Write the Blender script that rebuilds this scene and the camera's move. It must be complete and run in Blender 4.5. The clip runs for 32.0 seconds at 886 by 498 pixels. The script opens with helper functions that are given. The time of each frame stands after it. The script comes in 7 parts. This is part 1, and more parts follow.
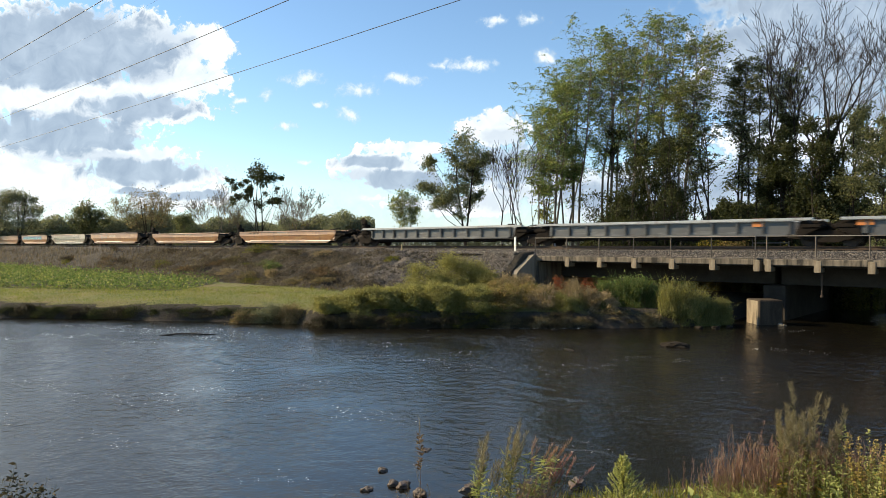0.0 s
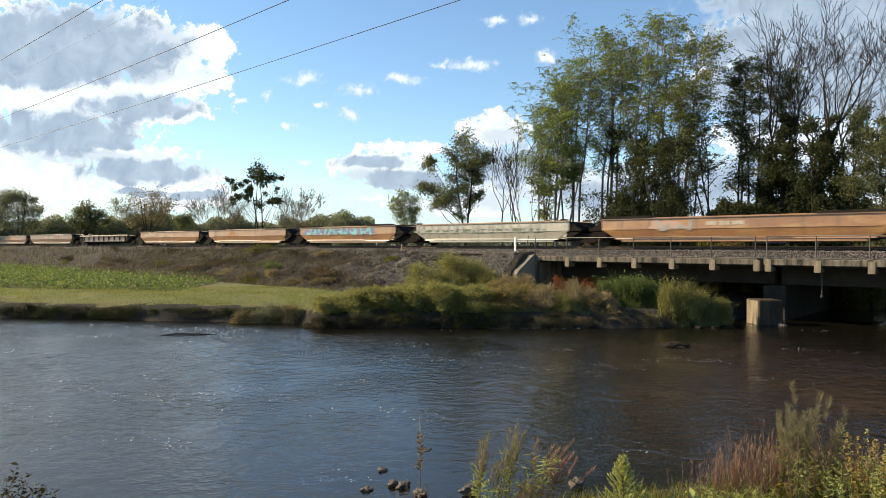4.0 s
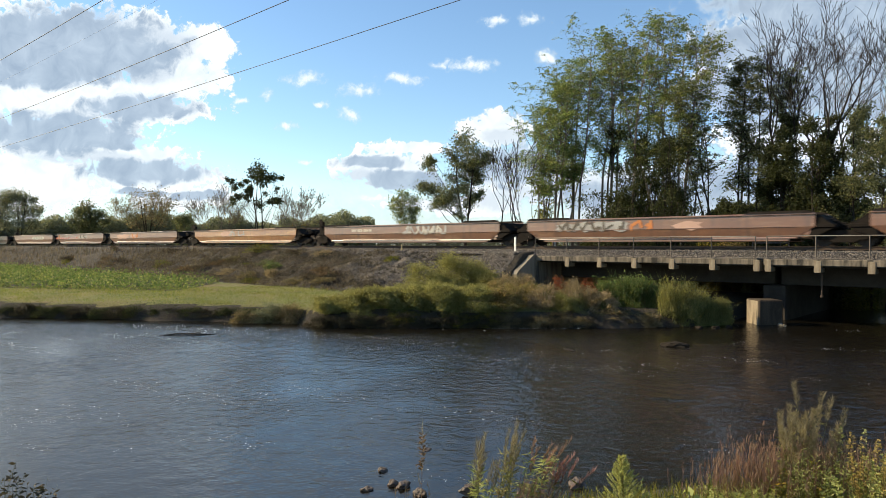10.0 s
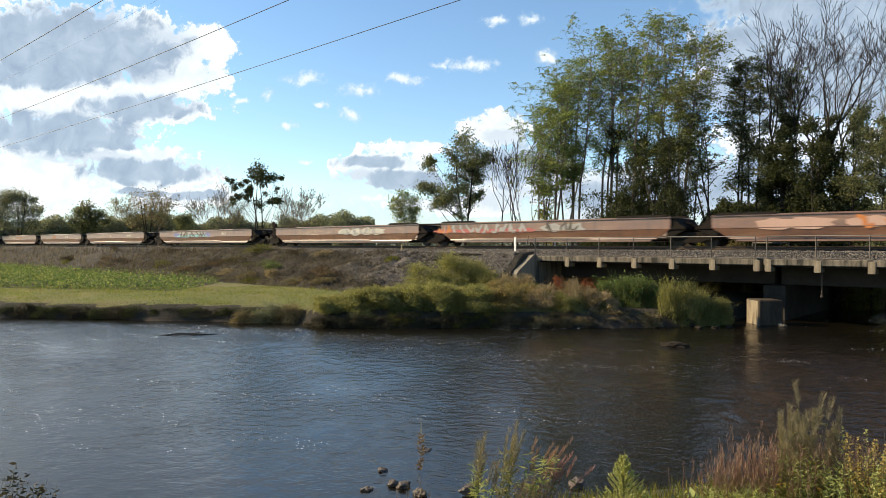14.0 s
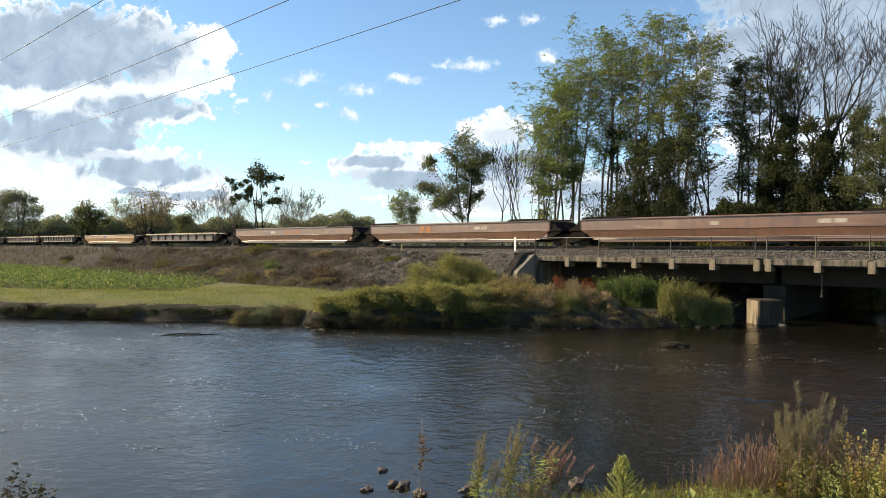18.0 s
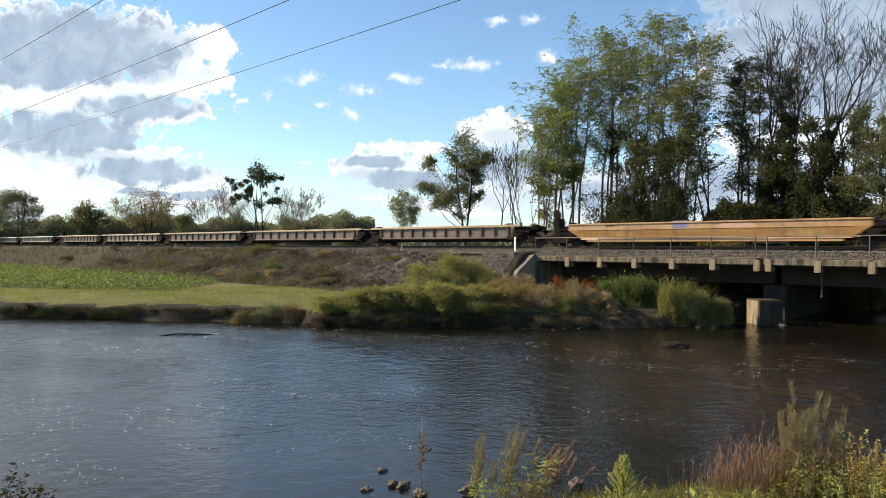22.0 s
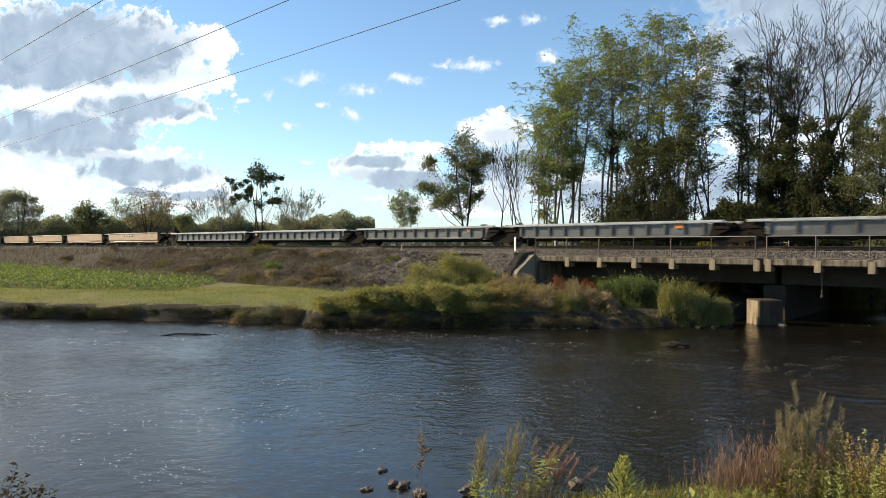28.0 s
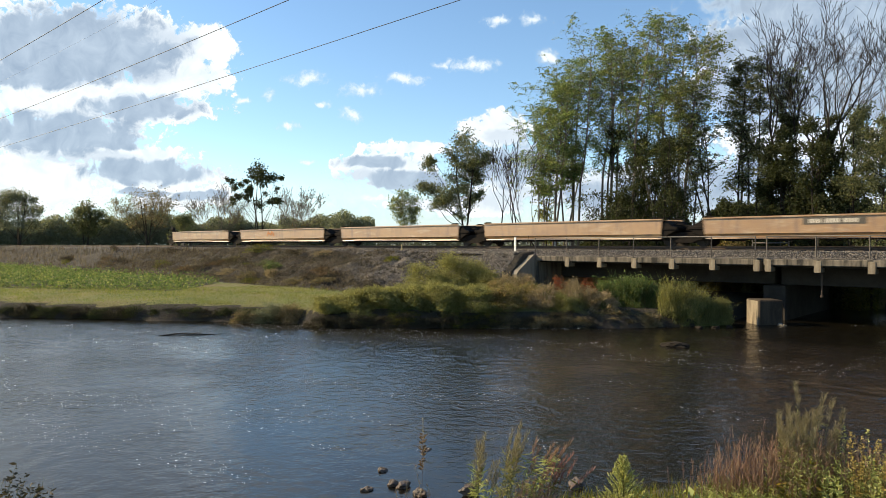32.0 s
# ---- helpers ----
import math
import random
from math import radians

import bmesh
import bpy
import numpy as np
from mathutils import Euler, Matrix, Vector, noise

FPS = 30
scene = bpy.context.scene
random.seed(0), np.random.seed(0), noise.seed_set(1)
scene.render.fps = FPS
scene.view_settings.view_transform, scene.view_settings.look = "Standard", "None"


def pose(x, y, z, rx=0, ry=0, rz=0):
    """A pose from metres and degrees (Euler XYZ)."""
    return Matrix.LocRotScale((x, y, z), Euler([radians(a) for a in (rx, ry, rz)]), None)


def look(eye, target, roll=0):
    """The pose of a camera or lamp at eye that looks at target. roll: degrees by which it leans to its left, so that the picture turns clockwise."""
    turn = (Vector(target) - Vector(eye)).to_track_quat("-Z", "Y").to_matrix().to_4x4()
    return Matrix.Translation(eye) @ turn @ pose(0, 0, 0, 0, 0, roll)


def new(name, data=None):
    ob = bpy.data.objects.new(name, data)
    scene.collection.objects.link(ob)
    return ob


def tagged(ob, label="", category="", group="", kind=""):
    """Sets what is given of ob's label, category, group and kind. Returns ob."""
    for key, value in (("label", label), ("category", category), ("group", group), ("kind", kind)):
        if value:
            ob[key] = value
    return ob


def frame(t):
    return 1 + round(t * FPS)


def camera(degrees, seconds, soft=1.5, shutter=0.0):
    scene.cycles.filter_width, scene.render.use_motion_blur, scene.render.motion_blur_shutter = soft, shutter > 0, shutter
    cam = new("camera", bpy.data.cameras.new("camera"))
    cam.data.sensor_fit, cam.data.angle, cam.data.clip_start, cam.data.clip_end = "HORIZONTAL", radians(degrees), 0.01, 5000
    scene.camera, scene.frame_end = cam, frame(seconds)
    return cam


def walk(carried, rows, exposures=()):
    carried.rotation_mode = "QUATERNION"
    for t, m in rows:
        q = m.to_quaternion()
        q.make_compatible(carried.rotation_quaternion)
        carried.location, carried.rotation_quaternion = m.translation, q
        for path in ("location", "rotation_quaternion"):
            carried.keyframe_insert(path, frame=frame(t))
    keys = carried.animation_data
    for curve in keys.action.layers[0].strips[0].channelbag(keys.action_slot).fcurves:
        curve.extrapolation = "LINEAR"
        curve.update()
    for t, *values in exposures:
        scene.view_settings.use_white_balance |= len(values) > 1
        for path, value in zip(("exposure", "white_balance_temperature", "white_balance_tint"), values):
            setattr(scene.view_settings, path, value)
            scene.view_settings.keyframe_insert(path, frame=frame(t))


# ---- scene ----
# World: metres, x to the right of the camera, y away from it, z up; the water lies at z = 0.
SECONDS = 32.0
EYE = (0.0, 0.0, 3.8)
cam = camera(66.0, SECONDS, soft=0.85, shutter=0.28)
VIEW = look(EYE, (0.0, 100.0, 3.8 - 0.62))
walk(cam, [(0.0, VIEW), (SECONDS, VIEW)], exposures=((0.0, 0.92, 6170, 5), (SECONDS, 0.92, 6170, 5)))

# ---- sun and sky ----
SUN_AZ, SUN_EL = 75.0, 29.0          # degrees left of the view, and above the horizon
SUN_DIR = Vector((-math.sin(radians(SUN_AZ)) * math.cos(radians(SUN_EL)),
                  math.cos(radians(SUN_AZ)) * math.cos(radians(SUN_EL)), math.sin(radians(SUN_EL))))
world = bpy.data.worlds.new("sky")
scene.world = world
world.use_nodes = True
wn, wl = world.node_tree.nodes, world.node_tree.links
wn.clear()
sky = wn.new("ShaderNodeTexSky")
sky.sky_type, sky.sun_disc = "NISHITA", False
sky.sun_elevation = radians(SUN_EL)
sky.sun_rotation = radians(-SUN_AZ)
sky.altitude, sky.air_density, sky.dust_density, sky.ozone_density = 100, 1.02, 0.0, 2.0
wbg = wn.new("ShaderNodeBackground")
wbg.inputs[1].default_value = 0.098
wout = wn.new("ShaderNodeOutputWorld")
wl.new(sky.outputs[0], wbg.inputs[0])
wl.new(wbg.outputs[0], wout.inputs[0])

sun_data = bpy.data.lights.new("sun", "SUN")
sun_data.energy, sun_data.angle, sun_data.color = 5.0, radians(0.6), (1.0, 0.77, 0.48)
sun = new("sun", sun_data)
sun.matrix_world = look(SUN_DIR * 100, (0, 0, 0))


# ---- materials ----
def nodes_of(name):
    m = bpy.data.materials.new(name)
    m.use_nodes = True
    nt = m.node_tree
    nt.nodes.clear()
    out = nt.nodes.new("ShaderNodeOutputMaterial")
    return m, nt.nodes, nt.links, out


def noise_node(n, l, vec, scale, detail=5, rough=0.6, dist=0.0):
    t = n.new("ShaderNodeTexNoise")
    t.inputs["Scale"].default_value, t.inputs["Detail"].default_value = scale, detail
    t.inputs["Roughness"].default_value, t.inputs["Distortion"].default_value = rough, dist
    if vec is not None:
        l.new(vec, t.inputs["Vector"])
    return t.outputs["Fac"]


def ramp(n, l, fac, stops):
    r = n.new("ShaderNodeValToRGB")
    while len(r.color_ramp.elements) < len(stops):
        r.color_ramp.elements.new(0.5)
    for e, (p, c) in zip(r.color_ramp.elements, stops):
        e.position, e.color = p, (*c, 1) if len(c) == 3 else c
    l.new(fac, r.inputs[0])
    return r.outputs[0]


def mix(n, l, fac, a, b, mode="MIX"):
    x = n.new("ShaderNodeMix")
    x.data_type, x.blend_type = "RGBA", mode
    for sock, v in ((x.inputs[0], fac), (x.inputs[6], a), (x.inputs[7], b)):
        if isinstance(v, (int, float)):
            sock.default_value = v
        elif isinstance(v, tuple):
            sock.default_value = (*v, 1)
        else:
            l.new(v, sock)
    return x.outputs[2]


def math_node(n, l, op, a, b=0.0, clamp=False):
    x = n.new("ShaderNodeMath")
    x.operation, x.use_clamp = op, clamp
    for sock, v in zip(x.inputs, (a, b)):
        if isinstance(v, (int, float)):
            sock.default_value = v
        else:
            l.new(v, sock)
    return x.outputs[0]


def coords(n, kind="Object"):
    return n.new("ShaderNodeTexCoord").outputs[kind]


def surf(name, c1, c2, scale=3.0, rough=0.85, metal=0.0, bump=0.3, fine=40.0, stain=None, stain_scale=0.6,
         stain_amount=0.5, vary=0.12, island=False, streak=False, spec=0.5):
    """A weathered opaque surface: two colours in coarse noise, fine grain, stains, and a change from piece to piece."""
    m, n, l, out = nodes_of(name)
    v = coords(n)
    if streak:
        mp = n.new("ShaderNodeMapping")
        mp.inputs["Scale"].default_value = (1.0, 1.0, 0.18)
        l.new(v, mp.inputs[0])
        vs = mp.outputs[0]
    else:
        vs = v
    col = mix(n, l, ramp(n, l, noise_node(n, l, vs, scale), [(0.3, (0, 0, 0)), (0.7, (1, 1, 1))]), c1, c2)
    if stain is not None:
        f = ramp(n, l, noise_node(n, l, vs, stain_scale, 7, 0.65, 0.3), [(0.5, (0, 0, 0)), (0.64, (1, 1, 1))])
        col = mix(n, l, math_node(n, l, "MULTIPLY", f, stain_amount), col, stain)
    g = noise_node(n, l, v, fine, 3)
    col = mix(n, l, 0.35, col, ramp(n, l, g, [(0.25, (0.35, 0.35, 0.35)), (0.75, (1, 1, 1))]), "MULTIPLY")
    if vary:
        if island:
            rnd = n.new("ShaderNodeNewGeometry").outputs["Random Per Island"]
        else:
            rnd = n.new("ShaderNodeObjectInfo").outputs["Random"]
        h = n.new("ShaderNodeHueSaturation")
        l.new(col, h.inputs["Color"])
        l.new(math_node(n, l, "MULTIPLY_ADD", rnd, 2 * vary), h.inputs["Value"])
        h.inputs["Value"].links[0].from_node.inputs[2].default_value = 1 - vary
        col = h.outputs[0]
    b = n.new("ShaderNodeBsdfPrincipled")
    l.new(col, b.inputs["Base Color"])
    b.inputs["Metallic"].default_value = metal
    b.inputs["Specular IOR Level"].default_value = spec
    l.new(math_node(n, l, "MULTIPLY_ADD", g, 0.3), b.inputs["Roughness"])
    b.inputs["Roughness"].links[0].from_node.inputs[2].default_value = max(0.02, rough - 0.15)
    if bump:
        bp = n.new("ShaderNodeBump")
        bp.inputs["Strength"].default_value, bp.inputs["Distance"].default_value = bump, 0.02
        l.new(g, bp.inputs["Height"])
        l.new(bp.outputs[0], b.inputs["Normal"])
    l.new(b.outputs[0], out.inputs[0])
    return m


def paint(name, c1, c2, rust, worn, coat=0.75):
    """Old wagon paint: two shades, rust running down in streaks, chalky worn patches along the side, a dull sheen."""
    m, n, l, out = nodes_of(name)
    v = coords(n)

    def scaled(x, y, z):
        mp = n.new("ShaderNodeMapping")
        mp.inputs["Scale"].default_value = (x, y, z)
        shift = n.new("ShaderNodeVectorMath")
        l.new(v, mp.inputs[0])
        l.new(mp.outputs[0], shift.inputs[0])
        l.new(math_node(n, l, "MULTIPLY", n.new("ShaderNodeObjectInfo").outputs["Random"], 70.0), shift.inputs[1])
        return shift.outputs[0]

    def hard(x, lo, hi, k):
        return math_node(n, l, "MULTIPLY", ramp(n, l, x, [(lo, (0, 0, 0)), (hi, (1, 1, 1))]), k)

    col = mix(n, l, hard(noise_node(n, l, scaled(0.35, 1, 1.0), 1.2, 6), 0.35, 0.65, 1.0), c1, c2)
    col = mix(n, l, hard(noise_node(n, l, scaled(0.28, 1, 1.6), 1.5, 8, 0.65, 0.4), 0.54, 0.66, 0.7), col, worn)
    col = mix(n, l, hard(noise_node(n, l, scaled(1.6, 1, 0.22), 2.0, 7, 0.65, 0.2), 0.52, 0.66, 0.75), col, rust)
    col = mix(n, l, hard(noise_node(n, l, scaled(1, 1, 1), 5.0, 6, 0.7), 0.60, 0.70, 0.7), col, rust)
    g = noise_node(n, l, v, 30.0, 3)
    b = n.new("ShaderNodeBsdfPrincipled")
    l.new(col, b.inputs["Base Color"])
    l.new(math_node(n, l, "MULTIPLY_ADD", g, 0.25), b.inputs["Roughness"])
    b.inputs["Roughness"].links[0].from_node.inputs[2].default_value = 0.32
    b.inputs["Specular IOR Level"].default_value = 0.6
    b.inputs["Coat Weight"].default_value, b.inputs["Coat Roughness"].default_value, b.inputs["Coat IOR"].default_value = coat, 0.38, 1.75
    bp = n.new("ShaderNodeBump")
    bp.inputs["Strength"].default_value, bp.inputs["Distance"].default_value = 0.10, 0.02
    l.new(g, bp.inputs["Height"])
    l.new(bp.outputs[0], b.inputs["Normal"])
    l.new(b.outputs[0], out.inputs[0])
    return m


def leaf_mat(name, c1, c2, c3, glow=0.5):
    """Leaves: each one its own mix of three colours; light shines through."""
    m, n, l, out = nodes_of(name)
    rnd = n.new("ShaderNodeNewGeometry").outputs["Random Per Island"]
    col = ramp(n, l, rnd, [(0.0, c1), (0.55, c2), (1.0, c3)])
    col = mix(n, l, 0.5, col, ramp(n, l, noise_node(n, l, coords(n), 0.5, 2), [(0.3, (0.55, 0.55, 0.55)), (0.7, (1.3, 1.3, 1.2))]), "MULTIPLY")
    b = n.new("ShaderNodeBsdfPrincipled")
    l.new(col, b.inputs["Base Color"])
    b.inputs["Roughness"].default_value = 0.7
    b.inputs["Specular IOR Level"].default_value = 0.25
    t = n.new("ShaderNodeBsdfTranslucent")
    l.new(mix(n, l, 1.0, col, (1.2, 1.2, 0.8), "MULTIPLY"), t.inputs[0])
    s = n.new("ShaderNodeMixShader")
    s.inputs[0].default_value = glow
    l.new(b.outputs[0], s.inputs[1])
    l.new(t.outputs[0], s.inputs[2])
    l.new(s.outputs[0], out.inputs[0])
    return m


M_BARK = surf("bark", (0.10, 0.08, 0.06), (0.17, 0.14, 0.11), 6, 0.95, bump=0.6, fine=25)
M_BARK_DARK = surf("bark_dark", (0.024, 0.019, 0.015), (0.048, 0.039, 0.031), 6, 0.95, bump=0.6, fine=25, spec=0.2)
M_LEAF = leaf_mat("leaf_green", (0.088, 0.135, 0.055), (0.145, 0.19, 0.078), (0.26, 0.265, 0.115), 0.62)
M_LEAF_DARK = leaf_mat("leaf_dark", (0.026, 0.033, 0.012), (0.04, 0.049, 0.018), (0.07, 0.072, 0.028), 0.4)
M_LEAF_GREY = leaf_mat("leaf_grey_green", (0.065, 0.083, 0.046), (0.10, 0.12, 0.06), (0.155, 0.165, 0.08), 0.55)
M_LEAF_TURN = leaf_mat("leaf_yellowing", (0.082, 0.108, 0.046), (0.135, 0.158, 0.064), (0.26, 0.245, 0.10), 0.6)
M_LEAF_LOCUST = leaf_mat("leaf_locust", (0.068, 0.08, 0.044), (0.105, 0.118, 0.062), (0.175, 0.172, 0.088), 0.5)
# Distance haze is put into this pale leaf colour; one bank bush shares it.
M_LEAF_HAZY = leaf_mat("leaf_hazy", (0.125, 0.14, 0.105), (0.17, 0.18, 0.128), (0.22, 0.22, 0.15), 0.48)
M_LEAF_UMBER = leaf_mat("leaf_umber", (0.11, 0.10, 0.06), (0.17, 0.14, 0.085), (0.26, 0.19, 0.11), 0.4)
M_LEAF_GOLD = leaf_mat("leaf_gold", (0.10, 0.11, 0.02), (0.17, 0.15, 0.03), (0.28, 0.19, 0.04))
M_LEAF_OLIVE = leaf_mat("leaf_olive", (0.06, 0.08, 0.016), (0.13, 0.135, 0.025), (0.24, 0.2, 0.04))
M_LEAF_FRESH = leaf_mat("leaf_fresh", (0.10, 0.14, 0.025), (0.16, 0.19, 0.04), (0.26, 0.25, 0.06))
M_LEAF_RED = leaf_mat("leaf_red", (0.16, 0.03, 0.02), (0.22, 0.07, 0.035), (0.16, 0.10, 0.04))
M_LEAF_CROP = leaf_mat("leaf_crop", (0.075, 0.12, 0.04), (0.12, 0.165, 0.055), (0.24, 0.25, 0.11))
M_LEAF_BANK = leaf_mat("leaf_bank", (0.17, 0.175, 0.068), (0.24, 0.235, 0.095), (0.33, 0.30, 0.135), 0.55)
M_LEAF_RUST = leaf_mat("leaf_turning", (0.14, 0.14, 0.05), (0.23, 0.19, 0.085), (0.36, 0.24, 0.14))
M_LEAF_BROWN = leaf_mat("leaf_brown", (0.10, 0.06, 0.03), (0.16, 0.10, 0.05), (0.22, 0.16, 0.08), 0.2)
M_PALEGREEN = leaf_mat("pale_green", (0.26, 0.31, 0.09), (0.35, 0.38, 0.13), (0.46, 0.44, 0.18), 0.4)
M_DRYWEED = leaf_mat("dry_weed", (0.035, 0.024, 0.015), (0.065, 0.046, 0.028), (0.13, 0.10, 0.058), 0.2)
M_PLUME = leaf_mat("plume", (0.15, 0.125, 0.075), (0.22, 0.185, 0.115), (0.33, 0.29, 0.19), 0.35)
M_SPIRE = leaf_mat("spire_leaf", (0.34, 0.37, 0.12), (0.45, 0.46, 0.17), (0.55, 0.52, 0.22), 0.4)
M_PINKPLUME = leaf_mat("pink_plume", (0.26, 0.13, 0.12), (0.36, 0.18, 0.17), (0.42, 0.27, 0.22), 0.3)
M_STRAW = leaf_mat("straw", (0.34, 0.28, 0.18), (0.42, 0.36, 0.24), (0.52, 0.46, 0.32), 0.35)
M_LEAF_STRAWY = leaf_mat("leaf_straw_yellow", (0.30, 0.22, 0.07), (0.42, 0.31, 0.10), (0.5, 0.40, 0.16), 0.45)
M_STEM_RED = leaf_mat("stem_red", (0.23, 0.12, 0.095), (0.30, 0.18, 0.135), (0.34, 0.26, 0.17), 0.3)
M_STEM = leaf_mat("stem_green", (0.10, 0.12, 0.04), (0.15, 0.15, 0.05), (0.2, 0.17, 0.07), 0.1)
M_CONC = surf("concrete", (0.24, 0.205, 0.155), (0.14, 0.122, 0.095), 2.2, 0.9, bump=0.6, fine=18, stain=(0.05, 0.044, 0.036),
              stain_scale=1.6, stain_amount=0.85, streak=True)
# Pier concretes: the front's shade and the left face's sunlight are in the colours.
M_PIER = surf("concrete_damp_shade", (0.072, 0.054, 0.038), (0.036, 0.028, 0.021), 2.5, 0.95, bump=0.9, fine=12, stain=(0.02, 0.016, 0.013), stain_scale=1.8, stain_amount=0.9, streak=True, spec=0.2)
M_PIERLIT = surf("concrete_sunlit", (0.36, 0.30, 0.215), (0.16, 0.13, 0.095), 3.5, 0.95, bump=0.9, fine=14, stain=(0.05, 0.04, 0.03), stain_scale=2.2, stain_amount=0.8, streak=True, spec=0.2)
M_EDGE = surf("concrete_edge", (0.215, 0.18, 0.135), (0.06, 0.052, 0.042), 4.5, 0.92, bump=0.9, fine=11, stain=(0.02, 0.018, 0.015), stain_scale=2.4, stain_amount=0.95, streak=True)
M_BRACKET = surf("concrete_bracket", (0.30, 0.25, 0.18), (0.17, 0.14, 0.10), 3.0, 0.92, bump=0.9, fine=11, stain=(0.10, 0.06, 0.03), stain_scale=2.4, stain_amount=0.7, streak=True)
# Near-black: the shade under the bridge is put into this colour.
M_CONC_DARK = surf("concrete_deck_shade", (0.06, 0.052, 0.045), (0.034, 0.030, 0.026), 1.4, 0.95, bump=0.4, fine=14, spec=0.15)
M_STONE = surf("ballast_stone", (0.20, 0.175, 0.155), (0.105, 0.094, 0.086), 2.0, 0.95, bump=0.4, fine=30, vary=0.5, island=True)
M_CINDER = surf("cinder_clod", (0.14, 0.112, 0.09), (0.055, 0.045, 0.037), 2.0, 0.95, bump=0.4, fine=30, vary=0.45, island=True)
# Bed kept dark so the shaded gaps between loose stones are in its colour.
M_BALLAST = surf("ballast_bed", (0.075, 0.066, 0.06), (0.035, 0.031, 0.028), 9, 0.97, bump=1.0, fine=14, vary=0)
M_ROCK = surf("river_rock", (0.12, 0.085, 0.06), (0.035, 0.028, 0.022), 7, 0.6, bump=1.0, fine=22, stain=(0.16, 0.09, 0.055), stain_scale=5)
M_RAIL = surf("rail_steel", (0.10, 0.065, 0.045), (0.06, 0.045, 0.035), 8, 0.6, metal=0.5, bump=0.1)
M_TIE = surf("sleeper_wood", (0.07, 0.055, 0.045), (0.04, 0.033, 0.028), 5, 0.95, bump=0.5)
M_GALV = surf("galvanised_pipe", (0.27, 0.25, 0.22), (0.19, 0.175, 0.155), 8, 0.6, metal=0.3, bump=0.1, stain=(0.25, 0.16, 0.1), stain_scale=3, stain_amount=0.4)
M_POST = surf("post_steel", (0.12, 0.105, 0.09), (0.075, 0.066, 0.058), 8, 0.6, metal=0.3, bump=0.1, stain=(0.18, 0.11, 0.07), stain_scale=3, stain_amount=0.5)
M_WHITE = surf("white_paint", (0.82, 0.82, 0.80), (0.7, 0.7, 0.67), 6, 0.6, bump=0.1)
M_WIRE = surf("cable", (0.03, 0.03, 0.032), (0.05, 0.05, 0.05), 5, 0.6, bump=0, vary=0)
M_TAN = paint("car_paint_tan", (0.33, 0.185, 0.068), (0.25, 0.132, 0.05), (0.13, 0.07, 0.042), (0.44, 0.33, 0.21))
M_YELLOW = paint("car_paint_yellow", (0.33, 0.155, 0.045), (0.23, 0.10, 0.036), (0.11, 0.052, 0.032), (0.42, 0.26, 0.10))
M_GOLD = paint("car_paint_gold", (0.37, 0.205, 0.055), (0.28, 0.14, 0.045), (0.12, 0.06, 0.035), (0.46, 0.32, 0.13))
M_RUST = paint("car_paint_rust", (0.175, 0.074, 0.033), (0.12, 0.051, 0.026), (0.07, 0.032, 0.02), (0.25, 0.145, 0.08))
M_PALE = paint("car_paint_faded", (0.42, 0.38, 0.31), (0.34, 0.3, 0.24), (0.12, 0.15, 0.10), (0.5, 0.48, 0.42))
M_GREY = paint("car_paint_grey", (0.06, 0.062, 0.067), (0.038, 0.039, 0.042), (0.045, 0.035, 0.03), (0.15, 0.15, 0.15), 0.2)
M_LTGREY = paint("car_paint_light_grey", (0.30, 0.32, 0.34), (0.22, 0.235, 0.25), (0.13, 0.10, 0.08), (0.4, 0.4, 0.4))
M_BROWN = paint("car_paint_brown", (0.095, 0.05, 0.038), (0.058, 0.034, 0.028), (0.03, 0.022, 0.02), (0.15, 0.10, 0.075), 0.2)
M_CHORD = paint("chord_worn_yellow", (0.33, 0.20, 0.075), (0.24, 0.15, 0.075), (0.10, 0.06, 0.045), (0.42, 0.34, 0.22))
M_IRON = surf("black_iron", (0.010, 0.009, 0.008), (0.022, 0.017, 0.014), 3, 0.92, bump=0.2, spec=0.12)
M_WET = surf("wet_rock", (0.016, 0.013, 0.010), (0.028, 0.022, 0.016), 4, 0.9, bump=0.5, spec=0.15)
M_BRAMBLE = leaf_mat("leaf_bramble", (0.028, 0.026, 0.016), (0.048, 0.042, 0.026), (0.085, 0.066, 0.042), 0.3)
M_LEAF_TAN = leaf_mat("leaf_tan", (0.19, 0.16, 0.095), (0.28, 0.22, 0.145), (0.38, 0.28, 0.20), 0.45)
M_LITTER = leaf_mat("dry_litter", (0.08, 0.062, 0.045), (0.14, 0.112, 0.085), (0.24, 0.20, 0.15), 0.2)
M_WHEEL = surf("wheel_steel", (0.05, 0.037, 0.03), (0.03, 0.025, 0.022), 4, 0.6, metal=0.6, bump=0.1)
M_PALEMARK = surf("lettering_white", (0.62, 0.56, 0.48), (0.5, 0.44, 0.36), 4, 0.7, bump=0, vary=0)
M_BLACKMARK = surf("lettering_black", (0.07, 0.06, 0.05), (0.10, 0.08, 0.06), 4, 0.7, bump=0, vary=0)
M_ORANGEMARK = surf("marking_orange", (0.55, 0.2, 0.05), (0.45, 0.15, 0.04), 4, 0.7, bump=0, vary=0)
M_TEAL = surf("spray_teal", (0.09, 0.42, 0.40), (0.3, 0.55, 0.55), 2, 0.6, bump=0, vary=0)
M_GREENPAINT = surf("spray_dull_green", (0.12, 0.15, 0.09), (0.08, 0.10, 0.07), 2, 0.6, bump=0, vary=0)
M_BLUE = surf("spray_blue", (0.12, 0.14, 0.30), (0.2, 0.2, 0.38), 2, 0.6, bump=0, vary=0)
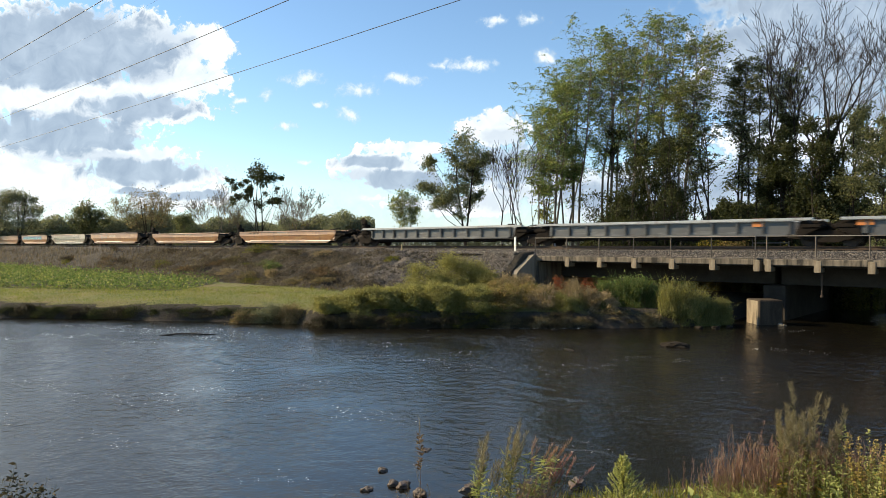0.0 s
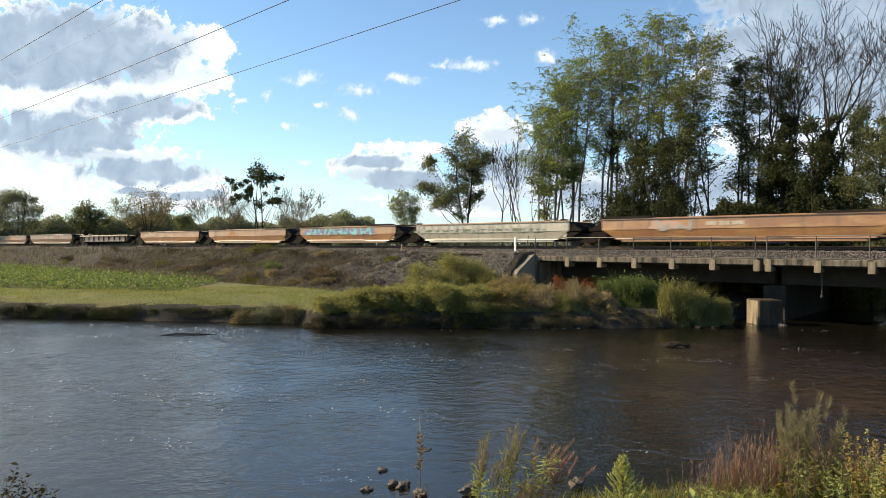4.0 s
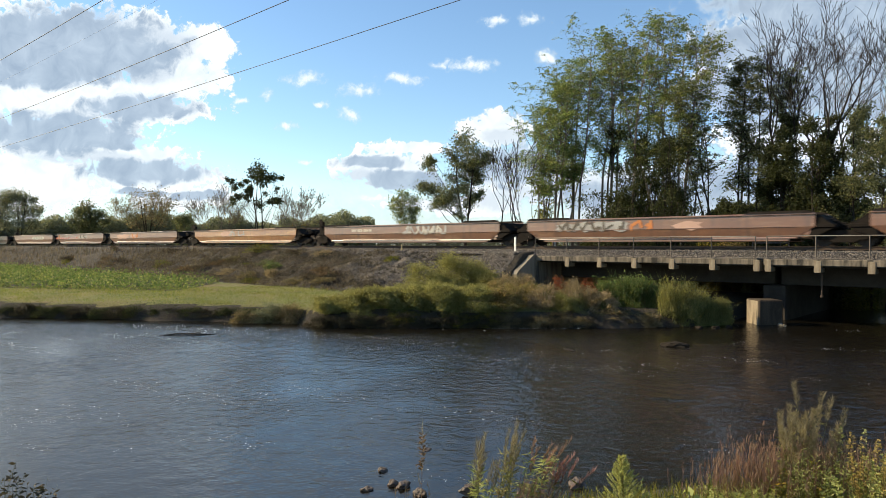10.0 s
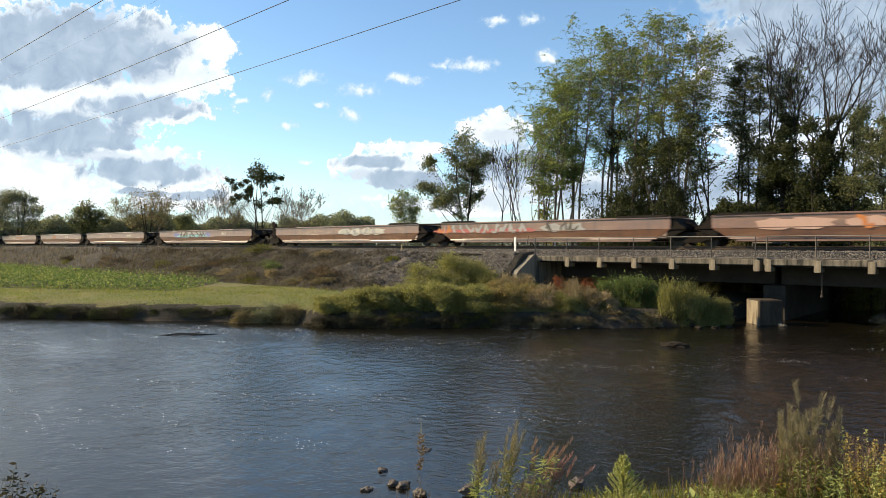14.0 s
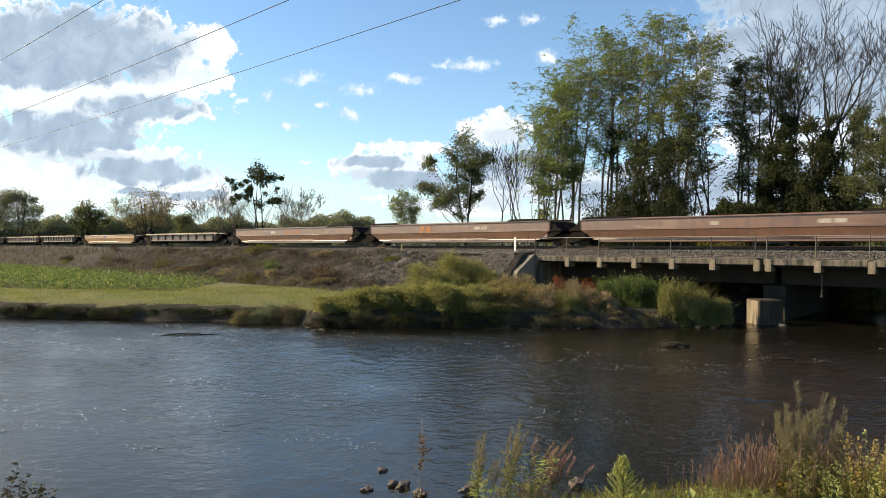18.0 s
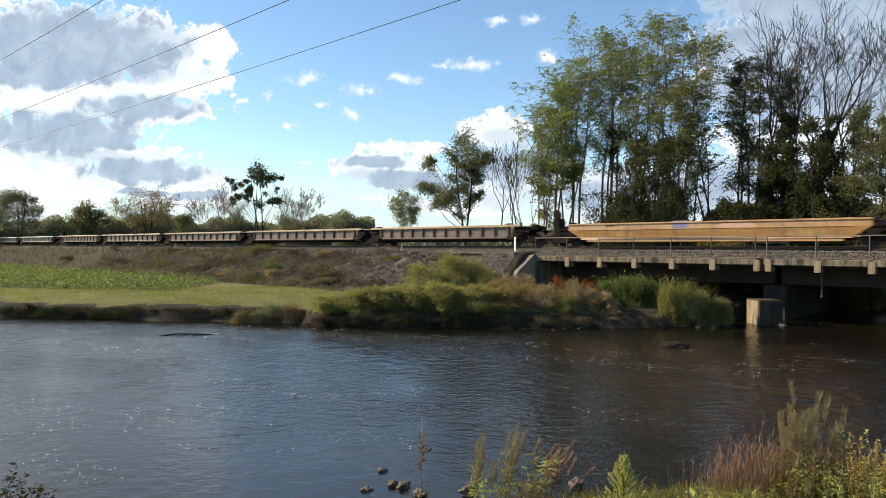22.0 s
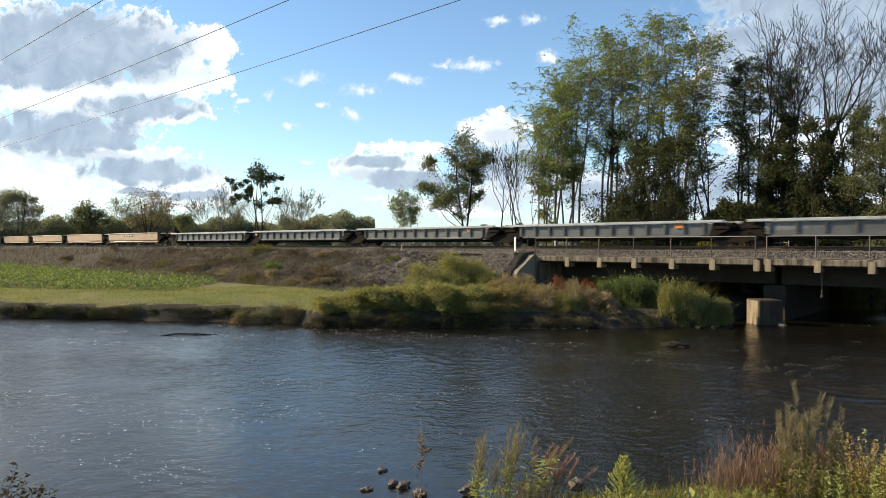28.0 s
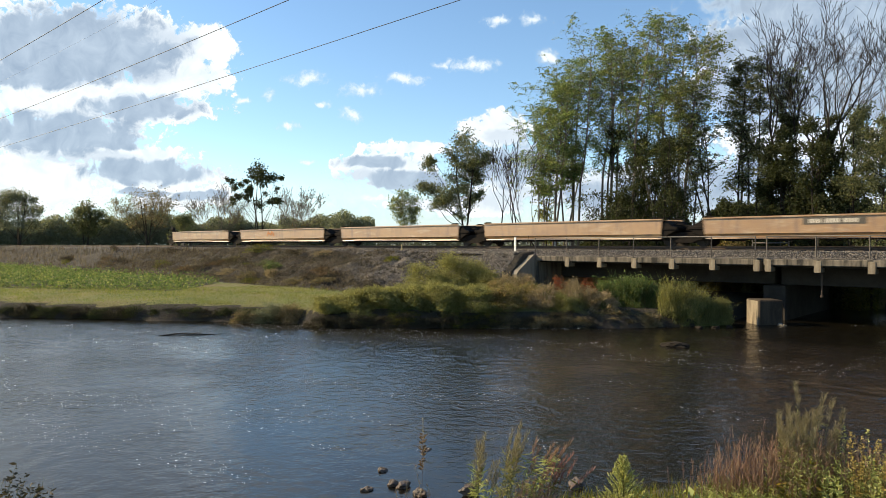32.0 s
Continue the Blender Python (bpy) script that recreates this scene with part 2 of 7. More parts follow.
M_REDPAINT = surf("spray_red", (0.45, 0.08, 0.06), (0.36, 0.1, 0.1), 2, 0.6, bump=0, vary=0)
M_SILVER = surf("spray_silver", (0.38, 0.37, 0.35), (0.28, 0.27, 0.26), 2, 0.6, bump=0, vary=0)
M_PINK = surf("spray_faded_pink", (0.50, 0.32, 0.26), (0.45, 0.29, 0.22), 1.5, 0.7, bump=0, vary=0)


# ---- mesh building ----
class Build:
    """Collects faces; make() turns them into one mesh."""

    def __init__(self):
        self.v, self.f, self.smooth = [], [], False

    def poly(self, pts, faces):
        k = len(self.v)
        self.v += [tuple(p) for p in pts]
        self.f += [tuple(k + i for i in f) for f in faces]

    def box(self, cx, cy, cz, sx, sy, sz, b=0.0, m=None):
        """A box with chamfered edges."""
        hx, hy, hz = sx / 2, sy / 2, sz / 2
        b = min(b, hx * 0.45, hy * 0.45, hz * 0.45)
        if b <= 0:
            pts = [(x, y, z) for x in (-hx, hx) for y in (-hy, hy) for z in (-hz, hz)]
            faces = [(0, 1, 3, 2), (4, 6, 7, 5), (0, 4, 5, 1), (2, 3, 7, 6), (0, 2, 6, 4), (1, 5, 7, 3)]
        else:
            pts, faces, idx = [], [], {}
            for ix in (-1, 1):
                for iy in (-1, 1):
                    for iz in (-1, 1):
                        for ax in range(3):
                            h = [hx - b, hy - b, hz - b]
                            h[ax] += b
                            idx[ix, iy, iz, ax] = len(pts)
                            pts.append((ix * h[0], iy * h[1], iz * h[2]))
            for s in (-1, 1):
                for ax in range(3):
                    o = [a for a in range(3) if a != ax]
                    loop = []
                    for p, q in ((-1, -1), (1, -1), (1, 1), (-1, 1)):
                        k = [0, 0, 0]
                        k[ax], k[o[0]], k[o[1]] = s, p, q
                        loop.append(idx[(*k, ax)])
                    flip = (s > 0) == (ax == 1)
                    faces.append(tuple(reversed(loop)) if flip else tuple(loop))
            for ax in range(3):
                o = [a for a in range(3) if a != ax]
                for p in (-1, 1):
                    for q in (-1, 1):
                        k0, k1 = [0, 0, 0], [0, 0, 0]
                        k0[ax], k1[ax] = -1, 1
                        k0[o[0]] = k1[o[0]] = p
                        k0[o[1]] = k1[o[1]] = q
                        faces.append((idx[(*k0, o[0])], idx[(*k1, o[0])], idx[(*k1, o[1])], idx[(*k0, o[1])]))
            for ix in (-1, 1):
                for iy in (-1, 1):
                    for iz in (-1, 1):
                        faces.append(tuple(idx[ix, iy, iz, a] for a in range(3)))
        if m is not None:
            pts = [tuple(m @ Vector(p)) for p in pts]
        self.poly([(p[0] + cx, p[1] + cy, p[2] + cz) for p in pts], faces)

    def prism(self, prof, x0, x1, axis=0, inset=None):
        """A profile of (a, b) points drawn out along an axis; inset(b) pulls its ends in."""
        n, pts = len(prof), []
        for k, x in enumerate((x0, x1)):
            for a, b in prof:
                e = inset(b) if inset else 0.0
                xx = x + (e if k == 0 else -e)
                pts.append((xx, a, b) if axis == 0 else (a, xx, b) if axis == 1 else (a, b, xx))
        faces = [tuple(range(n))[::-1], tuple(range(n, 2 * n))]
        faces += [(i, (i + 1) % n, n + (i + 1) % n, n + i) for i in range(n)]
        self.poly(pts, faces)

    def tube(self, pts, radii, n=6, cap=True):
        pts = [Vector(p) for p in pts]
        rings, k = [], len(self.v)
        t0 = (pts[1] - pts[0]).normalized()
        u = t0.cross(Vector((0, 0, 1)) if abs(t0.z) < 0.9 else Vector((1, 0, 0))).normalized()
        for i, p in enumerate(pts):
            t = (pts[min(i + 1, len(pts) - 1)] - pts[max(i - 1, 0)]).normalized()
            u = (u - t * u.dot(t)).normalized()
            w = t.cross(u)
            r = radii[i]
            self.v += [tuple(p + (u * math.cos(2 * math.pi * j / n) + w * math.sin(2 * math.pi * j / n)) * r) for j in range(n)]
        for i in range(len(pts) - 1):
            for j in range(n):
                a, b = k + i * n + j, k + i * n + (j + 1) % n
                self.f.append((a, b, b + n, a + n))
        if cap:
            self.f.append(tuple(k + j for j in range(n))[::-1])
            self.f.append(tuple(k + (len(pts) - 1) * n + j for j in range(n)))

    def disc(self, c, r, w, axis=1, n=16):
        """A short cylinder."""
        d = [0, 0, 0]
        d[axis] = w / 2
        d = Vector(d)
        self.tube([Vector(c) - d, Vector(c) + d], [r, r], n)

    def mesh(self, name, mat, smooth=False):
        me = bpy.data.meshes.new(name)
        me.from_pydata(self.v, [], self.f)
        me.materials.append(mat)
        if smooth:
            me.polygons.foreach_set("use_smooth", [True] * len(me.polygons))
        me.update()
        return me


def part(name, built, mat, parent=None, label="", smooth=False):
    """One mesh object, from a Build or a mesh, under its thing."""
    me = built.mesh(name, mat, smooth) if isinstance(built, Build) else built
    ob = new(name, me)
    if parent is not None:
        ob.parent = parent
    if label:
        ob["label"] = label
    return ob


def np_mesh(name, verts, faces, mat, smooth=False):
    """A mesh from arrays: verts (n, 3), faces (m, 3 or 4)."""
    me = bpy.data.meshes.new(name)
    k = faces.shape[1]
    me.vertices.add(len(verts))
    me.vertices.foreach_set("co", np.asarray(verts, np.float32).ravel())
    me.loops.add(faces.size)
    me.loops.foreach_set("vertex_index", np.asarray(faces, np.int32).ravel())
    me.polygons.add(len(faces))
    me.polygons.foreach_set("loop_start", np.arange(0, faces.size, k, dtype=np.int32))
    me.polygons.foreach_set("loop_total", np.full(len(faces), k, np.int32))
    if smooth:
        me.polygons.foreach_set("use_smooth", np.ones(len(faces), bool))
    me.materials.append(mat)
    me.update(calc_edges=True)
    return me


def leaves(rng, centres, length, width, up=0.0, spread=0.35, out=None):
    """Pointed four-cornered leaves at the centres, at random turns; out leans them along given ways."""
    n = len(centres)
    a = rng.normal(size=(n, 3))
    if out is not None:
        a = a * 0.6 + out
    a[:, 2] += up
    a /= np.linalg.norm(a, axis=1)[:, None] + 1e-9
    b = np.cross(a, rng.normal(size=(n, 3)))
    b /= np.linalg.norm(b, axis=1)[:, None] + 1e-9
    nrm = np.cross(a, b)
    ln = length * (1 + spread * rng.uniform(-1, 1, n))[:, None]
    wd = width * (1 + spread * rng.uniform(-1, 1, n))[:, None]
    v = np.empty((n, 4, 3))
    v[:, 0], v[:, 2] = centres - a * ln / 2, centres + a * ln / 2
    v[:, 1] = centres + b * wd / 2 + nrm * wd * 0.18 - a * ln * 0.08
    v[:, 3] = centres - b * wd / 2 + nrm * wd * 0.18 - a * ln * 0.08
    return v.reshape(-1, 3), np.arange(4 * n).reshape(n, 4)


def blades(rng, roots, height, width, lean=0.35, droop=0.25):
    """Grass blades: three-segment strips that lean and droop."""
    n = len(roots)
    ang = rng.uniform(0, 2 * math.pi, n)
    way = np.stack([np.cos(ang), np.sin(ang), np.zeros(n)], 1)
    side = np.stack([-np.sin(ang), np.cos(ang), np.zeros(n)], 1)
    turn = rng.uniform(0, math.pi, n)[:, None]
    side = side * np.cos(turn) + way * np.sin(turn)
    h = (np.asarray(height) * rng.uniform(0.55, 1.15, n))[:, None]
    ln = lean * rng.uniform(0.1, 1, n)[:, None] * h
    z = np.array([[0, 0, 1.0]])
    p1 = roots + z * h * 0.55 + way * ln * 0.35
    p2 = roots + z * h * (1 - droop * rng.uniform(0, 1, n)[:, None]) + way * ln
    w = width * rng.uniform(0.6, 1.2, n)[:, None]
    v = np.stack([roots - side * w / 2, roots + side * w / 2, p1 + side * w * 0.4, p1 - side * w * 0.4,
                  p2 + side * w * 0.06, p2 - side * w * 0.06], 1).reshape(-1, 3)
    k = np.arange(n)[:, None] * 6
    f = np.concatenate([k + np.array([[0, 1, 2, 3]]), k + np.array([[3, 2, 4, 5]])])
    return v, f


# ---- plan ----
# The track runs straight: DIST metres off the camera at its nearest, along the way ALONG (towards the camera's right).
TURN = radians(47.3)
OUT = Vector((math.cos(TURN), math.sin(TURN), 0))      # from the camera square to the track
ALONG = Vector((math.sin(TURN), -math.cos(TURN), 0))
HEADING = math.degrees(math.atan2(ALONG.y, ALONG.x))
D_TRACK, D_RAILING, Z_RAIL = 37.67, 35.15, 3.715
Z_FIELD, Z_PARAPET = 0.85, 3.11
S_BRIDGE0, S_BRIDGE1 = -24.6, 30.0                     # the bridge's ends along the track
S_SHORE = -12.8


def on_track(dist, s, z):
    return OUT * dist + ALONG * s + Vector((0, 0, z))


def step(a, b, x):
    t = np.clip((x - a) / (b - a), 0, 1)
    return t * t * (3 - 2 * t)


def far_shore(x):
    """y of the far bank's foot."""
    return np.interp(x, [-400, -60, -23, -12, -7.5, -6, 2.5, 12, 16, 60, 400], [150, 45, 35.6, 34.0, 33.2, 31.5, 31.0, 31.6, 31.9, 33, 33])


def wobble(x, y, f, seed=0.0):
    return (np.sin(x * f + seed) * np.cos(y * f * 1.27 + seed * 2.1) + 0.5 * np.sin(x * f * 2.3 + y * f * 1.9 + seed * 3.3)) / 1.5


def height_at(x, y):
    """The ground's height, for arrays."""
    x, y = np.asarray(x, float), np.asarray(y, float)
    d = x * OUT.x + y * OUT.y
    s = x * ALONG.x + y * ALONG.y
    near = np.interp(y + wobble(x, y, 0.35) * 0.4 + np.interp(x, [-6, 0, 2, 6], [2.2, 1.7, 0.9, 0.3]), [-40, 1.5, 4, 7.5, 10.5, 11.8, 13.5], [2.6, 2.15, 1.7, 0.85, 0.18, -0.15, -0.6])
    bank = far_shore(x) + wobble(x, y * 0, 0.6) * 0.35
    field = Z_FIELD + 0.05 * wobble(x, y, 0.25)
    far = np.interp(y - bank, [-1.5, -0.1, 0.25, 1.0, 6], [-0.6, -0.15, 0.45, 0.75, 0.0]) 
    far = np.where(y - bank > 1.0, field - 0.1 * (1 - step(1, 6, y - bank)), far)
    emb = np.interp(d, [26.4, 27.6, 33.6, 34.6, 41.2, 44.5, 48], [0.0, 0.08, 2.35, 2.48, 2.48, 1.6, 1.5])
    steep = np.interp(d, [26.4, 31.6, 34.2, 34.6], [0.0, 0.35, 2.38, 2.48])
    emb = np.where(d < 34.6, emb + (steep - emb) * step(-34.5, -29.0, s), emb)
    emb = emb + np.where((d > 27.5) & (d < 34.2), 0.18 * wobble(x, y, 0.8, 1.0) - 0.30 * np.abs(wobble(x, y, 0.45, 4.0)) + 0.22 * np.abs(wobble(x, y, 1.7, 6.0)) + 0.10 * wobble(x, y, 3.1, 8.0), 0)
    open_ = step(S_BRIDGE0 - 0.3, S_BRIDGE0 + 0.3, s) * (1 - step(S_BRIDGE1 - 0.3, S_BRIDGE1 + 0.3, s))
    open_ = open_ * (1 - step(46.5, 49.5, d)) * step(31.9, 32.4, d) + open_ * (1 - step(31.9, 32.4, d))
    emb = emb * (1 - open_)
    land = np.where(y - bank > 1.0, far + emb, far)
    wet = step(S_SHORE - 0.8, S_SHORE + 0.8, s + 0.4 * wobble(x, y, 0.5)) * (1 - step(46.0, 48.5, d)) * step(25, 29, d)
    wet = wet * (1 - (s < S_BRIDGE0 - 0.1) * step(29.0, 30.5, d))
    land = land * (1 - wet) - 0.6 * wet
    mid = 0.5 * (13 + bank)
    return np.where(y < mid, near, land)


def axis(parts):
    return np.unique(np.concatenate([np.arange(a, b, c) for a, b, c in parts]))


# ---- ground: one sheet to the horizon ----
gx = axis([(-3000, -300, 150), (-300, -100, 10), (-100, -40, 1.5), (-40, 30, 0.4), (30, 80, 1.5), (80, 300, 10), (300, 3001, 150)])
gy = axis([(-600, -60, 60), (-60, 0, 4), (0, 14, 0.4), (14, 29, 1.5), (29, 62, 0.4), (62, 130, 1.5), (130, 400, 10), (400, 3401, 150)])
XX, YY = np.meshgrid(gx, gy)
ZZ = height_at(XX, YY)
gv = np.stack([XX, YY, ZZ], -1).reshape(-1, 3)
ny, nx = XX.shape
ii = (np.arange(ny - 1)[:, None] * nx + np.arange(nx - 1)[None, :]).ravel()
gf = np.stack([ii, ii + 1, ii + 1 + nx, ii + nx], 1)


def ground_material():
    m, n, l, out = nodes_of("ground_soil_and_grass")
    v = coords(n)
    big, mid_, fine = noise_node(n, l, v, 0.25, 5), noise_node(n, l, v, 1.7, 6, 0.65), noise_node(n, l, v, 14, 4, 0.7)
    grass = mix(n, l, ramp(n, l, mid_, [(0.3, (0, 0, 0)), (0.7, (1, 1, 1))]), (0.125, 0.16, 0.038), (0.24, 0.235, 0.066))
    grass = mix(n, l, ramp(n, l, big, [(0.42, (0, 0, 0)), (0.62, (1, 1, 1))]), grass, (0.25, 0.20, 0.085))
    soil = mix(n, l, mid_, (0.03, 0.024, 0.018), (0.075, 0.058, 0.044))
    # Slope colours are darkened to include the shadows among its stones.
    slope = mix(n, l, ramp(n, l, mid_, [(0.35, (0, 0, 0)), (0.65, (1, 1, 1))]), (0.014, 0.011, 0.008), (0.062, 0.048, 0.036))
    weeds = ramp(n, l, big, [(0.5, (0, 0, 0)), (0.6, (1, 1, 1))])
    slope = mix(n, l, math_node(n, l, "MULTIPLY", weeds, 0.5), slope, (0.085, 0.068, 0.038))
    a1 = n.new("ShaderNodeAttribute")
    a1.attribute_name = "mown"
    a2 = n.new("ShaderNodeAttribute")
    a2.attribute_name = "cinder"
    wob = math_node(n, l, "MULTIPLY_ADD", mid_, 0.5)
    wob.node.inputs[2].default_value = -0.25
    f1 = math_node(n, l, "ADD", a1.outputs["Fac"], wob, True)
    f2 = math_node(n, l, "ADD", a2.outputs["Fac"], wob, True)
    col = mix(n, l, ramp(n, l, f1, [(0.4, (0, 0, 0)), (0.6, (1, 1, 1))]), soil, grass)
    col = mix(n, l, ramp(n, l, f2, [(0.4, (0, 0, 0)), (0.6, (1, 1, 1))]), col, slope)
    col = mix(n, l, 0.8, col, ramp(n, l, fine, [(0.3, (0.25, 0.25, 0.25)), (0.7, (1.4, 1.4, 1.4))]), "MULTIPLY")
    b = n.new("ShaderNodeBsdfPrincipled")
    l.new(col, b.inputs["Base Color"])
    b.inputs["Roughness"].default_value = 0.95
    bp = n.new("ShaderNodeBump")
    bp.inputs["Strength"].default_value, bp.inputs["Distance"].default_value = 1.0, 0.22
    l.new(fine, bp.inputs["Height"])
    l.new(bp.outputs[0], b.inputs["Normal"])
    l.new(b.outputs[0], out.inputs[0])
    return m


gm = np_mesh("ground", gv, gf, ground_material(), True)
DD = (XX * OUT.x + YY * OUT.y).ravel()
SS = (XX * ALONG.x + YY * ALONG.y).ravel()
above = (YY - far_shore(XX)).ravel()
mown = np.where((above > 0.9) & (DD < 27.4) | (DD > 44), 1.0, 0.0)
mown = np.where((above > 9.3) & (DD < 27.0) & (DD > 9) & (XX.ravel() < -17.3), 0.0, mown)      # bare soil between the crop rows
mown = np.where((YY.ravel() < 9), 0.8, mown)
cinder = np.where((DD > 27.2) & (DD < 44) & (above > 1) & (SS < S_BRIDGE0), 1.0, 0.0)
for key, val in (("mown", mown), ("cinder", cinder)):
    gm.attributes.new(key, "FLOAT", "POINT").data.foreach_set("value", val.astype(np.float32))
ground = tagged(new("ground", gm), "river banks, mown grass strip, field and cinder slope", "ground", kind="structure")


# ---- water ----
def water_material():
    m, n, l, out = nodes_of("river_water")
    v = coords(n)
    mp = n.new("ShaderNodeMapping")
    mp.inputs["Scale"].default_value = (0.75, 1.0, 1.0)
    mp.inputs["Rotation"].default_value = (0, 0, 0.4)
    l.new(v, mp.inputs[0])
    w1 = noise_node(n, l, mp.outputs[0], 3.4, 2, 0.5, 0.6)
    w2 = noise_node(n, l, mp.outputs[0], 11.0, 2, 0.5, 0.5)
    calm = ramp(n, l, noise_node(n, l, v, 0.22, 3, 0.55, 0.6), [(0.38, (0.3, 0.3, 0.3)), (0.58, (1, 1, 1))])
    h = math_node(n, l, "ADD", math_node(n, l, "MULTIPLY", w1, 1.0), math_node(n, l, "MULTIPLY", w2, 0.36))
    bp = n.new("ShaderNodeBump")
    sep = n.new("ShaderNodeSeparateXYZ")
    l.new(v, sep.inputs[0])
    shelter = n.new("ShaderNodeMapRange")          # the current runs smoother towards the near bank
    for k, x in zip((1, 2, 3, 4), (11.0, 21.0, 0.45, 1.0)):
        shelter.inputs[k].default_value = x
    l.new(sep.outputs[1], shelter.inputs[0])
    l.new(math_node(n, l, "MULTIPLY", calm, shelter.outputs[0]), bp.inputs["Strength"])
    bp.inputs["Distance"].default_value = 0.062
    l.new(h, bp.inputs["Height"])
    b = n.new("ShaderNodeBsdfPrincipled")
    l.new(mix(n, l, noise_node(n, l, v, 0.35, 4), (0.005, 0.0044, 0.0032), (0.009, 0.0078, 0.0055)), b.inputs["Base Color"])
    b.inputs["Roughness"].default_value = 0.17
    b.inputs["IOR"].default_value = 1.42
    l.new(bp.outputs[0], b.inputs["Normal"])
    l.new(b.outputs[0], out.inputs[0])
    return m


def ripples(x, y):
    """Wavelets of the current: many small wave trains, choppy in drifting patches and calmer between."""
    rng = np.random.default_rng(21)
    z = np.zeros_like(x)
    wx_ = x + 0.9 * wobble(x, y, 0.7, 2.0) + 0.35 * wobble(x, y, 1.9, 5.0)
    wy_ = y + 0.9 * wobble(y, x, 0.6, 3.0) + 0.35 * wobble(y, x, 2.1, 6.0)
    for k in range(26):
        lam = 0.34 * 2.6 ** rng.uniform(0, 1)
        ang, ph, ph2 = rng.uniform(0, math.pi), rng.uniform(0, 2 * math.pi), rng.uniform(0, 2 * math.pi)
        q = 2 * math.pi / lam * (wx_ * math.cos(ang) + wy_ * math.sin(ang)) + ph
        q2 = 2 * math.pi / (lam * 2.3) * (wy_ * math.cos(ang) - wx_ * math.sin(ang)) + ph2
        z += 0.0068 * lam * (1 - 1.4 * np.abs(np.sin(q / 2)) ** 0.9) * np.sin(q2)
    chop = 0.22 + 0.95 * step(-0.35, 0.55, wobble(x, y * 1.6, 0.23, 4.0) + 0.5 * wobble(x, y, 0.61, 9.0))
    return z * chop * (0.4 + 0.6 * step(11, 21, y))


wx = axis([(-420, -44, 20), (-44, 26, 0.12), (26, 221, 15)])
wy = axis([(-2, 9, 2.0), (9, 37, 0.10), (37, 200, 20)])
WX, WY = np.meshgrid(wx, wy)
edge = step(-43, -38, WX) * (1 - step(21, 25, WX)) * step(9, 10.5, WY) * (1 - step(33.5, 36, WY))
wi = (np.arange(len(wy) - 1)[:, None] * len(wx) + np.arange(len(wx) - 1)[None, :]).ravel()
water = new("water", np_mesh("water", np.stack([WX, WY, ripples(WX, WY) * edge], -1).reshape(-1, 3),
                             np.stack([wi, wi + 1, wi + 1 + len(wx), wi + len(wx)], 1), water_material(), True))
tagged(water, "dark brown rippled river water flowing under the bridge", "river", kind="structure")


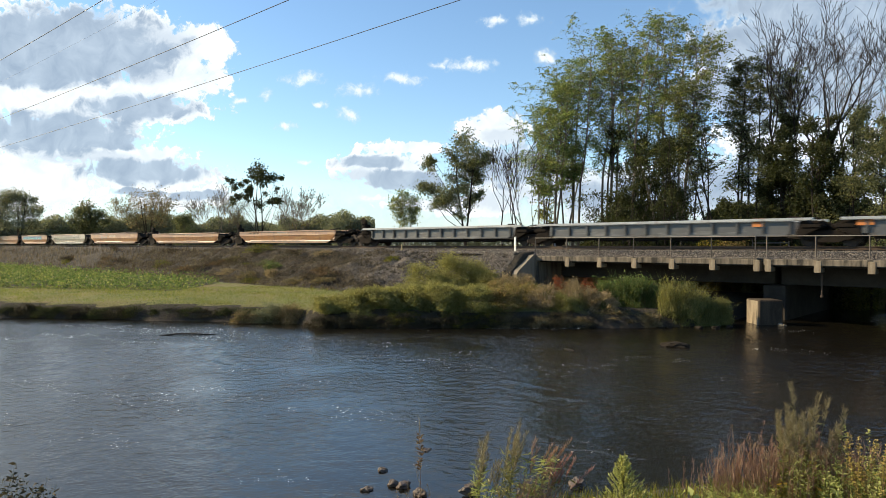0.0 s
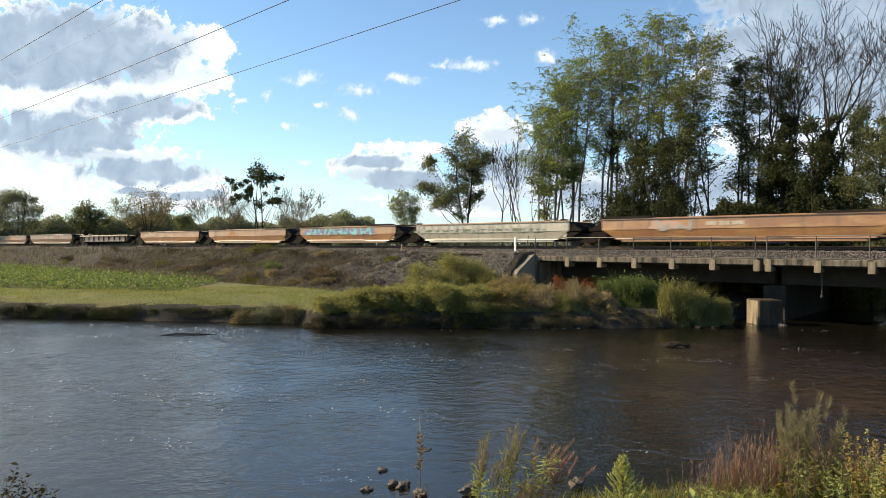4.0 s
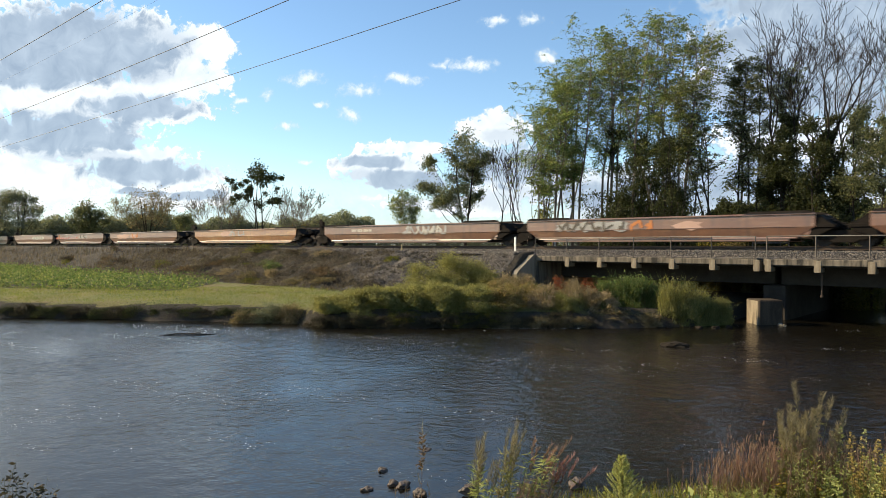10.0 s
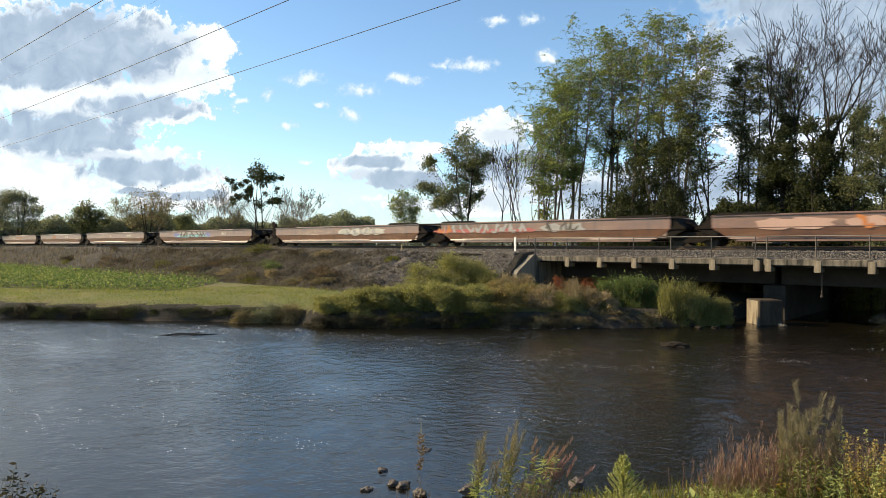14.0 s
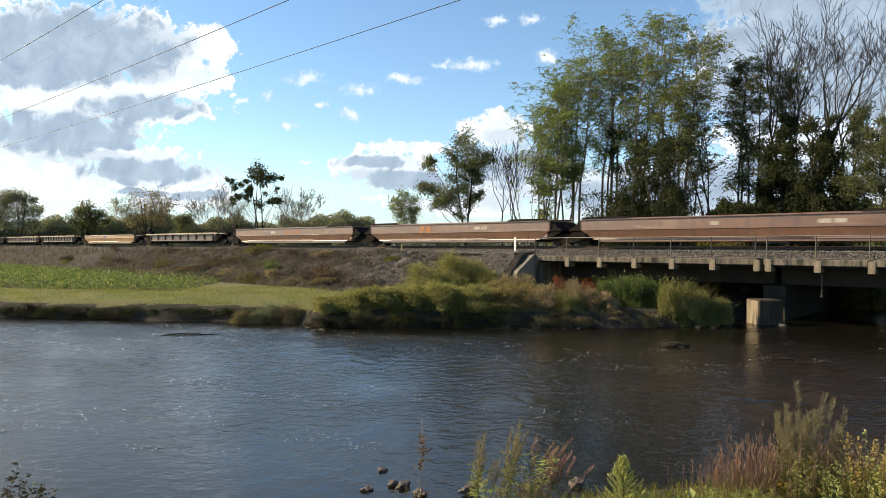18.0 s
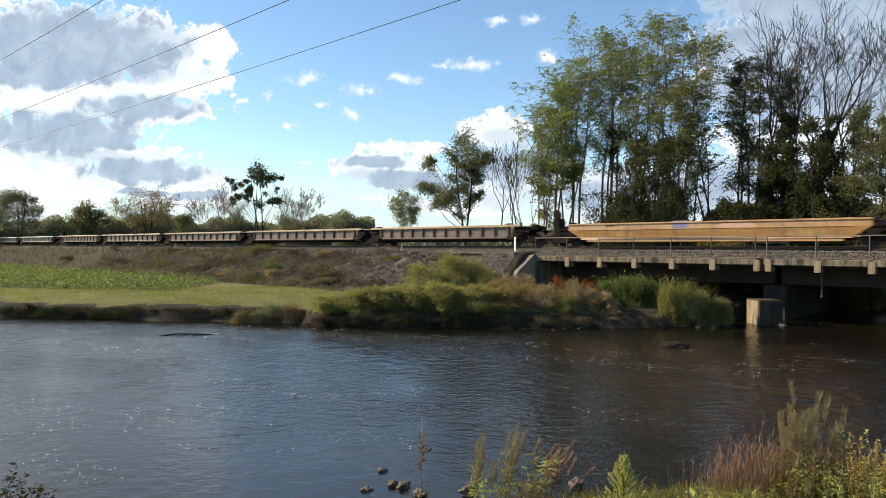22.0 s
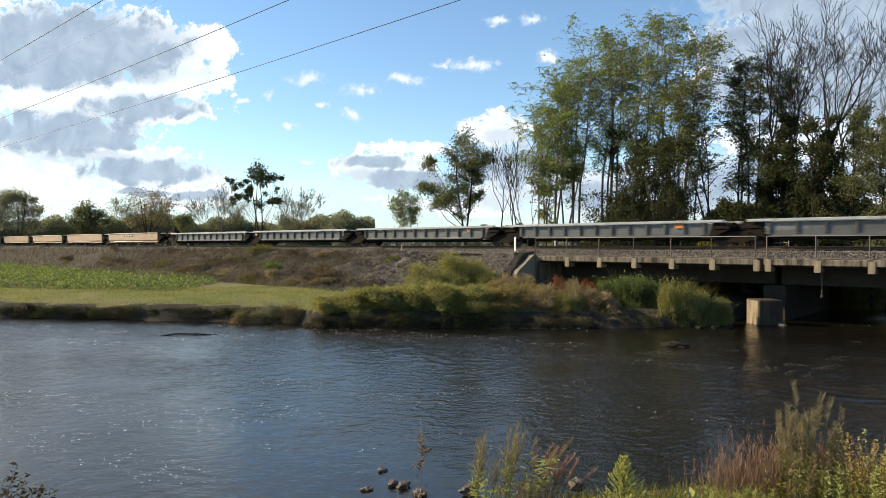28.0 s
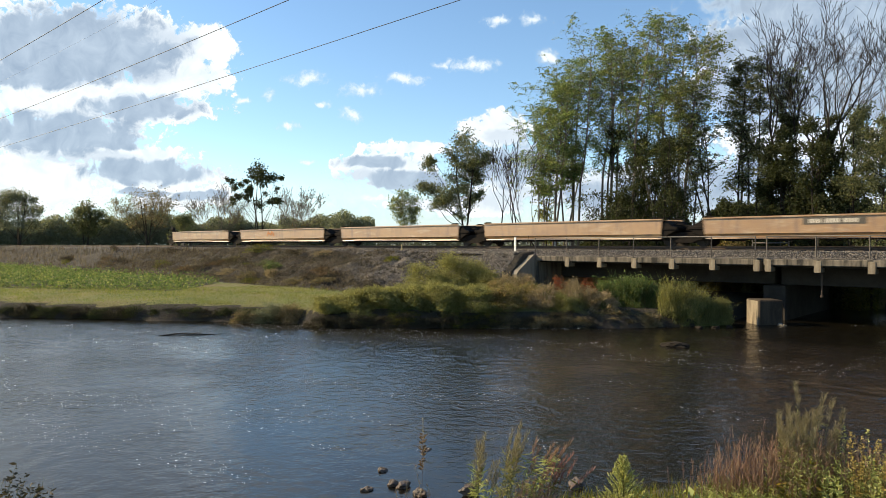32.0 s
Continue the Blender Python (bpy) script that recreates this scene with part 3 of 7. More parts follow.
# ---- sky backdrop with clouds ----
def cloud_material():
    m, n, l, out = nodes_of("clouds")
    v = coords(n)
    sc = n.new("ShaderNodeMapping")
    sc.inputs["Scale"].default_value = (1 / 200.0, 1 / 200.0, 1 / 200.0)
    l.new(v, sc.inputs[0])
    p = sc.outputs[0]
    nz = n.new("ShaderNodeTexNoise")
    nz.inputs["Scale"].default_value, nz.inputs["Detail"].default_value, nz.inputs["Roughness"].default_value = 1.5, 9, 0.62
    l.new(p, nz.inputs["Vector"])
    sub = n.new("ShaderNodeVectorMath")
    sub.operation = "SUBTRACT"
    sub.inputs[1].default_value = (0.5, 0.5, 0.5)
    l.new(nz.outputs["Color"], sub.inputs[0])
    mul = n.new("ShaderNodeVectorMath")
    mul.operation = "MULTIPLY"
    mul.inputs[1].default_value = (0.5, 0.0, 0.3)
    l.new(sub.outputs[0], mul.inputs[0])
    add = n.new("ShaderNodeVectorMath")
    l.new(p, add.inputs[0])
    l.new(mul.outputs[0], add.inputs[1])
    q = add.outputs[0]

    def field(ells):
        best = None
        for cx, cz, rx, rz in ells:
            mp = n.new("ShaderNodeMapping")
            mp.vector_type = "TEXTURE"
            mp.inputs["Location"].default_value = (cx, 0, cz)
            mp.inputs["Scale"].default_value = (rx, 1, rz)
            l.new(q, mp.inputs[0])
            ln = n.new("ShaderNodeVectorMath")
            ln.operation = "LENGTH"
            l.new(mp.outputs[0], ln.inputs[0])
            best = ln.outputs["Value"] if best is None else math_node(n, l, "MINIMUM", best, ln.outputs["Value"])
        return best

    f5, f9 = noise_node(n, l, p, 2.4, 7, 0.55, 0.6), noise_node(n, l, p, 8.0, 6, 0.58, 0.5)

    def cover_of(ells, coarse, fine, lo, hi):
        d = math_node(n, l, "ADD", field(ells), math_node(n, l, "MULTIPLY", math_node(n, l, "SUBTRACT", f5, 0.5), coarse))
        d = math_node(n, l, "ADD", d, math_node(n, l, "MULTIPLY", math_node(n, l, "SUBTRACT", f9, 0.5), fine))
        r = n.new("ShaderNodeMapRange")
        r.interpolation_type = "SMOOTHSTEP"
        for k, x in zip((1, 2, 3, 4), (lo, hi, 1.0, 0.0)):
            r.inputs[k].default_value = x
        l.new(d, r.inputs[0])
        return r.outputs[0]

    white = cover_of(CLOUDS_WHITE, 1.5, 1.1, 0.82, 1.06)
    small = cover_of(CLOUDS_SMALL, 2.0, 1.7, -0.1, 1.05)
    haze = cover_of(CLOUDS_HAZE, 0.8, 0.2, 0.3, 1.3)
    grey = cover_of(CLOUDS_GREY, 1.7, 0.35, 0.78, 1.22)
    dim = cover_of(CLOUDS_DIM, 1.4, 0.4, 0.5, 1.15)
    tone = mix(n, l, ramp(n, l, f5, [(0.3, (0, 0, 0)), (0.7, (1, 1, 1))]), (0.36, 0.43, 0.54), (0.54, 0.61, 0.71))
    col = mix(n, l, ramp(n, l, f5, [(0.42, (0, 0, 0)), (0.66, (1, 1, 1))]), (1.04, 1.03, 1.02), (0.84, 0.87, 0.92))
    col = mix(n, l, math_node(n, l, "MULTIPLY", dim, 0.7), col, (0.62, 0.67, 0.75))
    col = mix(n, l, grey, col, tone)
    dense = math_node(n, l, "MAXIMUM", math_node(n, l, "MAXIMUM", white, small), grey)
    col = mix(n, l, dense, (0.56, 0.68, 0.78), col)
    cover = math_node(n, l, "MAXIMUM", math_node(n, l, "MAXIMUM", math_node(n, l, "MULTIPLY", white, 0.97), math_node(n, l, "MULTIPLY", small, 0.85)),
                      math_node(n, l, "MAXIMUM", math_node(n, l, "MULTIPLY", haze, 0.62), math_node(n, l, "MULTIPLY", grey, 0.95)))
    em = n.new("ShaderNodeEmission")
    l.new(col, em.inputs[0])
    em.inputs[1].default_value = 0.59
    tr = n.new("ShaderNodeBsdfTransparent")
    ms = n.new("ShaderNodeMixShader")
    l.new(cover, ms.inputs[0])
    l.new(tr.outputs[0], ms.inputs[1])
    l.new(em.outputs[0], ms.inputs[2])
    l.new(ms.outputs[0], out.inputs[0])
    m.cycles.emission_sampling = "NONE"
    return m


# Clouds as centre and half size, in hundreds of the backdrop's units, from the point straight ahead at eye height.
CLOUDS_WHITE = [(3.6, 0.9, 2.4, 0.5), (6.2, 1.1, 2.6, 0.6), (-7.2, 3.5, 2.2, 0.85), (-5.6, 3.5, 1.3, 0.7), (-4.35, 3.55, 0.78, 0.42), (-4.7, 2.95, 1.0, 0.45), (-6.6, 2.6, 2.2, 0.5), (-5.2, 2.35, 1.3, 0.28),
                (-6.9, 1.9, 1.9, 0.48), (-5.4, 1.55, 1.1, 0.22), (-5.2, 1.22, 1.35, 0.36), (-7.3, 1.1, 1.3, 0.7), (-4.6, 0.85, 1.2, 0.22),
                (-1.1, 1.35, 1.0, 0.36), (-0.7, 1.72, 0.9, 0.14), (0.9, 2.05, 0.62, 0.34), (1.3, 1.2, 1.2, 0.55), (0.3, 0.7, 1.3, 0.2), (6.6, 3.5, 2.2, 1.05), (5.3, 3.0, 1.1, 0.7), (6.3, 1.9, 1.8, 0.5),
                # Unseen clouds outside the view, added mostly for reflections on water and wagon sides.
                (10.5, 2.5, 2.5, 1.5), (-11, 2.5, 2.5, 1.5), (3, 7.5, 3.0, 0.8), (-6, 6.2, 4.5, 1.3), (-2.5, 8.0, 3.5, 0.9), (-10, 5.0, 3.0, 1.5), (-8, 7.8, 3.5, 1.2), (-1.0, 6.1, 3.6, 0.8), (-4.0, 5.6, 2.8, 0.6), (-13, 1.2, 3.0, 0.7), (-19, 2.0, 6.0, 1.6), (-30, 3.5, 9.0, 3.2), (-42, 3.0, 8.0, 3.0)]
CLOUDS_SMALL = [(-0.74, 2.95, 0.50, 0.15), (0.46, 3.18, 0.56, 0.15), (-2.44, 2.95, 0.42, 0.16), (-3.1, 2.63, 0.17, 0.13), (-1.68, 2.27, 0.22, 0.17), (-3.55, 2.57, 0.2, 0.08),
                (-2.2, 2.46, 0.18, 0.09), (-2.75, 2.07, 0.36, 0.10), (-2.44, 1.48, 0.24, 0.08), (0.94, 3.95, 0.24, 0.13), (1.55, 3.97, 0.30, 0.14), (1.8, 3.32, 0.24, 0.16),
                (-1.5, 2.75, 0.4, 0.18), (-1.2, 0.85, 0.5, 0.08), (-0.05, 3.15, 0.2, 0.07)]
CLOUDS_HAZE = [(-4.0, 0.2, 9.0, 0.75), (6.0, 0.2, 9.0, 0.9), (2.5, 0.9, 1.8, 0.5)]
CLOUDS_DIM = [(6.6, 3.4, 2.2, 1.0), (3.6, 0.8, 2.6, 0.6), (6.2, 1.0, 2.8, 0.7), (-5.1, 3.5, 0.8, 0.45), (-5.4, 3.0, 0.8, 0.2), (-6.4, 1.55, 1.2, 0.12), (-1.5, 1.2, 0.6, 0.14), (1.1, 1.9, 0.5, 0.16), (5.6, 3.7, 1.0, 0.4), (6.2, 2.2, 1.6, 0.4), (1.4, 0.8, 1.0, 0.25)]
CLOUDS_GREY = [(7.6, 3.9, 2.9, 1.3), (6.3, 3.2, 1.7, 0.8), (-6.8, 3.6, 1.75, 0.6), (-6.0, 3.35, 1.25, 0.45), (-7.2, 3.0, 1.2, 0.26), (3.8, 0.85, 1.8, 0.3), (6.0, 1.2, 2.0, 0.35), (-5.4, 2.42, 1.0, 0.24), (-6.9, 1.98, 1.45, 0.38), (-5.9, 1.85, 0.6, 0.18), (-5.3, 1.3, 1.2, 0.22),
               (-5.4, 0.93, 0.5, 0.07), (-4.3, 0.85, 0.5, 0.09), (-1.25, 1.45, 0.6, 0.13), (-0.75, 1.15, 0.75, 0.17), (1.25, 1.35, 0.95, 0.36), (6.7, 3.45, 2.1, 0.95), (5.5, 2.75, 1.1, 0.6), (7.4, 3.9, 1.4, 0.8), (7.0, 2.5, 1.2, 0.3),
               # Grey bodies of the unseen clouds outside the view.
               (10.5, 2.4, 2.0, 1.0), (-11, 2.3, 2.0, 1.0), (-6, 6.3, 2.2, 0.6)]
sb = Build()
cols, rows_ = 24, 12
for j in range(rows_ + 1):
    for i in range(cols + 1):
        sb.v.append((-9200 + 12400 * i / cols, 0.0, -40 + 1900 * j / rows_))
sb.f = [(j * (cols + 1) + i, j * (cols + 1) + i + 1, (j + 1) * (cols + 1) + i + 1, (j + 1) * (cols + 1) + i) for j in range(rows_) for i in range(cols)]
backdrop = part("backdrop", sb, cloud_material())
K_SKY = 2.0 * 1207.0
backdrop.location = (0, K_SKY, 3.8)
tagged(backdrop, "white and grey cumulus clouds in a blue sky", "clouds", kind="structure")


# ---- track ----
TRACK_M = Matrix.Translation(on_track(D_TRACK, 0, 0)) @ pose(0, 0, 0, 0, 0, HEADING)     # x along, y away from the camera


def track_point(s, y, z):
    return TRACK_M @ Vector((s, y, z))


S_FAR, S_END = -900.0, 700.0
bb = Build()
for s0, s1 in ((S_FAR, S_BRIDGE0 - 0.3), (S_BRIDGE1 + 0.9, S_END)):
    bb.prism([(-3.3, 2.6), (-1.75, 3.47), (1.75, 3.47), (4.2, 3.40), (5.7, 3.47), (7.6, 2.5)], s0, s1)
bb.prism([(-2.34, 2.96), (-2.34, 3.14), (-1.75, 3.465), (1.75, 3.465), (4.2, 3.395), (5.7, 3.465), (8.5, 3.1), (8.5, 2.96)], S_BRIDGE0 - 0.9, S_BRIDGE1 + 0.9)
ballast = part("ballast_bed", bb, M_BALLAST)
ballast.matrix_world = TRACK_M
tagged(ballast, "grey crushed-stone ballast bed under the tracks", "ballast", kind="structure")

rail_prof = [(-0.07, 0.0), (0.07, 0.0), (0.07, 0.02), (0.012, 0.05), (0.012, 0.12), (0.036, 0.135), (0.036, 0.17), (-0.036, 0.17), (-0.036, 0.135), (-0.012, 0.12), (-0.012, 0.05), (-0.07, 0.02)]
track = tagged(new("railway_track"), "rusty steel rails on dark wooden sleepers", "railway track", kind="structure")
for y in (-0.755, 0.755, 3.6, 5.1):
    rb = Build()
    rb.prism([(a + y, b + Z_RAIL - 0.17) for a, b in rail_prof], S_FAR, S_END)
    ro = part("rail", rb, M_RAIL, track)
    ro.matrix_world = TRACK_M
tie = Build()
tie.box(0, 0, 0, 0.23, 2.6, 0.18, 0.015)
tie_mesh = tie.mesh("sleeper", M_TIE)
rng = np.random.default_rng(3)
for k in range(210):
    to = part("sleeper", tie_mesh, None, track)
    to.matrix_world = TRACK_M @ pose(-115 + k * 0.55, rng.uniform(-0.04, 0.04), Z_RAIL - 0.17 - 0.085, 0, 0, rng.uniform(-1, 1))

# loose stones: shoulder of the ballast
proto = np.array([(-1, -0.7, -0.6), (1, -0.8, -0.5), (0.8, 0.9, -0.6), (-0.9, 0.8, -0.5), (-0.6, -0.5, 0.6), (0.7, -0.4, 0.7), (0.5, 0.6, 0.5), (-0.7, 0.5, 0.8)])
pf = np.array([(3, 2, 1, 0), (4, 5, 6, 7), (0, 1, 5, 4), (1, 2, 6, 5), (2, 3, 7, 6), (3, 0, 4, 7)])


def stones(rng, centres, size):
    n = len(centres)
    q = rng.normal(size=(n, 4))
    q /= np.linalg.norm(q, axis=1)[:, None]
    w, x, y, z = q.T
    R = np.stack([1 - 2 * (y * y + z * z), 2 * (x * y - z * w), 2 * (x * z + y * w), 2 * (x * y + z * w), 1 - 2 * (x * x + z * z), 2 * (y * z - x * w),
                  2 * (x * z - y * w), 2 * (y * z + x * w), 1 - 2 * (x * x + y * y)], 1).reshape(n, 3, 3)
    sh = proto[None] * (1 + 0.35 * rng.uniform(-1, 1, (n, 8, 3))) * (size * rng.uniform(0.5, 1.25, n))[:, None, None]
    v = np.einsum("nij,nkj->nki", R, sh) + centres[:, None]
    f = (np.arange(n)[:, None, None] * 8 + pf[None]).reshape(-1, 4)
    return v.reshape(-1, 3), f


n = 46000
s_ = -95 + 100 * rng.uniform(0, 1, n) ** 0.7
y_ = rng.uniform(-3.35, -1.2, n)
z_ = np.interp(y_, [-3.3, -1.75, -1.0], [2.62, 3.48, 3.48])
on_bridge = s_ > S_BRIDGE0
y_ = np.where(on_bridge, np.clip(y_, -2.4, None), y_)
z_ = np.where(on_bridge, np.interp(y_, [-2.4, -1.75, -1], [3.14, 3.47, 3.48]), z_)
M3 = np.array(TRACK_M)
pts = np.stack([s_, y_, z_], 1) @ M3[:3, :3].T + M3[:3, 3]
tagged(part("ballast_stones", np_mesh("ballast_stones", *stones(rng, pts, 0.030), M_STONE), None), "loose grey ballast stones", "gravel", kind="stuff")

# ---- bridge ----
bridge = tagged(new("railway_bridge"), "low weathered concrete railway bridge with bracket stubs over the river", "bridge", kind="structure")


def brick_at(name, s0, s1, y0, y1, z0, z1, mat, parent, bevel=0.03, label=""):
    b = Build()
    b.box(0, 0, 0, s1 - s0, y1 - y0, z1 - z0, bevel)
    o = part(name, b, mat, parent, label)
    o.matrix_world = TRACK_M @ pose((s0 + s1) / 2, (y0 + y1) / 2, (z0 + z1) / 2)
    return o


POST_S = [-24.6] + [-22.31 + 2.165 * k for k in range(6)] + [-10.95 + 2.165 * k for k in range(16)]
Y_PAR = D_RAILING - D_TRACK
JOINT = -11.2
for a, b in ((S_BRIDGE0, JOINT - 0.14), (JOINT + 0.14, S_BRIDGE1)):
    brick_at("parapet", a, b, Y_PAR - 0.14, Y_PAR + 0.16, 2.80, Z_PARAPET, M_EDGE, bridge, 0.03, "stained concrete edge beam")
    brick_at("parapet", a, b, 8.6, 8.9, 2.80, Z_PARAPET, M_EDGE, bridge, 0.03, "stained concrete edge beam")
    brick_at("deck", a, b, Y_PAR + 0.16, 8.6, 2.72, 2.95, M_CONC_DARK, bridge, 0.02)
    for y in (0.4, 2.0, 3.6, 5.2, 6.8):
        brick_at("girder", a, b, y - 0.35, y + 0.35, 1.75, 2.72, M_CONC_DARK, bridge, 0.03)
for k, s in enumerate(POST_S):
    st = Build()
    st.prism([(-0.13, 2.50), (0.13, 2.50), (0.145, 2.56), (0.145, 3.05), (-0.145, 3.05), (-0.145, 2.56)], Y_PAR - 0.165, Y_PAR + 0.5, axis=1)
    o = part("bracket", st, M_BRACKET, bridge)
    o.matrix_world = TRACK_M @ pose(s + 0.1, 0, 0)


def railing(y, s_list, name_label):
    r = tagged(new("bridge_railing"), name_label, "railing")
    r.matrix_world = TRACK_M @ pose(0, y, 0)
    for s in s_list:
        b = Build()
        b.tube([(s, 0, Z_PARAPET), (s, 0, 4.215)], [0.028, 0.028], 8)
        b.box(s, 0, Z_PARAPET + 0.012, 0.14, 0.14, 0.024, 0.005)
        part("post", b, M_POST, r)
    for z in (4.215,):
        b = Build()
        b.tube([(s_list[0] - 0.03, 0, z), (s_list[-1] + 0.03, 0, z)], [0.024, 0.024], 8)
        part("handrail", b, M_GALV, r)
    return r


railing(Y_PAR, POST_S[:7], "galvanised pipe handrail along the bridge edge")
railing(Y_PAR, POST_S[7:], "galvanised pipe handrail along the bridge edge")
railing(8.75, POST_S[:7], "galvanised pipe handrail along the bridge's other edge")

# abutment and its wing wall
abut = tagged(new("bridge_abutment"), "grey concrete abutment with a sloping wing wall", "abutment", kind="structure")
ab = Build()
ab.prism([(-2.65, 0.0), (8.9, 0.0), (8.9, 2.72), (-2.65, 2.72)], S_BRIDGE0 - 0.9, S_BRIDGE0 + 0.25)
o = part("abutment_wall", ab, M_CONC, abut)
o.matrix_world = TRACK_M
wb = Build()
wb.prism([(-2.652, 0.2), (-2.652, 3.16), (-2.95, 3.16), (-4.45, 2.25), (-4.65, 2.05), (-4.65, 0.2)], S_BRIDGE0 - 0.75, S_BRIDGE0 + 0.15)
o = part("wing_wall", wb, M_CONC, abut)
o.matrix_world = TRACK_M
brick_at("end_block", S_BRIDGE0 - 0.7, S_BRIDGE0 - 0.02, Y_PAR - 0.13, Y_PAR + 0.3, 2.725, 3.2, M_CONC, abut)

# pier with its nose in the river
pier = tagged(new("bridge_pier"), "concrete bridge pier with a blunt weathered nose", "pier", kind="structure")
nb = Build()
nb.box(0, 0, 0, 1.15, 1.3, 1.78, 0.05)
o = part("pier_nose", nb, M_PIER, pier, "damp concrete nose with its shade put into the colour")
o.matrix_world = pose(15.49, 32.85, 0.29, 0, 0, 1)
# Thin added slab that paints the sunlit left face pale.
nb = Build()
nb.box(0, 0, 0, 0.03, 1.18, 1.68, 0.012)
o = part("pier_facing", nb, M_PIERLIT, pier, "stained concrete face with its sunlight put into the pale colour")
o.matrix_world = pose(15.49, 32.85, 0.29, 0, 0, 1) @ pose(-0.578, 0, 0)
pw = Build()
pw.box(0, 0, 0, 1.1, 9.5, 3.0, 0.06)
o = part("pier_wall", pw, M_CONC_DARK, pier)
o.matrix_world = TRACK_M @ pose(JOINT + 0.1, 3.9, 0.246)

# short posts and markers beside the track
mk = tagged(new("marker_post"), "white painted post at the end of the bridge", "marker post")
b = Build()
b.box(0, 0, 0.62, 0.15, 0.06, 1.3, 0.01)
part("board", b, M_WHITE, mk)
b = Build()
b.box(0, 0, 1.28, 0.17, 0.08, 0.05, 0.01)
part("cap", b, M_WHITE, mk)
mk.matrix_world = TRACK_M @ pose(-26.1, -2.6, 3.0, 0, 0, -17)
st = tagged(new("guy_rod"), "leaning rusty steel rod beside the bridge end", "rod")
b = Build()
b.tube([(0, 0, 0), (0.25, 0, 1.25)], [0.02, 0.02], 6)
part("rod", b, M_RAIL, st)
st.matrix_world = TRACK_M @ pose(-25.6, -2.2, 3.1)
st = tagged(new("wooden_stake"), "weathered wooden stake beside the ballast", "stake")
b = Build()
b.box(0, 0, 0.5, 0.09, 0.07, 1.2, 0.012)
part("stake_body", b, M_STRAW, st)
st.matrix_world = TRACK_M @ pose(-35.9, -3.2, 2.75)

fr = tagged(new("pipe_frame"), "low galvanised pipe frame beyond the track", "pipe frame")
for nm, q in (("post", [(-0.95, 0, 3.45), (-0.95, 0, 4.27)]), ("post", [(0.95, 0, 3.45), (0.95, 0, 4.27)]), ("top_rail", [(-0.95, 0, 4.27), (0.95, 0, 4.27)]), ("lower_rail", [(-0.95, 0, 3.9), (0.95, 0, 3.9)])):
    b = Build()
    b.tube(q, [0.03, 0.03], 8)
    part(nm, b, M_GALV, fr)
fr.matrix_world = TRACK_M @ pose(-12.3, 2.4, 0)
st = tagged(new("marker_stake"), "small white stake beyond the track", "stake")
b = Build()
b.box(0, 0, 0.42, 0.09, 0.05, 0.9, 0.01)
part("stake_body", b, M_WHITE, st)
st.matrix_world = TRACK_M @ pose(-26.4, 2.4, 3.42)
dp = tagged(new("drain_pipe"), "thin dark drain pipe hanging below the bridge deck", "pipe")
b = Build()
b.tube([(0, 0, 2.8), (0, 0, 1.35)], [0.05, 0.05], 8)
b.tube([(0, 0, 1.42), (0, 0, 1.3)], [0.075, 0.075], 8)
part("pipe", b, M_RAIL, dp)
dp.matrix_world = TRACK_M @ pose(-8.75, Y_PAR + 0.9, 0)

# ---- the train ----
SPEED = 21.25 * 0.93
CACHE = {}


def cached(key, make):
    if key not in CACHE:
        CACHE[key] = make()
    return CACHE[key]


def side_frame_mesh():
    b = Build()
    prof = [(-1.15, 0.36), (-1.05, 0.30), (-0.72, 0.34), (-0.42, 0.20), (0.42, 0.20), (0.72, 0.34), (1.05, 0.30), (1.15, 0.36), (1.15, 0.58), (0.75, 0.66), (0.4, 0.78), (-0.4, 0.78), (-0.75, 0.66), (-1.15, 0.58)]
    b.prism([(x, z) for x, z in prof], -0.07, 0.07, axis=1)
    for x in (-0.9, 0.9):
        b.disc((x, 0, 0.46), 0.13, 0.26, 1, 10)
    for x in (-0.12, 0.0, 0.12):
        b.tube([(x, 0, 0.28), (x, 0, 0.6)], [0.05, 0.05], 6)
    return b.mesh("side_frame", M_IRON)


def wheelset_mesh():
    b = Build()
    b.tube([(0, -0.95, 0), (0, 0.95, 0)], [0.08, 0.08], 10)
    for y in (-0.75, 0.75):
        b.disc((0, y, 0), 0.455, 0.10, 1, 20)
        b.disc((0, y - math.copysign(0.065, y), 0), 0.485, 0.03, 1, 20)
        b.disc((0, y + math.copysign(0.05, y), 0), 0.15, 0.12, 1, 10)
    for x, z in ((0.3, 0), (-0.3, 0)):
        b.box(x, -0.805, z, 0.08, 0.012, 0.16)
    return b.mesh("wheelset", M_WHEEL)


def bolster_mesh():
    b = Build()
    b.box(0, 0, 0.52, 0.42, 2.1, 0.26, 0.03)
    b.disc((0, 0, 0.68), 0.2, 0.1, 2, 12)
    return b.mesh("bogie", M_IRON)


WHEELS_A, WHEELS_B = [], []


def bogie(parent, x):
    o = part("bogie", cached("bolster", bolster_mesh), None, parent, "black cast-iron bogie")
    o.location = (x, 0, 0)
    for y in (-1.0, 1.0):
        f = part("side_frame", cached("sideframe", side_frame_mesh), None, o)
        f.location = (0, y, 0)
    for x2, lst in ((-0.9, WHEELS_A), (0.9, WHEELS_B)):
        w = part("wheelset", cached("wheelset", wheelset_mesh), None, o)
        w.location = (x2, 0, 0.455)
        lst.append(w)


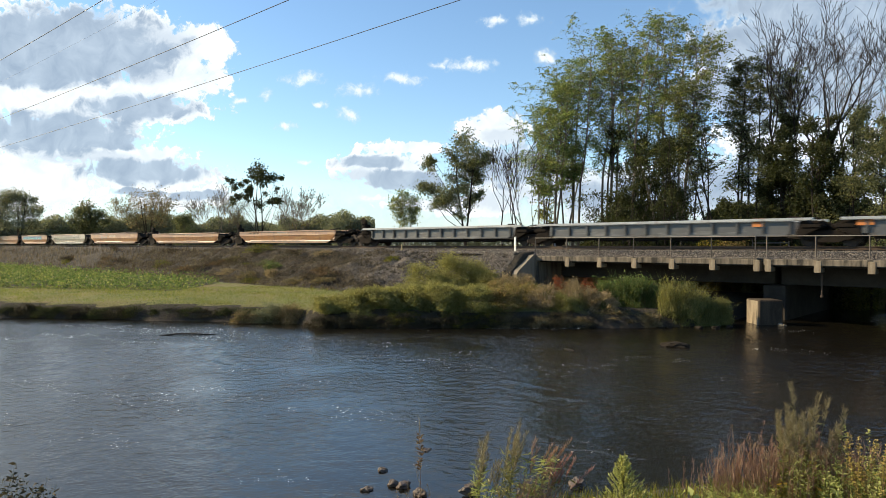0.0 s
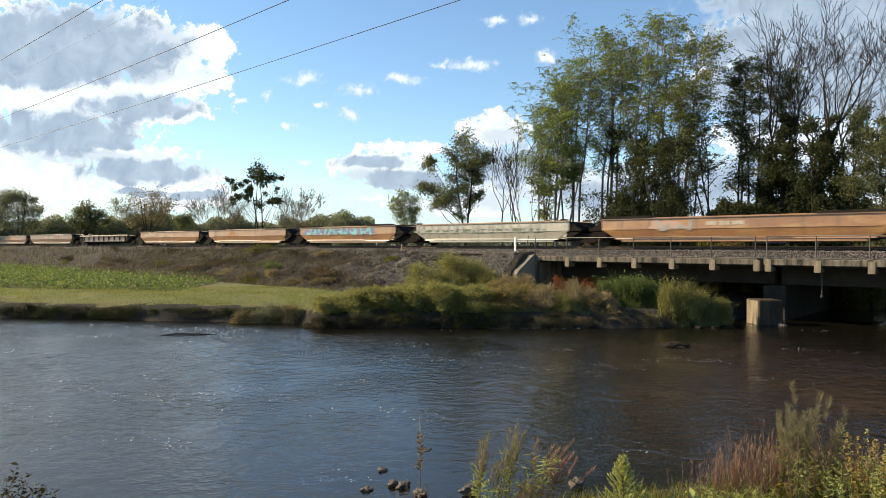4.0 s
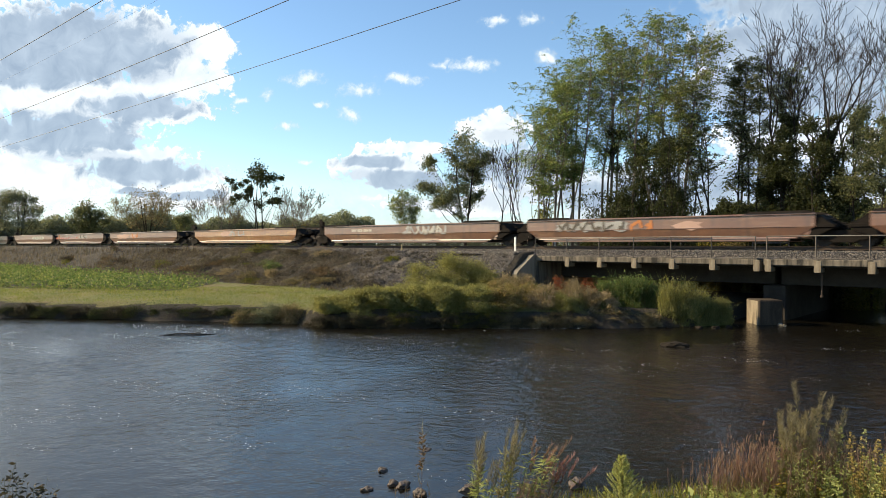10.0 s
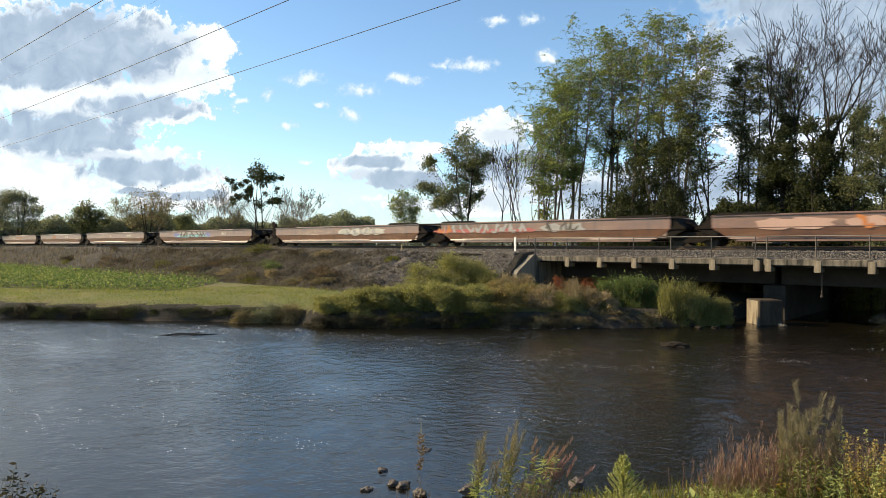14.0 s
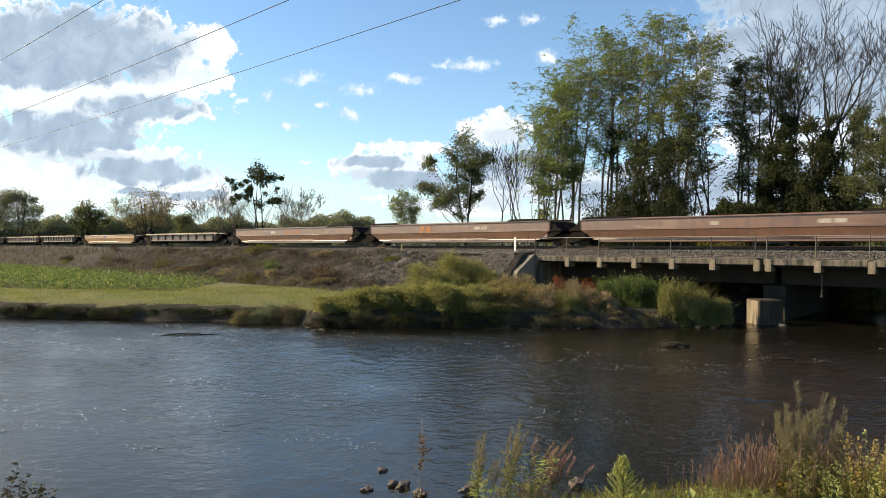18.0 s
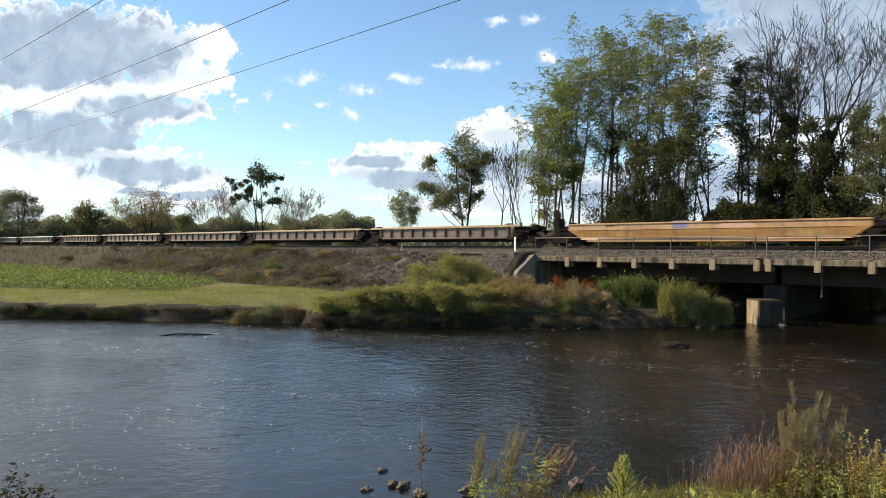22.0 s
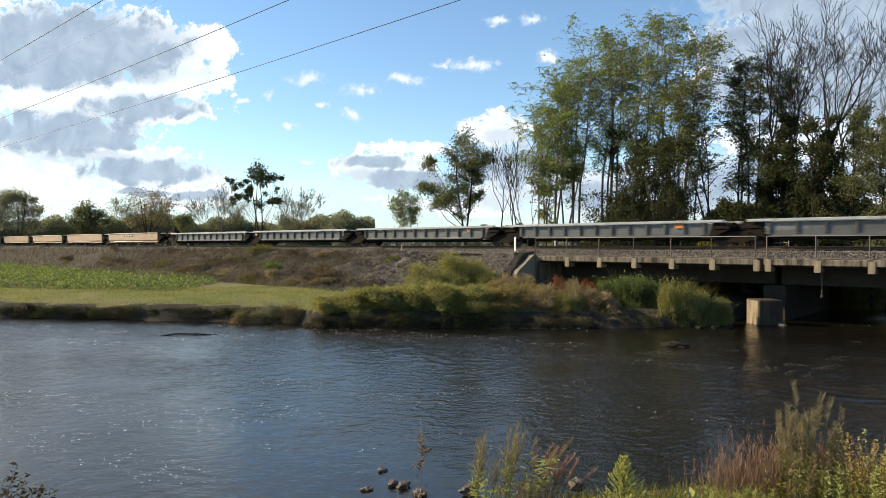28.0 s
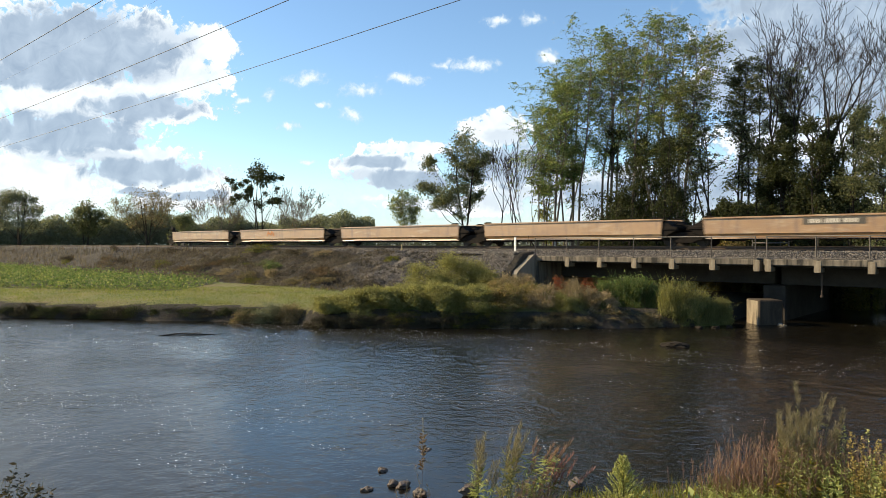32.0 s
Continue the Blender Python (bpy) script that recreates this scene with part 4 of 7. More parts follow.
def panel_mesh(x0, x1, H, y, mat, cz):
    """A smooth well side: plain upper plate, a lip below it and a tucked lower plate."""
    b = Build()
    g = 1 if y > 0 else -1
    prof = [(y, H - 0.10), (y, cz), (y - g * 0.11, 0.47), (y - g * 0.09, 0.40), (y - g * 0.20, 0.40), (y - g * 0.10, cz), (y - g * 0.08, H - 0.10)]
    b.prism(prof if g < 0 else prof[::-1], x0, x1, inset=lambda z: 0.0 if z > 0.95 else (0.85 if cz > 0.9 else 0.12) * min(1.0, (0.95 - z) / 0.45))
    return b.mesh("side_plate", mat)


def lip_mesh(x0, x1, y, mat, cz):
    b = Build()
    b.box((x0 + x1) / 2, y, cz, (x1 - x0) * 0.9, 0.03, 0.035, 0.008)
    if cz > 0.9:
        b.box((x0 + x1) / 2, y * 0.86, 0.33, (x1 - x0) - 2.4, 0.1, 0.16, 0.02)
    b.tube([(x0 + (x1 - x0) * 0.12, y * 0.965, 0.50), (x1 - (x1 - x0) * 0.3, y * 0.965, 0.50)], [0.022, 0.022], 5)
    return b.mesh("sill_lip", mat)


def chord_mesh(x0, x1, H, y, mat, h=0.10, w=0.16):
    b = Build()
    b.box((x0 + x1) / 2, y, H - h / 2, x1 - x0, w, h, 0.02)
    return b.mesh("top_chord", mat)


def web_mesh(x0, x1, H, y, mat):
    b = Build()
    b.box((x0 + x1) / 2, y, (0.62 + H - 0.16) / 2, x1 - x0 - 0.6, 0.04, H - 0.16 - 0.62)
    b.box((x0 + x1) / 2, y, 0.56, x1 - x0 - 1.2, 0.2, 0.12, 0.02)
    return b.mesh("side_web", mat)


def rib_mesh(H, mat):
    b = Build()
    b.prism([(0.0, 0.58), (0.11, 0.62), (0.15, H - 0.20), (0.15, H - 0.16), (0.0, H - 0.16)], -0.05, 0.05, axis=0)
    return b.mesh("rib", mat)


def floor_mesh(x0, x1):
    b = Build()
    for k in range(6):
        x = x0 + (x1 - x0) * (k + 0.5) / 6
        b.box(x, 0, 0.36, 0.35, 2.3, 0.14, 0.02)
    for y in (-1.12, 1.12):
        b.box((x0 + x1) / 2, y, 0.42, x1 - x0 - 1.4, 0.16, 0.12, 0.02)
    b.tube([(x0 + 0.3, -0.9, 0.55), (x1 - 0.3, -0.9, 0.55)], [0.04, 0.04], 6)
    return b.mesh("well_floor", M_IRON)


def bulkhead_mesh(H, g):
    """The end of the well: a cross wall with a sloping apron that runs out over the bogie."""
    b = Build()
    prof = [(-0.30, 0.45), (0.12, 0.55), (0.85, 0.92), (0.85, 1.02), (0.50, H - 0.42), (0.16, H - 0.10), (-0.04, H - 0.10)]
    b.prism([(x * g, z) for x, z in prof], -1.30, 1.30, axis=1)
    for y in (-1.33, -0.45, 0.45, 1.33):
        b.box(0.42 * g, y, 1.0, 0.82, 0.05, 0.16, 0.01)
    return b.mesh("end_bulkhead", M_IRON)


def riser_mesh(L):
    """A dark raised strip on the top chord near the well's end."""
    b = Build()
    b.prism([(-0.11, 0.0), (0.11, 0.0), (0.08, 0.11), (-0.08, 0.11)], -L / 2, L / 2, inset=lambda z: 0.25 if z > 0.05 else 0.0)
    return b.mesh("top_riser", M_IRON)


def platform_mesh(L, g):
    """The deck over a bogie, its centre sill and side beams."""
    b = Build()
    b.box(g * L / 2, 0, 1.02, L, 2.5, 0.06, 0.01)
    b.box(g * L / 2, 0, 0.86, L + 0.1, 0.5, 0.26, 0.03)
    for y in (-1.25, 1.25):
        b.box(g * L / 2, y, 0.96, L, 0.10, 0.2, 0.02)
    return b.mesh("platform", M_IRON)


def coupler_mesh(g):
    b = Build()
    b.box(g * 0.35, 0, 0.84, 0.7, 0.2, 0.22, 0.03)
    b.box(g * 0.78, 0.05, 0.84, 0.26, 0.32, 0.3, 0.06)
    b.tube([(g * 0.2, -0.5, 0.8), (g * 0.7, -0.5, 0.35), (g * 0.95, -0.35, 0.3)], [0.03, 0.03, 0.03], 6)
    return b.mesh("coupler", M_IRON)


def ladder_mesh(H):
    b = Build()
    for x in (-0.2, 0.2):
        b.tube([(x, 0, 0.5), (x, 0, H + 0.15)], [0.018, 0.018], 5)
    for k in range(5):
        z = 0.55 + k * (H - 0.45) / 4
        b.tube([(-0.2, 0, z), (0.2, 0, z)], [0.016, 0.016], 5)
    return b.mesh("ladder", M_IRON)


def brake_mesh():
    b = Build()
    b.box(0, 0.1, 1.38, 0.62, 0.5, 0.75, 0.05)
    b.box(0.1, -0.1, 1.85, 0.3, 0.3, 0.5, 0.04)
    b.disc((0.1, -0.28, 2.02), 0.28, 0.04, 1, 16)
    b.tube([(0.1, -0.30, 2.02), (0.1, 0.0, 2.02)], [0.05, 0.05], 6)
    b.tube([(-0.42, -0.45, 1.0), (-0.42, -0.45, 1.95), (0.45, -0.45, 1.95), (0.45, -0.45, 1.0)], [0.022] * 4, 5)
    return b.mesh("hand_brake", M_IRON)


def valve_mesh():
    b = Build()
    b.box(0, 0, 1.22, 0.5, 0.4, 0.34, 0.05)
    b.tube([(-0.5, 0.3, 1.18), (0.5, 0.3, 1.18)], [0.14, 0.14], 10)
    b.tube([(-0.6, -0.3, 1.12), (0.1, -0.3, 1.5), (0.6, -0.25, 1.15)], [0.03, 0.03, 0.03], 5)
    return b.mesh("brake_valve", M_IRON)


def guide_mesh():
    b = Build()
    b.prism([(-0.3, 0.0), (0.3, 0.0), (0.2, 0.09), (-0.2, 0.09)], -0.07, 0.07, axis=1)
    return b.mesh("container_guide", M_IRON)


def blob(rng, cx, cz, w, h, y):
    """A flat spray-paint stroke with an uneven outline, as a thin slab."""
    n = 14
    a = [2 * math.pi * i / n for i in range(n)]
    r = rng.uniform(0.65, 1.1, n)
    p = [(cx + w * math.cos(t) * q, cz + h * math.sin(t) * q) for t, q in zip(a, r)]
    b = Build()
    b.prism(p, y - 0.004, y, axis=1)
    return b


def stroke(rng, x0, x1, z0, z1, y, n):
    """Fat crossing strokes like unreadable spray letters, one mesh a letter."""
    made = []
    for k in range(n):
        b = Build()
        w = (x1 - x0) / n
        x = x0 + w * (k + 0.5)
        q = [(x + rng.uniform(-0.5, 0.5) * w, z0 + (z1 - z0) * u) for u in (0.05, rng.uniform(0.4, 0.7), 0.95, rng.uniform(0.2, 0.5), 0.1)]
        q.sort(key=lambda p: p[0])
        t = rng.uniform(0.05, 0.10)
        for j, ((ax, az), (cx, cz)) in enumerate(zip(q[:-1], q[1:])):
            dx, dz = cx - ax, cz - az
            ln = math.hypot(dx, dz) + 1e-6
            ox, oz = -dz / ln * t, dx / ln * t
            yy = y - 0.001 * j
            b.prism([(ax + ox - dx / ln * t * 0.6, az + oz), (cx + ox + dx / ln * t * 0.6, cz + oz), (cx - ox, cz - oz), (ax - ox, az - oz)], yy - 0.005, yy, axis=1)
        made.append(b)
    return made


def bars(rng, x0, z0, h, n, y, w=0.09):
    """Lettering too small to read, as a row of upright bars."""
    b = Build()
    x = x0
    for k in range(n):
        ww = w * rng.uniform(0.6, 1.3)
        b.box(x + ww / 2, y - 0.003, z0 + h / 2, ww, 0.006, h)
        x += ww + w * (0.35 if (k + 1) % 5 else 1.6)
    return b


LOOKS = {
    "grey": ("ribs", 1.40, M_GREY, M_LTGREY, "grey ribbed articulated well car, empty", 11),
    "brown": ("ribs", 1.42, M_BROWN, M_CHORD, "rust-brown ribbed well car with worn yellow top chord, empty", 11),
    "dark": ("ribs", 1.36, M_BROWN, M_CHORD, "dark ribbed well car with worn tan top chord, empty", 8),
    "low": ("plate", 1.36, M_YELLOW, M_YELLOW, "faded yellow single well car, empty", 0),
    "buff": ("plate", 1.36, M_GOLD, M_GOLD, "golden-yellow single well car, empty", 0),
    "five": ("plate", 1.54, M_TAN, M_TAN, "tan-yellow articulated well car, empty", 0),
    "gold": ("plate", 1.62, M_YELLOW, M_YELLOW, "faded golden-yellow well car, empty", 0),
    "pale": ("plate", 1.60, M_PALE, M_TAN, "well car side covered in faded grey-green spray paint", 0),
    "rust": ("plate", 1.65, M_RUST, M_RUST, "long rust-brown well car, empty", 0),
}


def well_car(look_, s_front, s_rear, front, rear, marks, seed):
    """One unit between two joints of the train, its origin at rail height in the middle."""
    style, H, mat, chord, label, ribs = LOOKS[look_]
    L = round(s_front - s_rear, 1)
    car = tagged(new("well_car"), label, "railway wagon", group="train of empty well cars")
    h = L / 2
    ef, er = (2.1 if front == "c" else 1.15), (2.1 if rear == "c" else 1.15)
    x1, x0 = h - ef, -h + er
    key = (look_, L, front, rear)
    crease = 0.68 if look_ == "five" else 0.97
    for y in (-1.38, 1.38):
        if style == "plate":
            part("side_plate", cached((key, "p", y), lambda: panel_mesh(x0, x1, H, y, mat, crease)), None, car)
            part("sill_lip", cached((key, "l", y), lambda: lip_mesh(x0, x1, y * 1.008, mat, crease)), None, car)
        else:
            part("side_web", cached((key, "w", y), lambda: web_mesh(x0, x1, H, y * 0.93, mat)), None, car)
            for k in range(ribs + 1):
                r = part("rib", cached((look_, "rib"), lambda: rib_mesh(H, mat)), None, car)
                r.location = (x0 + 0.5 + (x1 - x0 - 1.0) * k / ribs, y * 0.93, 0)
                r.rotation_euler = (0, 0, math.pi if y < 0 else 0)
        part("top_chord", cached((key, "c", y), lambda: chord_mesh(x0 - (min(0.6, er - 0.6) if style == "ribs" else 0), x1 + (min(0.6, ef - 0.6) if style == "ribs" else 0), H, y, chord, 0.15 if style == "ribs" else 0.10, 0.26 if style == "ribs" else 0.14)), None, car)
        if look_ in ("rust", "gold"):
            for x in (x0 + 1.7, x1 - 1.7):
                q = part("top_riser", cached("riser", lambda: riser_mesh(3.2)), None, car)
                q.location = (x, y, H - 0.003)
        for x in (x0 + 0.35, x1 - 0.35):
            q = part("container_guide", cached("guide", guide_mesh), None, car)
            q.location = (x, y, H - 0.01)
    part("well_floor", cached((key, "f"), lambda: floor_mesh(x0, x1)), None, car)
    for g, x, kind_, e in ((1, x1, front, ef), (-1, x0, rear, er)):
        o = part("end_bulkhead", cached((H, g, "b"), lambda: bulkhead_mesh(H, g)), None, car)
        o.location = (x, 0, 0)
        ln = e - (0.95 if kind_ == "c" else 0.25)
        o = part("platform", cached((round(ln, 2), g, "pl"), lambda: platform_mesh(ln, g)), None, car)
        o.location = (x, 0, 0)
        if kind_ == "c":
            o = part("coupler", cached((g, "cp"), lambda: coupler_mesh(g)), None, car)
            o.location = (x + g * (ln - 0.05), 0, 0)
            o = part("hand_brake", cached("brake", brake_mesh), None, car, "black hand brake with its wheel") if g < 0 else part("brake_valve", cached("valve", valve_mesh), None, car)
            o.location = (x + g * 1.25, -0.6, 0)
            o = part("ladder", cached((H, "lad"), lambda: ladder_mesh(H)), None, car)
            o.location = (x + g * 0.42, -1.37, 0)
            bogie(car, x + g * 0.75)
        else:
            o = part("brake_valve", cached("valve", valve_mesh), None, car)
            o.location = (x + g * 0.55, -0.3, -0.12)
            if g < 0:
                bogie(car, -h)
    rng = np.random.default_rng(seed)
    Y = -1.383
    m0, m1 = -h + (1.75 if rear == "c" else 0.4), h - (3.75 if front == "c" else 2.4)       # the stretch that carries the markings
    for mk_ in marks:
        kind_, u0, u1, m_ = mk_
        a, c = m0 + (m1 - m0) * u0, m0 + (m1 - m0) * u1
        if kind_ == "text":
            part("lettering", bars(rng, a, 1.14, 0.2, max(4, int((c - a) / 0.14)), Y), m_, car)["kind"] = "stuff"
        elif kind_ == "patch":
            b = Build()
            b.box((a + c) / 2, Y - 0.002, (0.9 + H - 0.14) / 2, c - a, 0.004, H - 0.14 - 0.9)
            part("paint_patch", b, m_, car)
        elif kind_ == "plate":
            b = Build()
            b.box((a + c) / 2, Y - 0.002, 1.22, c - a, 0.004, 0.32)
            part("number_panel", b, m_, car)
        elif kind_ == "logo":
            b = Build()
            b.box((a + c) / 2, Y - 0.002, 1.2, c - a, 0.004, 0.42)
            part("emblem", b, m_, car)
        elif kind_ in ("spray", "spray_top", "spray_low"):
            k = max(1, int((c - a) / 1.1))
            zc, zh, off = {"spray": (1.16, 0.32, 0.001), "spray_top": (1.34, 0.15, 0.009), "spray_low": (1.04, 0.16, 0.006)}[kind_]
            if H < 1.5:
                zc, zh = zc - 0.06, zh * 0.6
            for i in range(k):
                part("spray_paint", blob(rng, a + (c - a) * (i + 0.5) / k, zc, 0.75 * (c - a) / k, zh, Y - off - 0.0003 * (i % 6)), m_, car)
        elif kind_ == "tag":
            for b in stroke(rng, a, c, 0.9, H - 0.14, Y - 0.014, max(2, int((c - a) / 0.7))):
                part("spray_letter", b, m_, car)
    return car


T, S, PK = M_PALEMARK, M_SILVER, M_PINK
# look, joint at its front, kind of joint (a: shared bogie, c: coupler), markings; joints are metres along the track at the start
UNITS = [
    ("grey", 10.0, "a", [("logo", .05, .09, M_ORANGEMARK)]), ("grey", -9.6, "a", [("logo", .93, .97, M_ORANGEMARK)]), ("grey", -26.8, "a", []),
    ("low", -44.8, "c", [("text", .15, .3, M_BLACKMARK), ("text", .5, .62, T)]), ("low", -64.2, "c", [("text", .6, .72, T), ("plate", .2, .27, PK)]),
    ("gold", -83.7, "c", [("text", .5, .66, T), ("tag", .3, .45, S), ("spray", .28, .4, PK)]),
    ("pale", -101.8, "a", [("spray_low", .05, .95, M_GREENPAINT), ("tag", .05, .95, S)]),
    ("gold", -117.4, "a", [("spray", .12, .9, M_BLUE), ("tag", .15, .88, M_TEAL)]),
    ("gold", -132.1, "a", [("tag", .33, .47, M_ORANGEMARK), ("patch", .05, .12, PK)]),
    ("gold", -148.3, "a", [("text", .12, .3, T), ("text", .4, .5, T)]),
    ("dark", -166.0, "c", []),
    ("rust", -184.9, "c", [("text", .45, .52, T), ("text", .58, .62, T), ("tag", .62, .85, S), ("spray", .7, .8, M_REDPAINT)]),
    ("rust", -206.6, "a", [("spray", .19, .47, S), ("tag", .19, .47, M_BLACKMARK), ("tag", .49, .58, M_ORANGEMARK), ("spray", .66, .73, PK)]),
    ("rust", -225.8, "a", [("text", .22, .36, T), ("tag", .55, .8, S), ("tag", .57, .78, M_PALE)]),
    ("gold", -248.1, "c", [("spray", .35, .48, PK), ("tag", .4, .6, S)]),
    ("rust", -271.0, "c", [("spray", .18, .36, PK), ("spray", .4, .5, PK), ("tag", .42, .52, M_ORANGEMARK)]),
    ("rust", -292.9, "a", [("spray_low", .02, .52, M_REDPAINT), ("tag", .05, .5, S), ("tag", .03, .12, M_ORANGEMARK), ("spray", .57, .74, S), ("tag", .58, .73, M_BLACKMARK)]),
    ("rust", -312.5, "a", [("spray", .55, .85, M_PALE), ("tag", .6, .8, S)]),
    ("rust", -334.5, "c", [("spray", .22, .66, M_BLUE), ("spray_low", .27, .61, M_TEAL), ("spray_top", .29, .60, S), ("tag", .28, .61, M_BLACKMARK), ("text", .78, .84, T)]),
    ("rust", -358.5, "c", [("text", .5, .53, T), ("text", .8, .88, T)]),
    ("rust", -379.9, "a", [("tag", .38, .46, M_ORANGEMARK), ("text", .7, .78, T)]),
    ("rust", -399.2, "a", [("text", .52, .57, M_ORANGEMARK), ("text", .38, .43, T), ("text", .6, .65, M_ORANGEMARK)]),
    ("dark", -420.6, "c", []),
    ("buff", -440.4, "c", [("logo", .47, .53, M_BLUE), ("text", .2, .26, M_BLACKMARK), ("spray", .64, .76, PK)]),
    ("brown", -460.8, "c", []), ("brown", -477.6, "a", []), ("brown", -495.9, "a", []), ("brown", -513.6, "a", []), ("brown", -531.8, "a", []),
    ("grey", -548.9, "c", []), ("grey", -567.2, "a", [("logo", .93, .97, M_ORANGEMARK)]), ("grey", -582.5, "a", [("logo", .95, .98, M_ORANGEMARK)]),
    ("grey", -598.0, "a", [("logo", .03, .06, M_ORANGEMARK)]), ("grey", -613.4, "a", []),
    ("five", -631.5, "c", [("plate", .42, .62, M_BLACKMARK), ("text", .44, .6, T)]), ("five", -649.1, "a", []), ("five", -664.2, "a", []),
    ("five", -679.7, "a", [("tag", .42, .52, M_ORANGEMARK)]), ("five", -695.5, "a", []),
    ("", -711.0, "c", []),
]
CARS = []
for k, (a, b) in enumerate(zip(UNITS[:-1], UNITS[1:])):
    mid = (a[1] + b[1]) / 2 + 1.0
    CARS.append((well_car(a[0], a[1], b[1], a[2], b[2], a[3], k), mid))


# ---- trees ----
def limb(b, rng, p, way, length, r0, r1, seg=4, bend=0.25, up=0.1, n=5):
    """A bent tapering limb; returns its points."""
    pts, rad = [Vector(p)], [r0]
    w = Vector(way).normalized()
    for k in range(seg):
        w = (w + Vector(rng.normal(size=3)) * bend * 0.5 + Vector((0, 0, up))).normalized()
        pts.append(pts[-1] + w * length / seg)
        rad.append(r0 + (r1 - r0) * (k + 1) / seg)
    b.tube(pts, rad, n, cap=False)
    return pts, w


def tree(name, bearing, dist, height, width, low, n_leaf, leaf, mat, bark, seed, label, trunks=1, clump=0.7, spread=0.6, lean=0.0,
         twigs=5, limbs=16, top_heavy=0.5, base=None, leaf_w=0.5, rise=0.55, sprays=False, fan=0.06, loose=0.36):
    """A tree by its bearing (tangent, right of the view) and distance: trunks, limbs, twigs, and a crown of single leaves."""
    rng = np.random.default_rng(seed)
    x, y = bearing * dist, dist
    z = float(height_at(x, y)) - 0.15 if base is None else base
    t = tagged(new(name), label, "tree")
    t.location = (x, y, z)
    wood, tips = Build(), []
    small = dist > 80
    for k in range(trunks):
        off = Vector((rng.uniform(-1, 1), rng.uniform(-1, 1), 0)) * (spread if trunks > 1 else 0)
        tilt = Vector((lean + rng.normal() * 0.06 + off.x * fan, rng.normal() * 0.05, 1))
        hh = height * rng.uniform(0.93, 1.0)
        r0 = 0.012 * height * (0.5 if trunks > 1 else 0.75)
        pts, _ = limb(wood, rng, off, tilt, hh * 0.93, r0, r0 * 0.16, 8, 0.10, 0.06, 6 if not small else 4)
        for i in range(limbs // trunks):
            f = low + (0.97 - low) * (i + rng.uniform(0, 1)) / (limbs // trunks)
            q = f * 8
            p = pts[int(q)].lerp(pts[min(int(q) + 1, 8)], q - int(q))
            ang = rng.uniform(0, 2 * math.pi)
            prof = math.sin(math.pi * min(1, max(0.12, (f - low) / (1.04 - low)) ** top_heavy)) ** 0.6
            ln = width / 2 * max(0.3, prof) * rng.uniform(0.45, 1.25)
            way = Vector((math.cos(ang), math.sin(ang), rise * rng.uniform(0.4, 1.6)))
            rr = r0 * (1 - f) * 0.55 + 0.02
            lp, _ = limb(wood, rng, p, way, ln, rr, rr * 0.25, 4, 0.35, 0.06, 5 if not small else 3)
            tips += [lp[2].lerp(lp[3], 0.5), lp[3], lp[3].lerp(lp[4], 0.5), lp[4]]
            for j in range(twigs):
                g = rng.uniform(0.3, 1.0) * 3.99
                sp = lp[int(g)].lerp(lp[int(g) + 1], g - int(g))
                wv = Vector(rng.normal(size=3)) + way * 0.6 + Vector((0, 0, 0.35))
                tl = ln * rng.uniform(0.2, 0.5)
                tp, _ = limb(wood, rng, sp, wv, tl, rr * 0.35, 0.006, 3, 0.4, 0.02, 3)
                tips += [tp[0].lerp(tp[1], 0.5), tp[1], tp[1].lerp(tp[2], 0.5), tp[2], tp[2].lerp(tp[3], 0.5), tp[3]]
    part("trunk", wood, bark, t, smooth=True)
    if n_leaf:
        c = np.array([tuple(p) for p in tips])
        keep = rng.uniform(0, 1, len(c)) < 0.7
        c = c[keep]
        pick = rng.integers(0, len(c), n_leaf)
        size = clump * rng.uniform(0.5, 1.2, len(c))
        cc = c[pick] + rng.normal(size=(n_leaf, 3)) * size[pick][:, None] * np.array([loose, loose, loose * 0.75])
        if sprays:
            m_ = n_leaf // 9
            cc, ax = cc[:m_], rng.normal(size=(m_, 3)) * np.array([1, 1, 0.35])
            ax[:, 2] -= 0.25
            ax /= np.linalg.norm(ax, axis=1)[:, None]
            u = np.tile(np.linspace(-1, 1, 9), m_)[:, None]
            cc = np.repeat(cc, 9, 0) + np.repeat(ax, 9, 0) * u * 0.38 - np.array([0, 0, 0.14]) * u ** 2
            sd = np.cross(np.repeat(ax, 9, 0), np.array([0, 0, 1.0])) * np.where(np.arange(9 * m_) % 2, 1, -1)[:, None]
            part("crown", np_mesh("crown", *leaves(rng, cc + sd * 0.1, leaf, leaf * leaf_w, -0.5, 0.35, sd * 1.6), mat), None, t)
        else:
            part("crown", np_mesh("crown", *leaves(rng, cc, leaf, leaf * leaf_w, -0.25), mat), None, t)
    return t


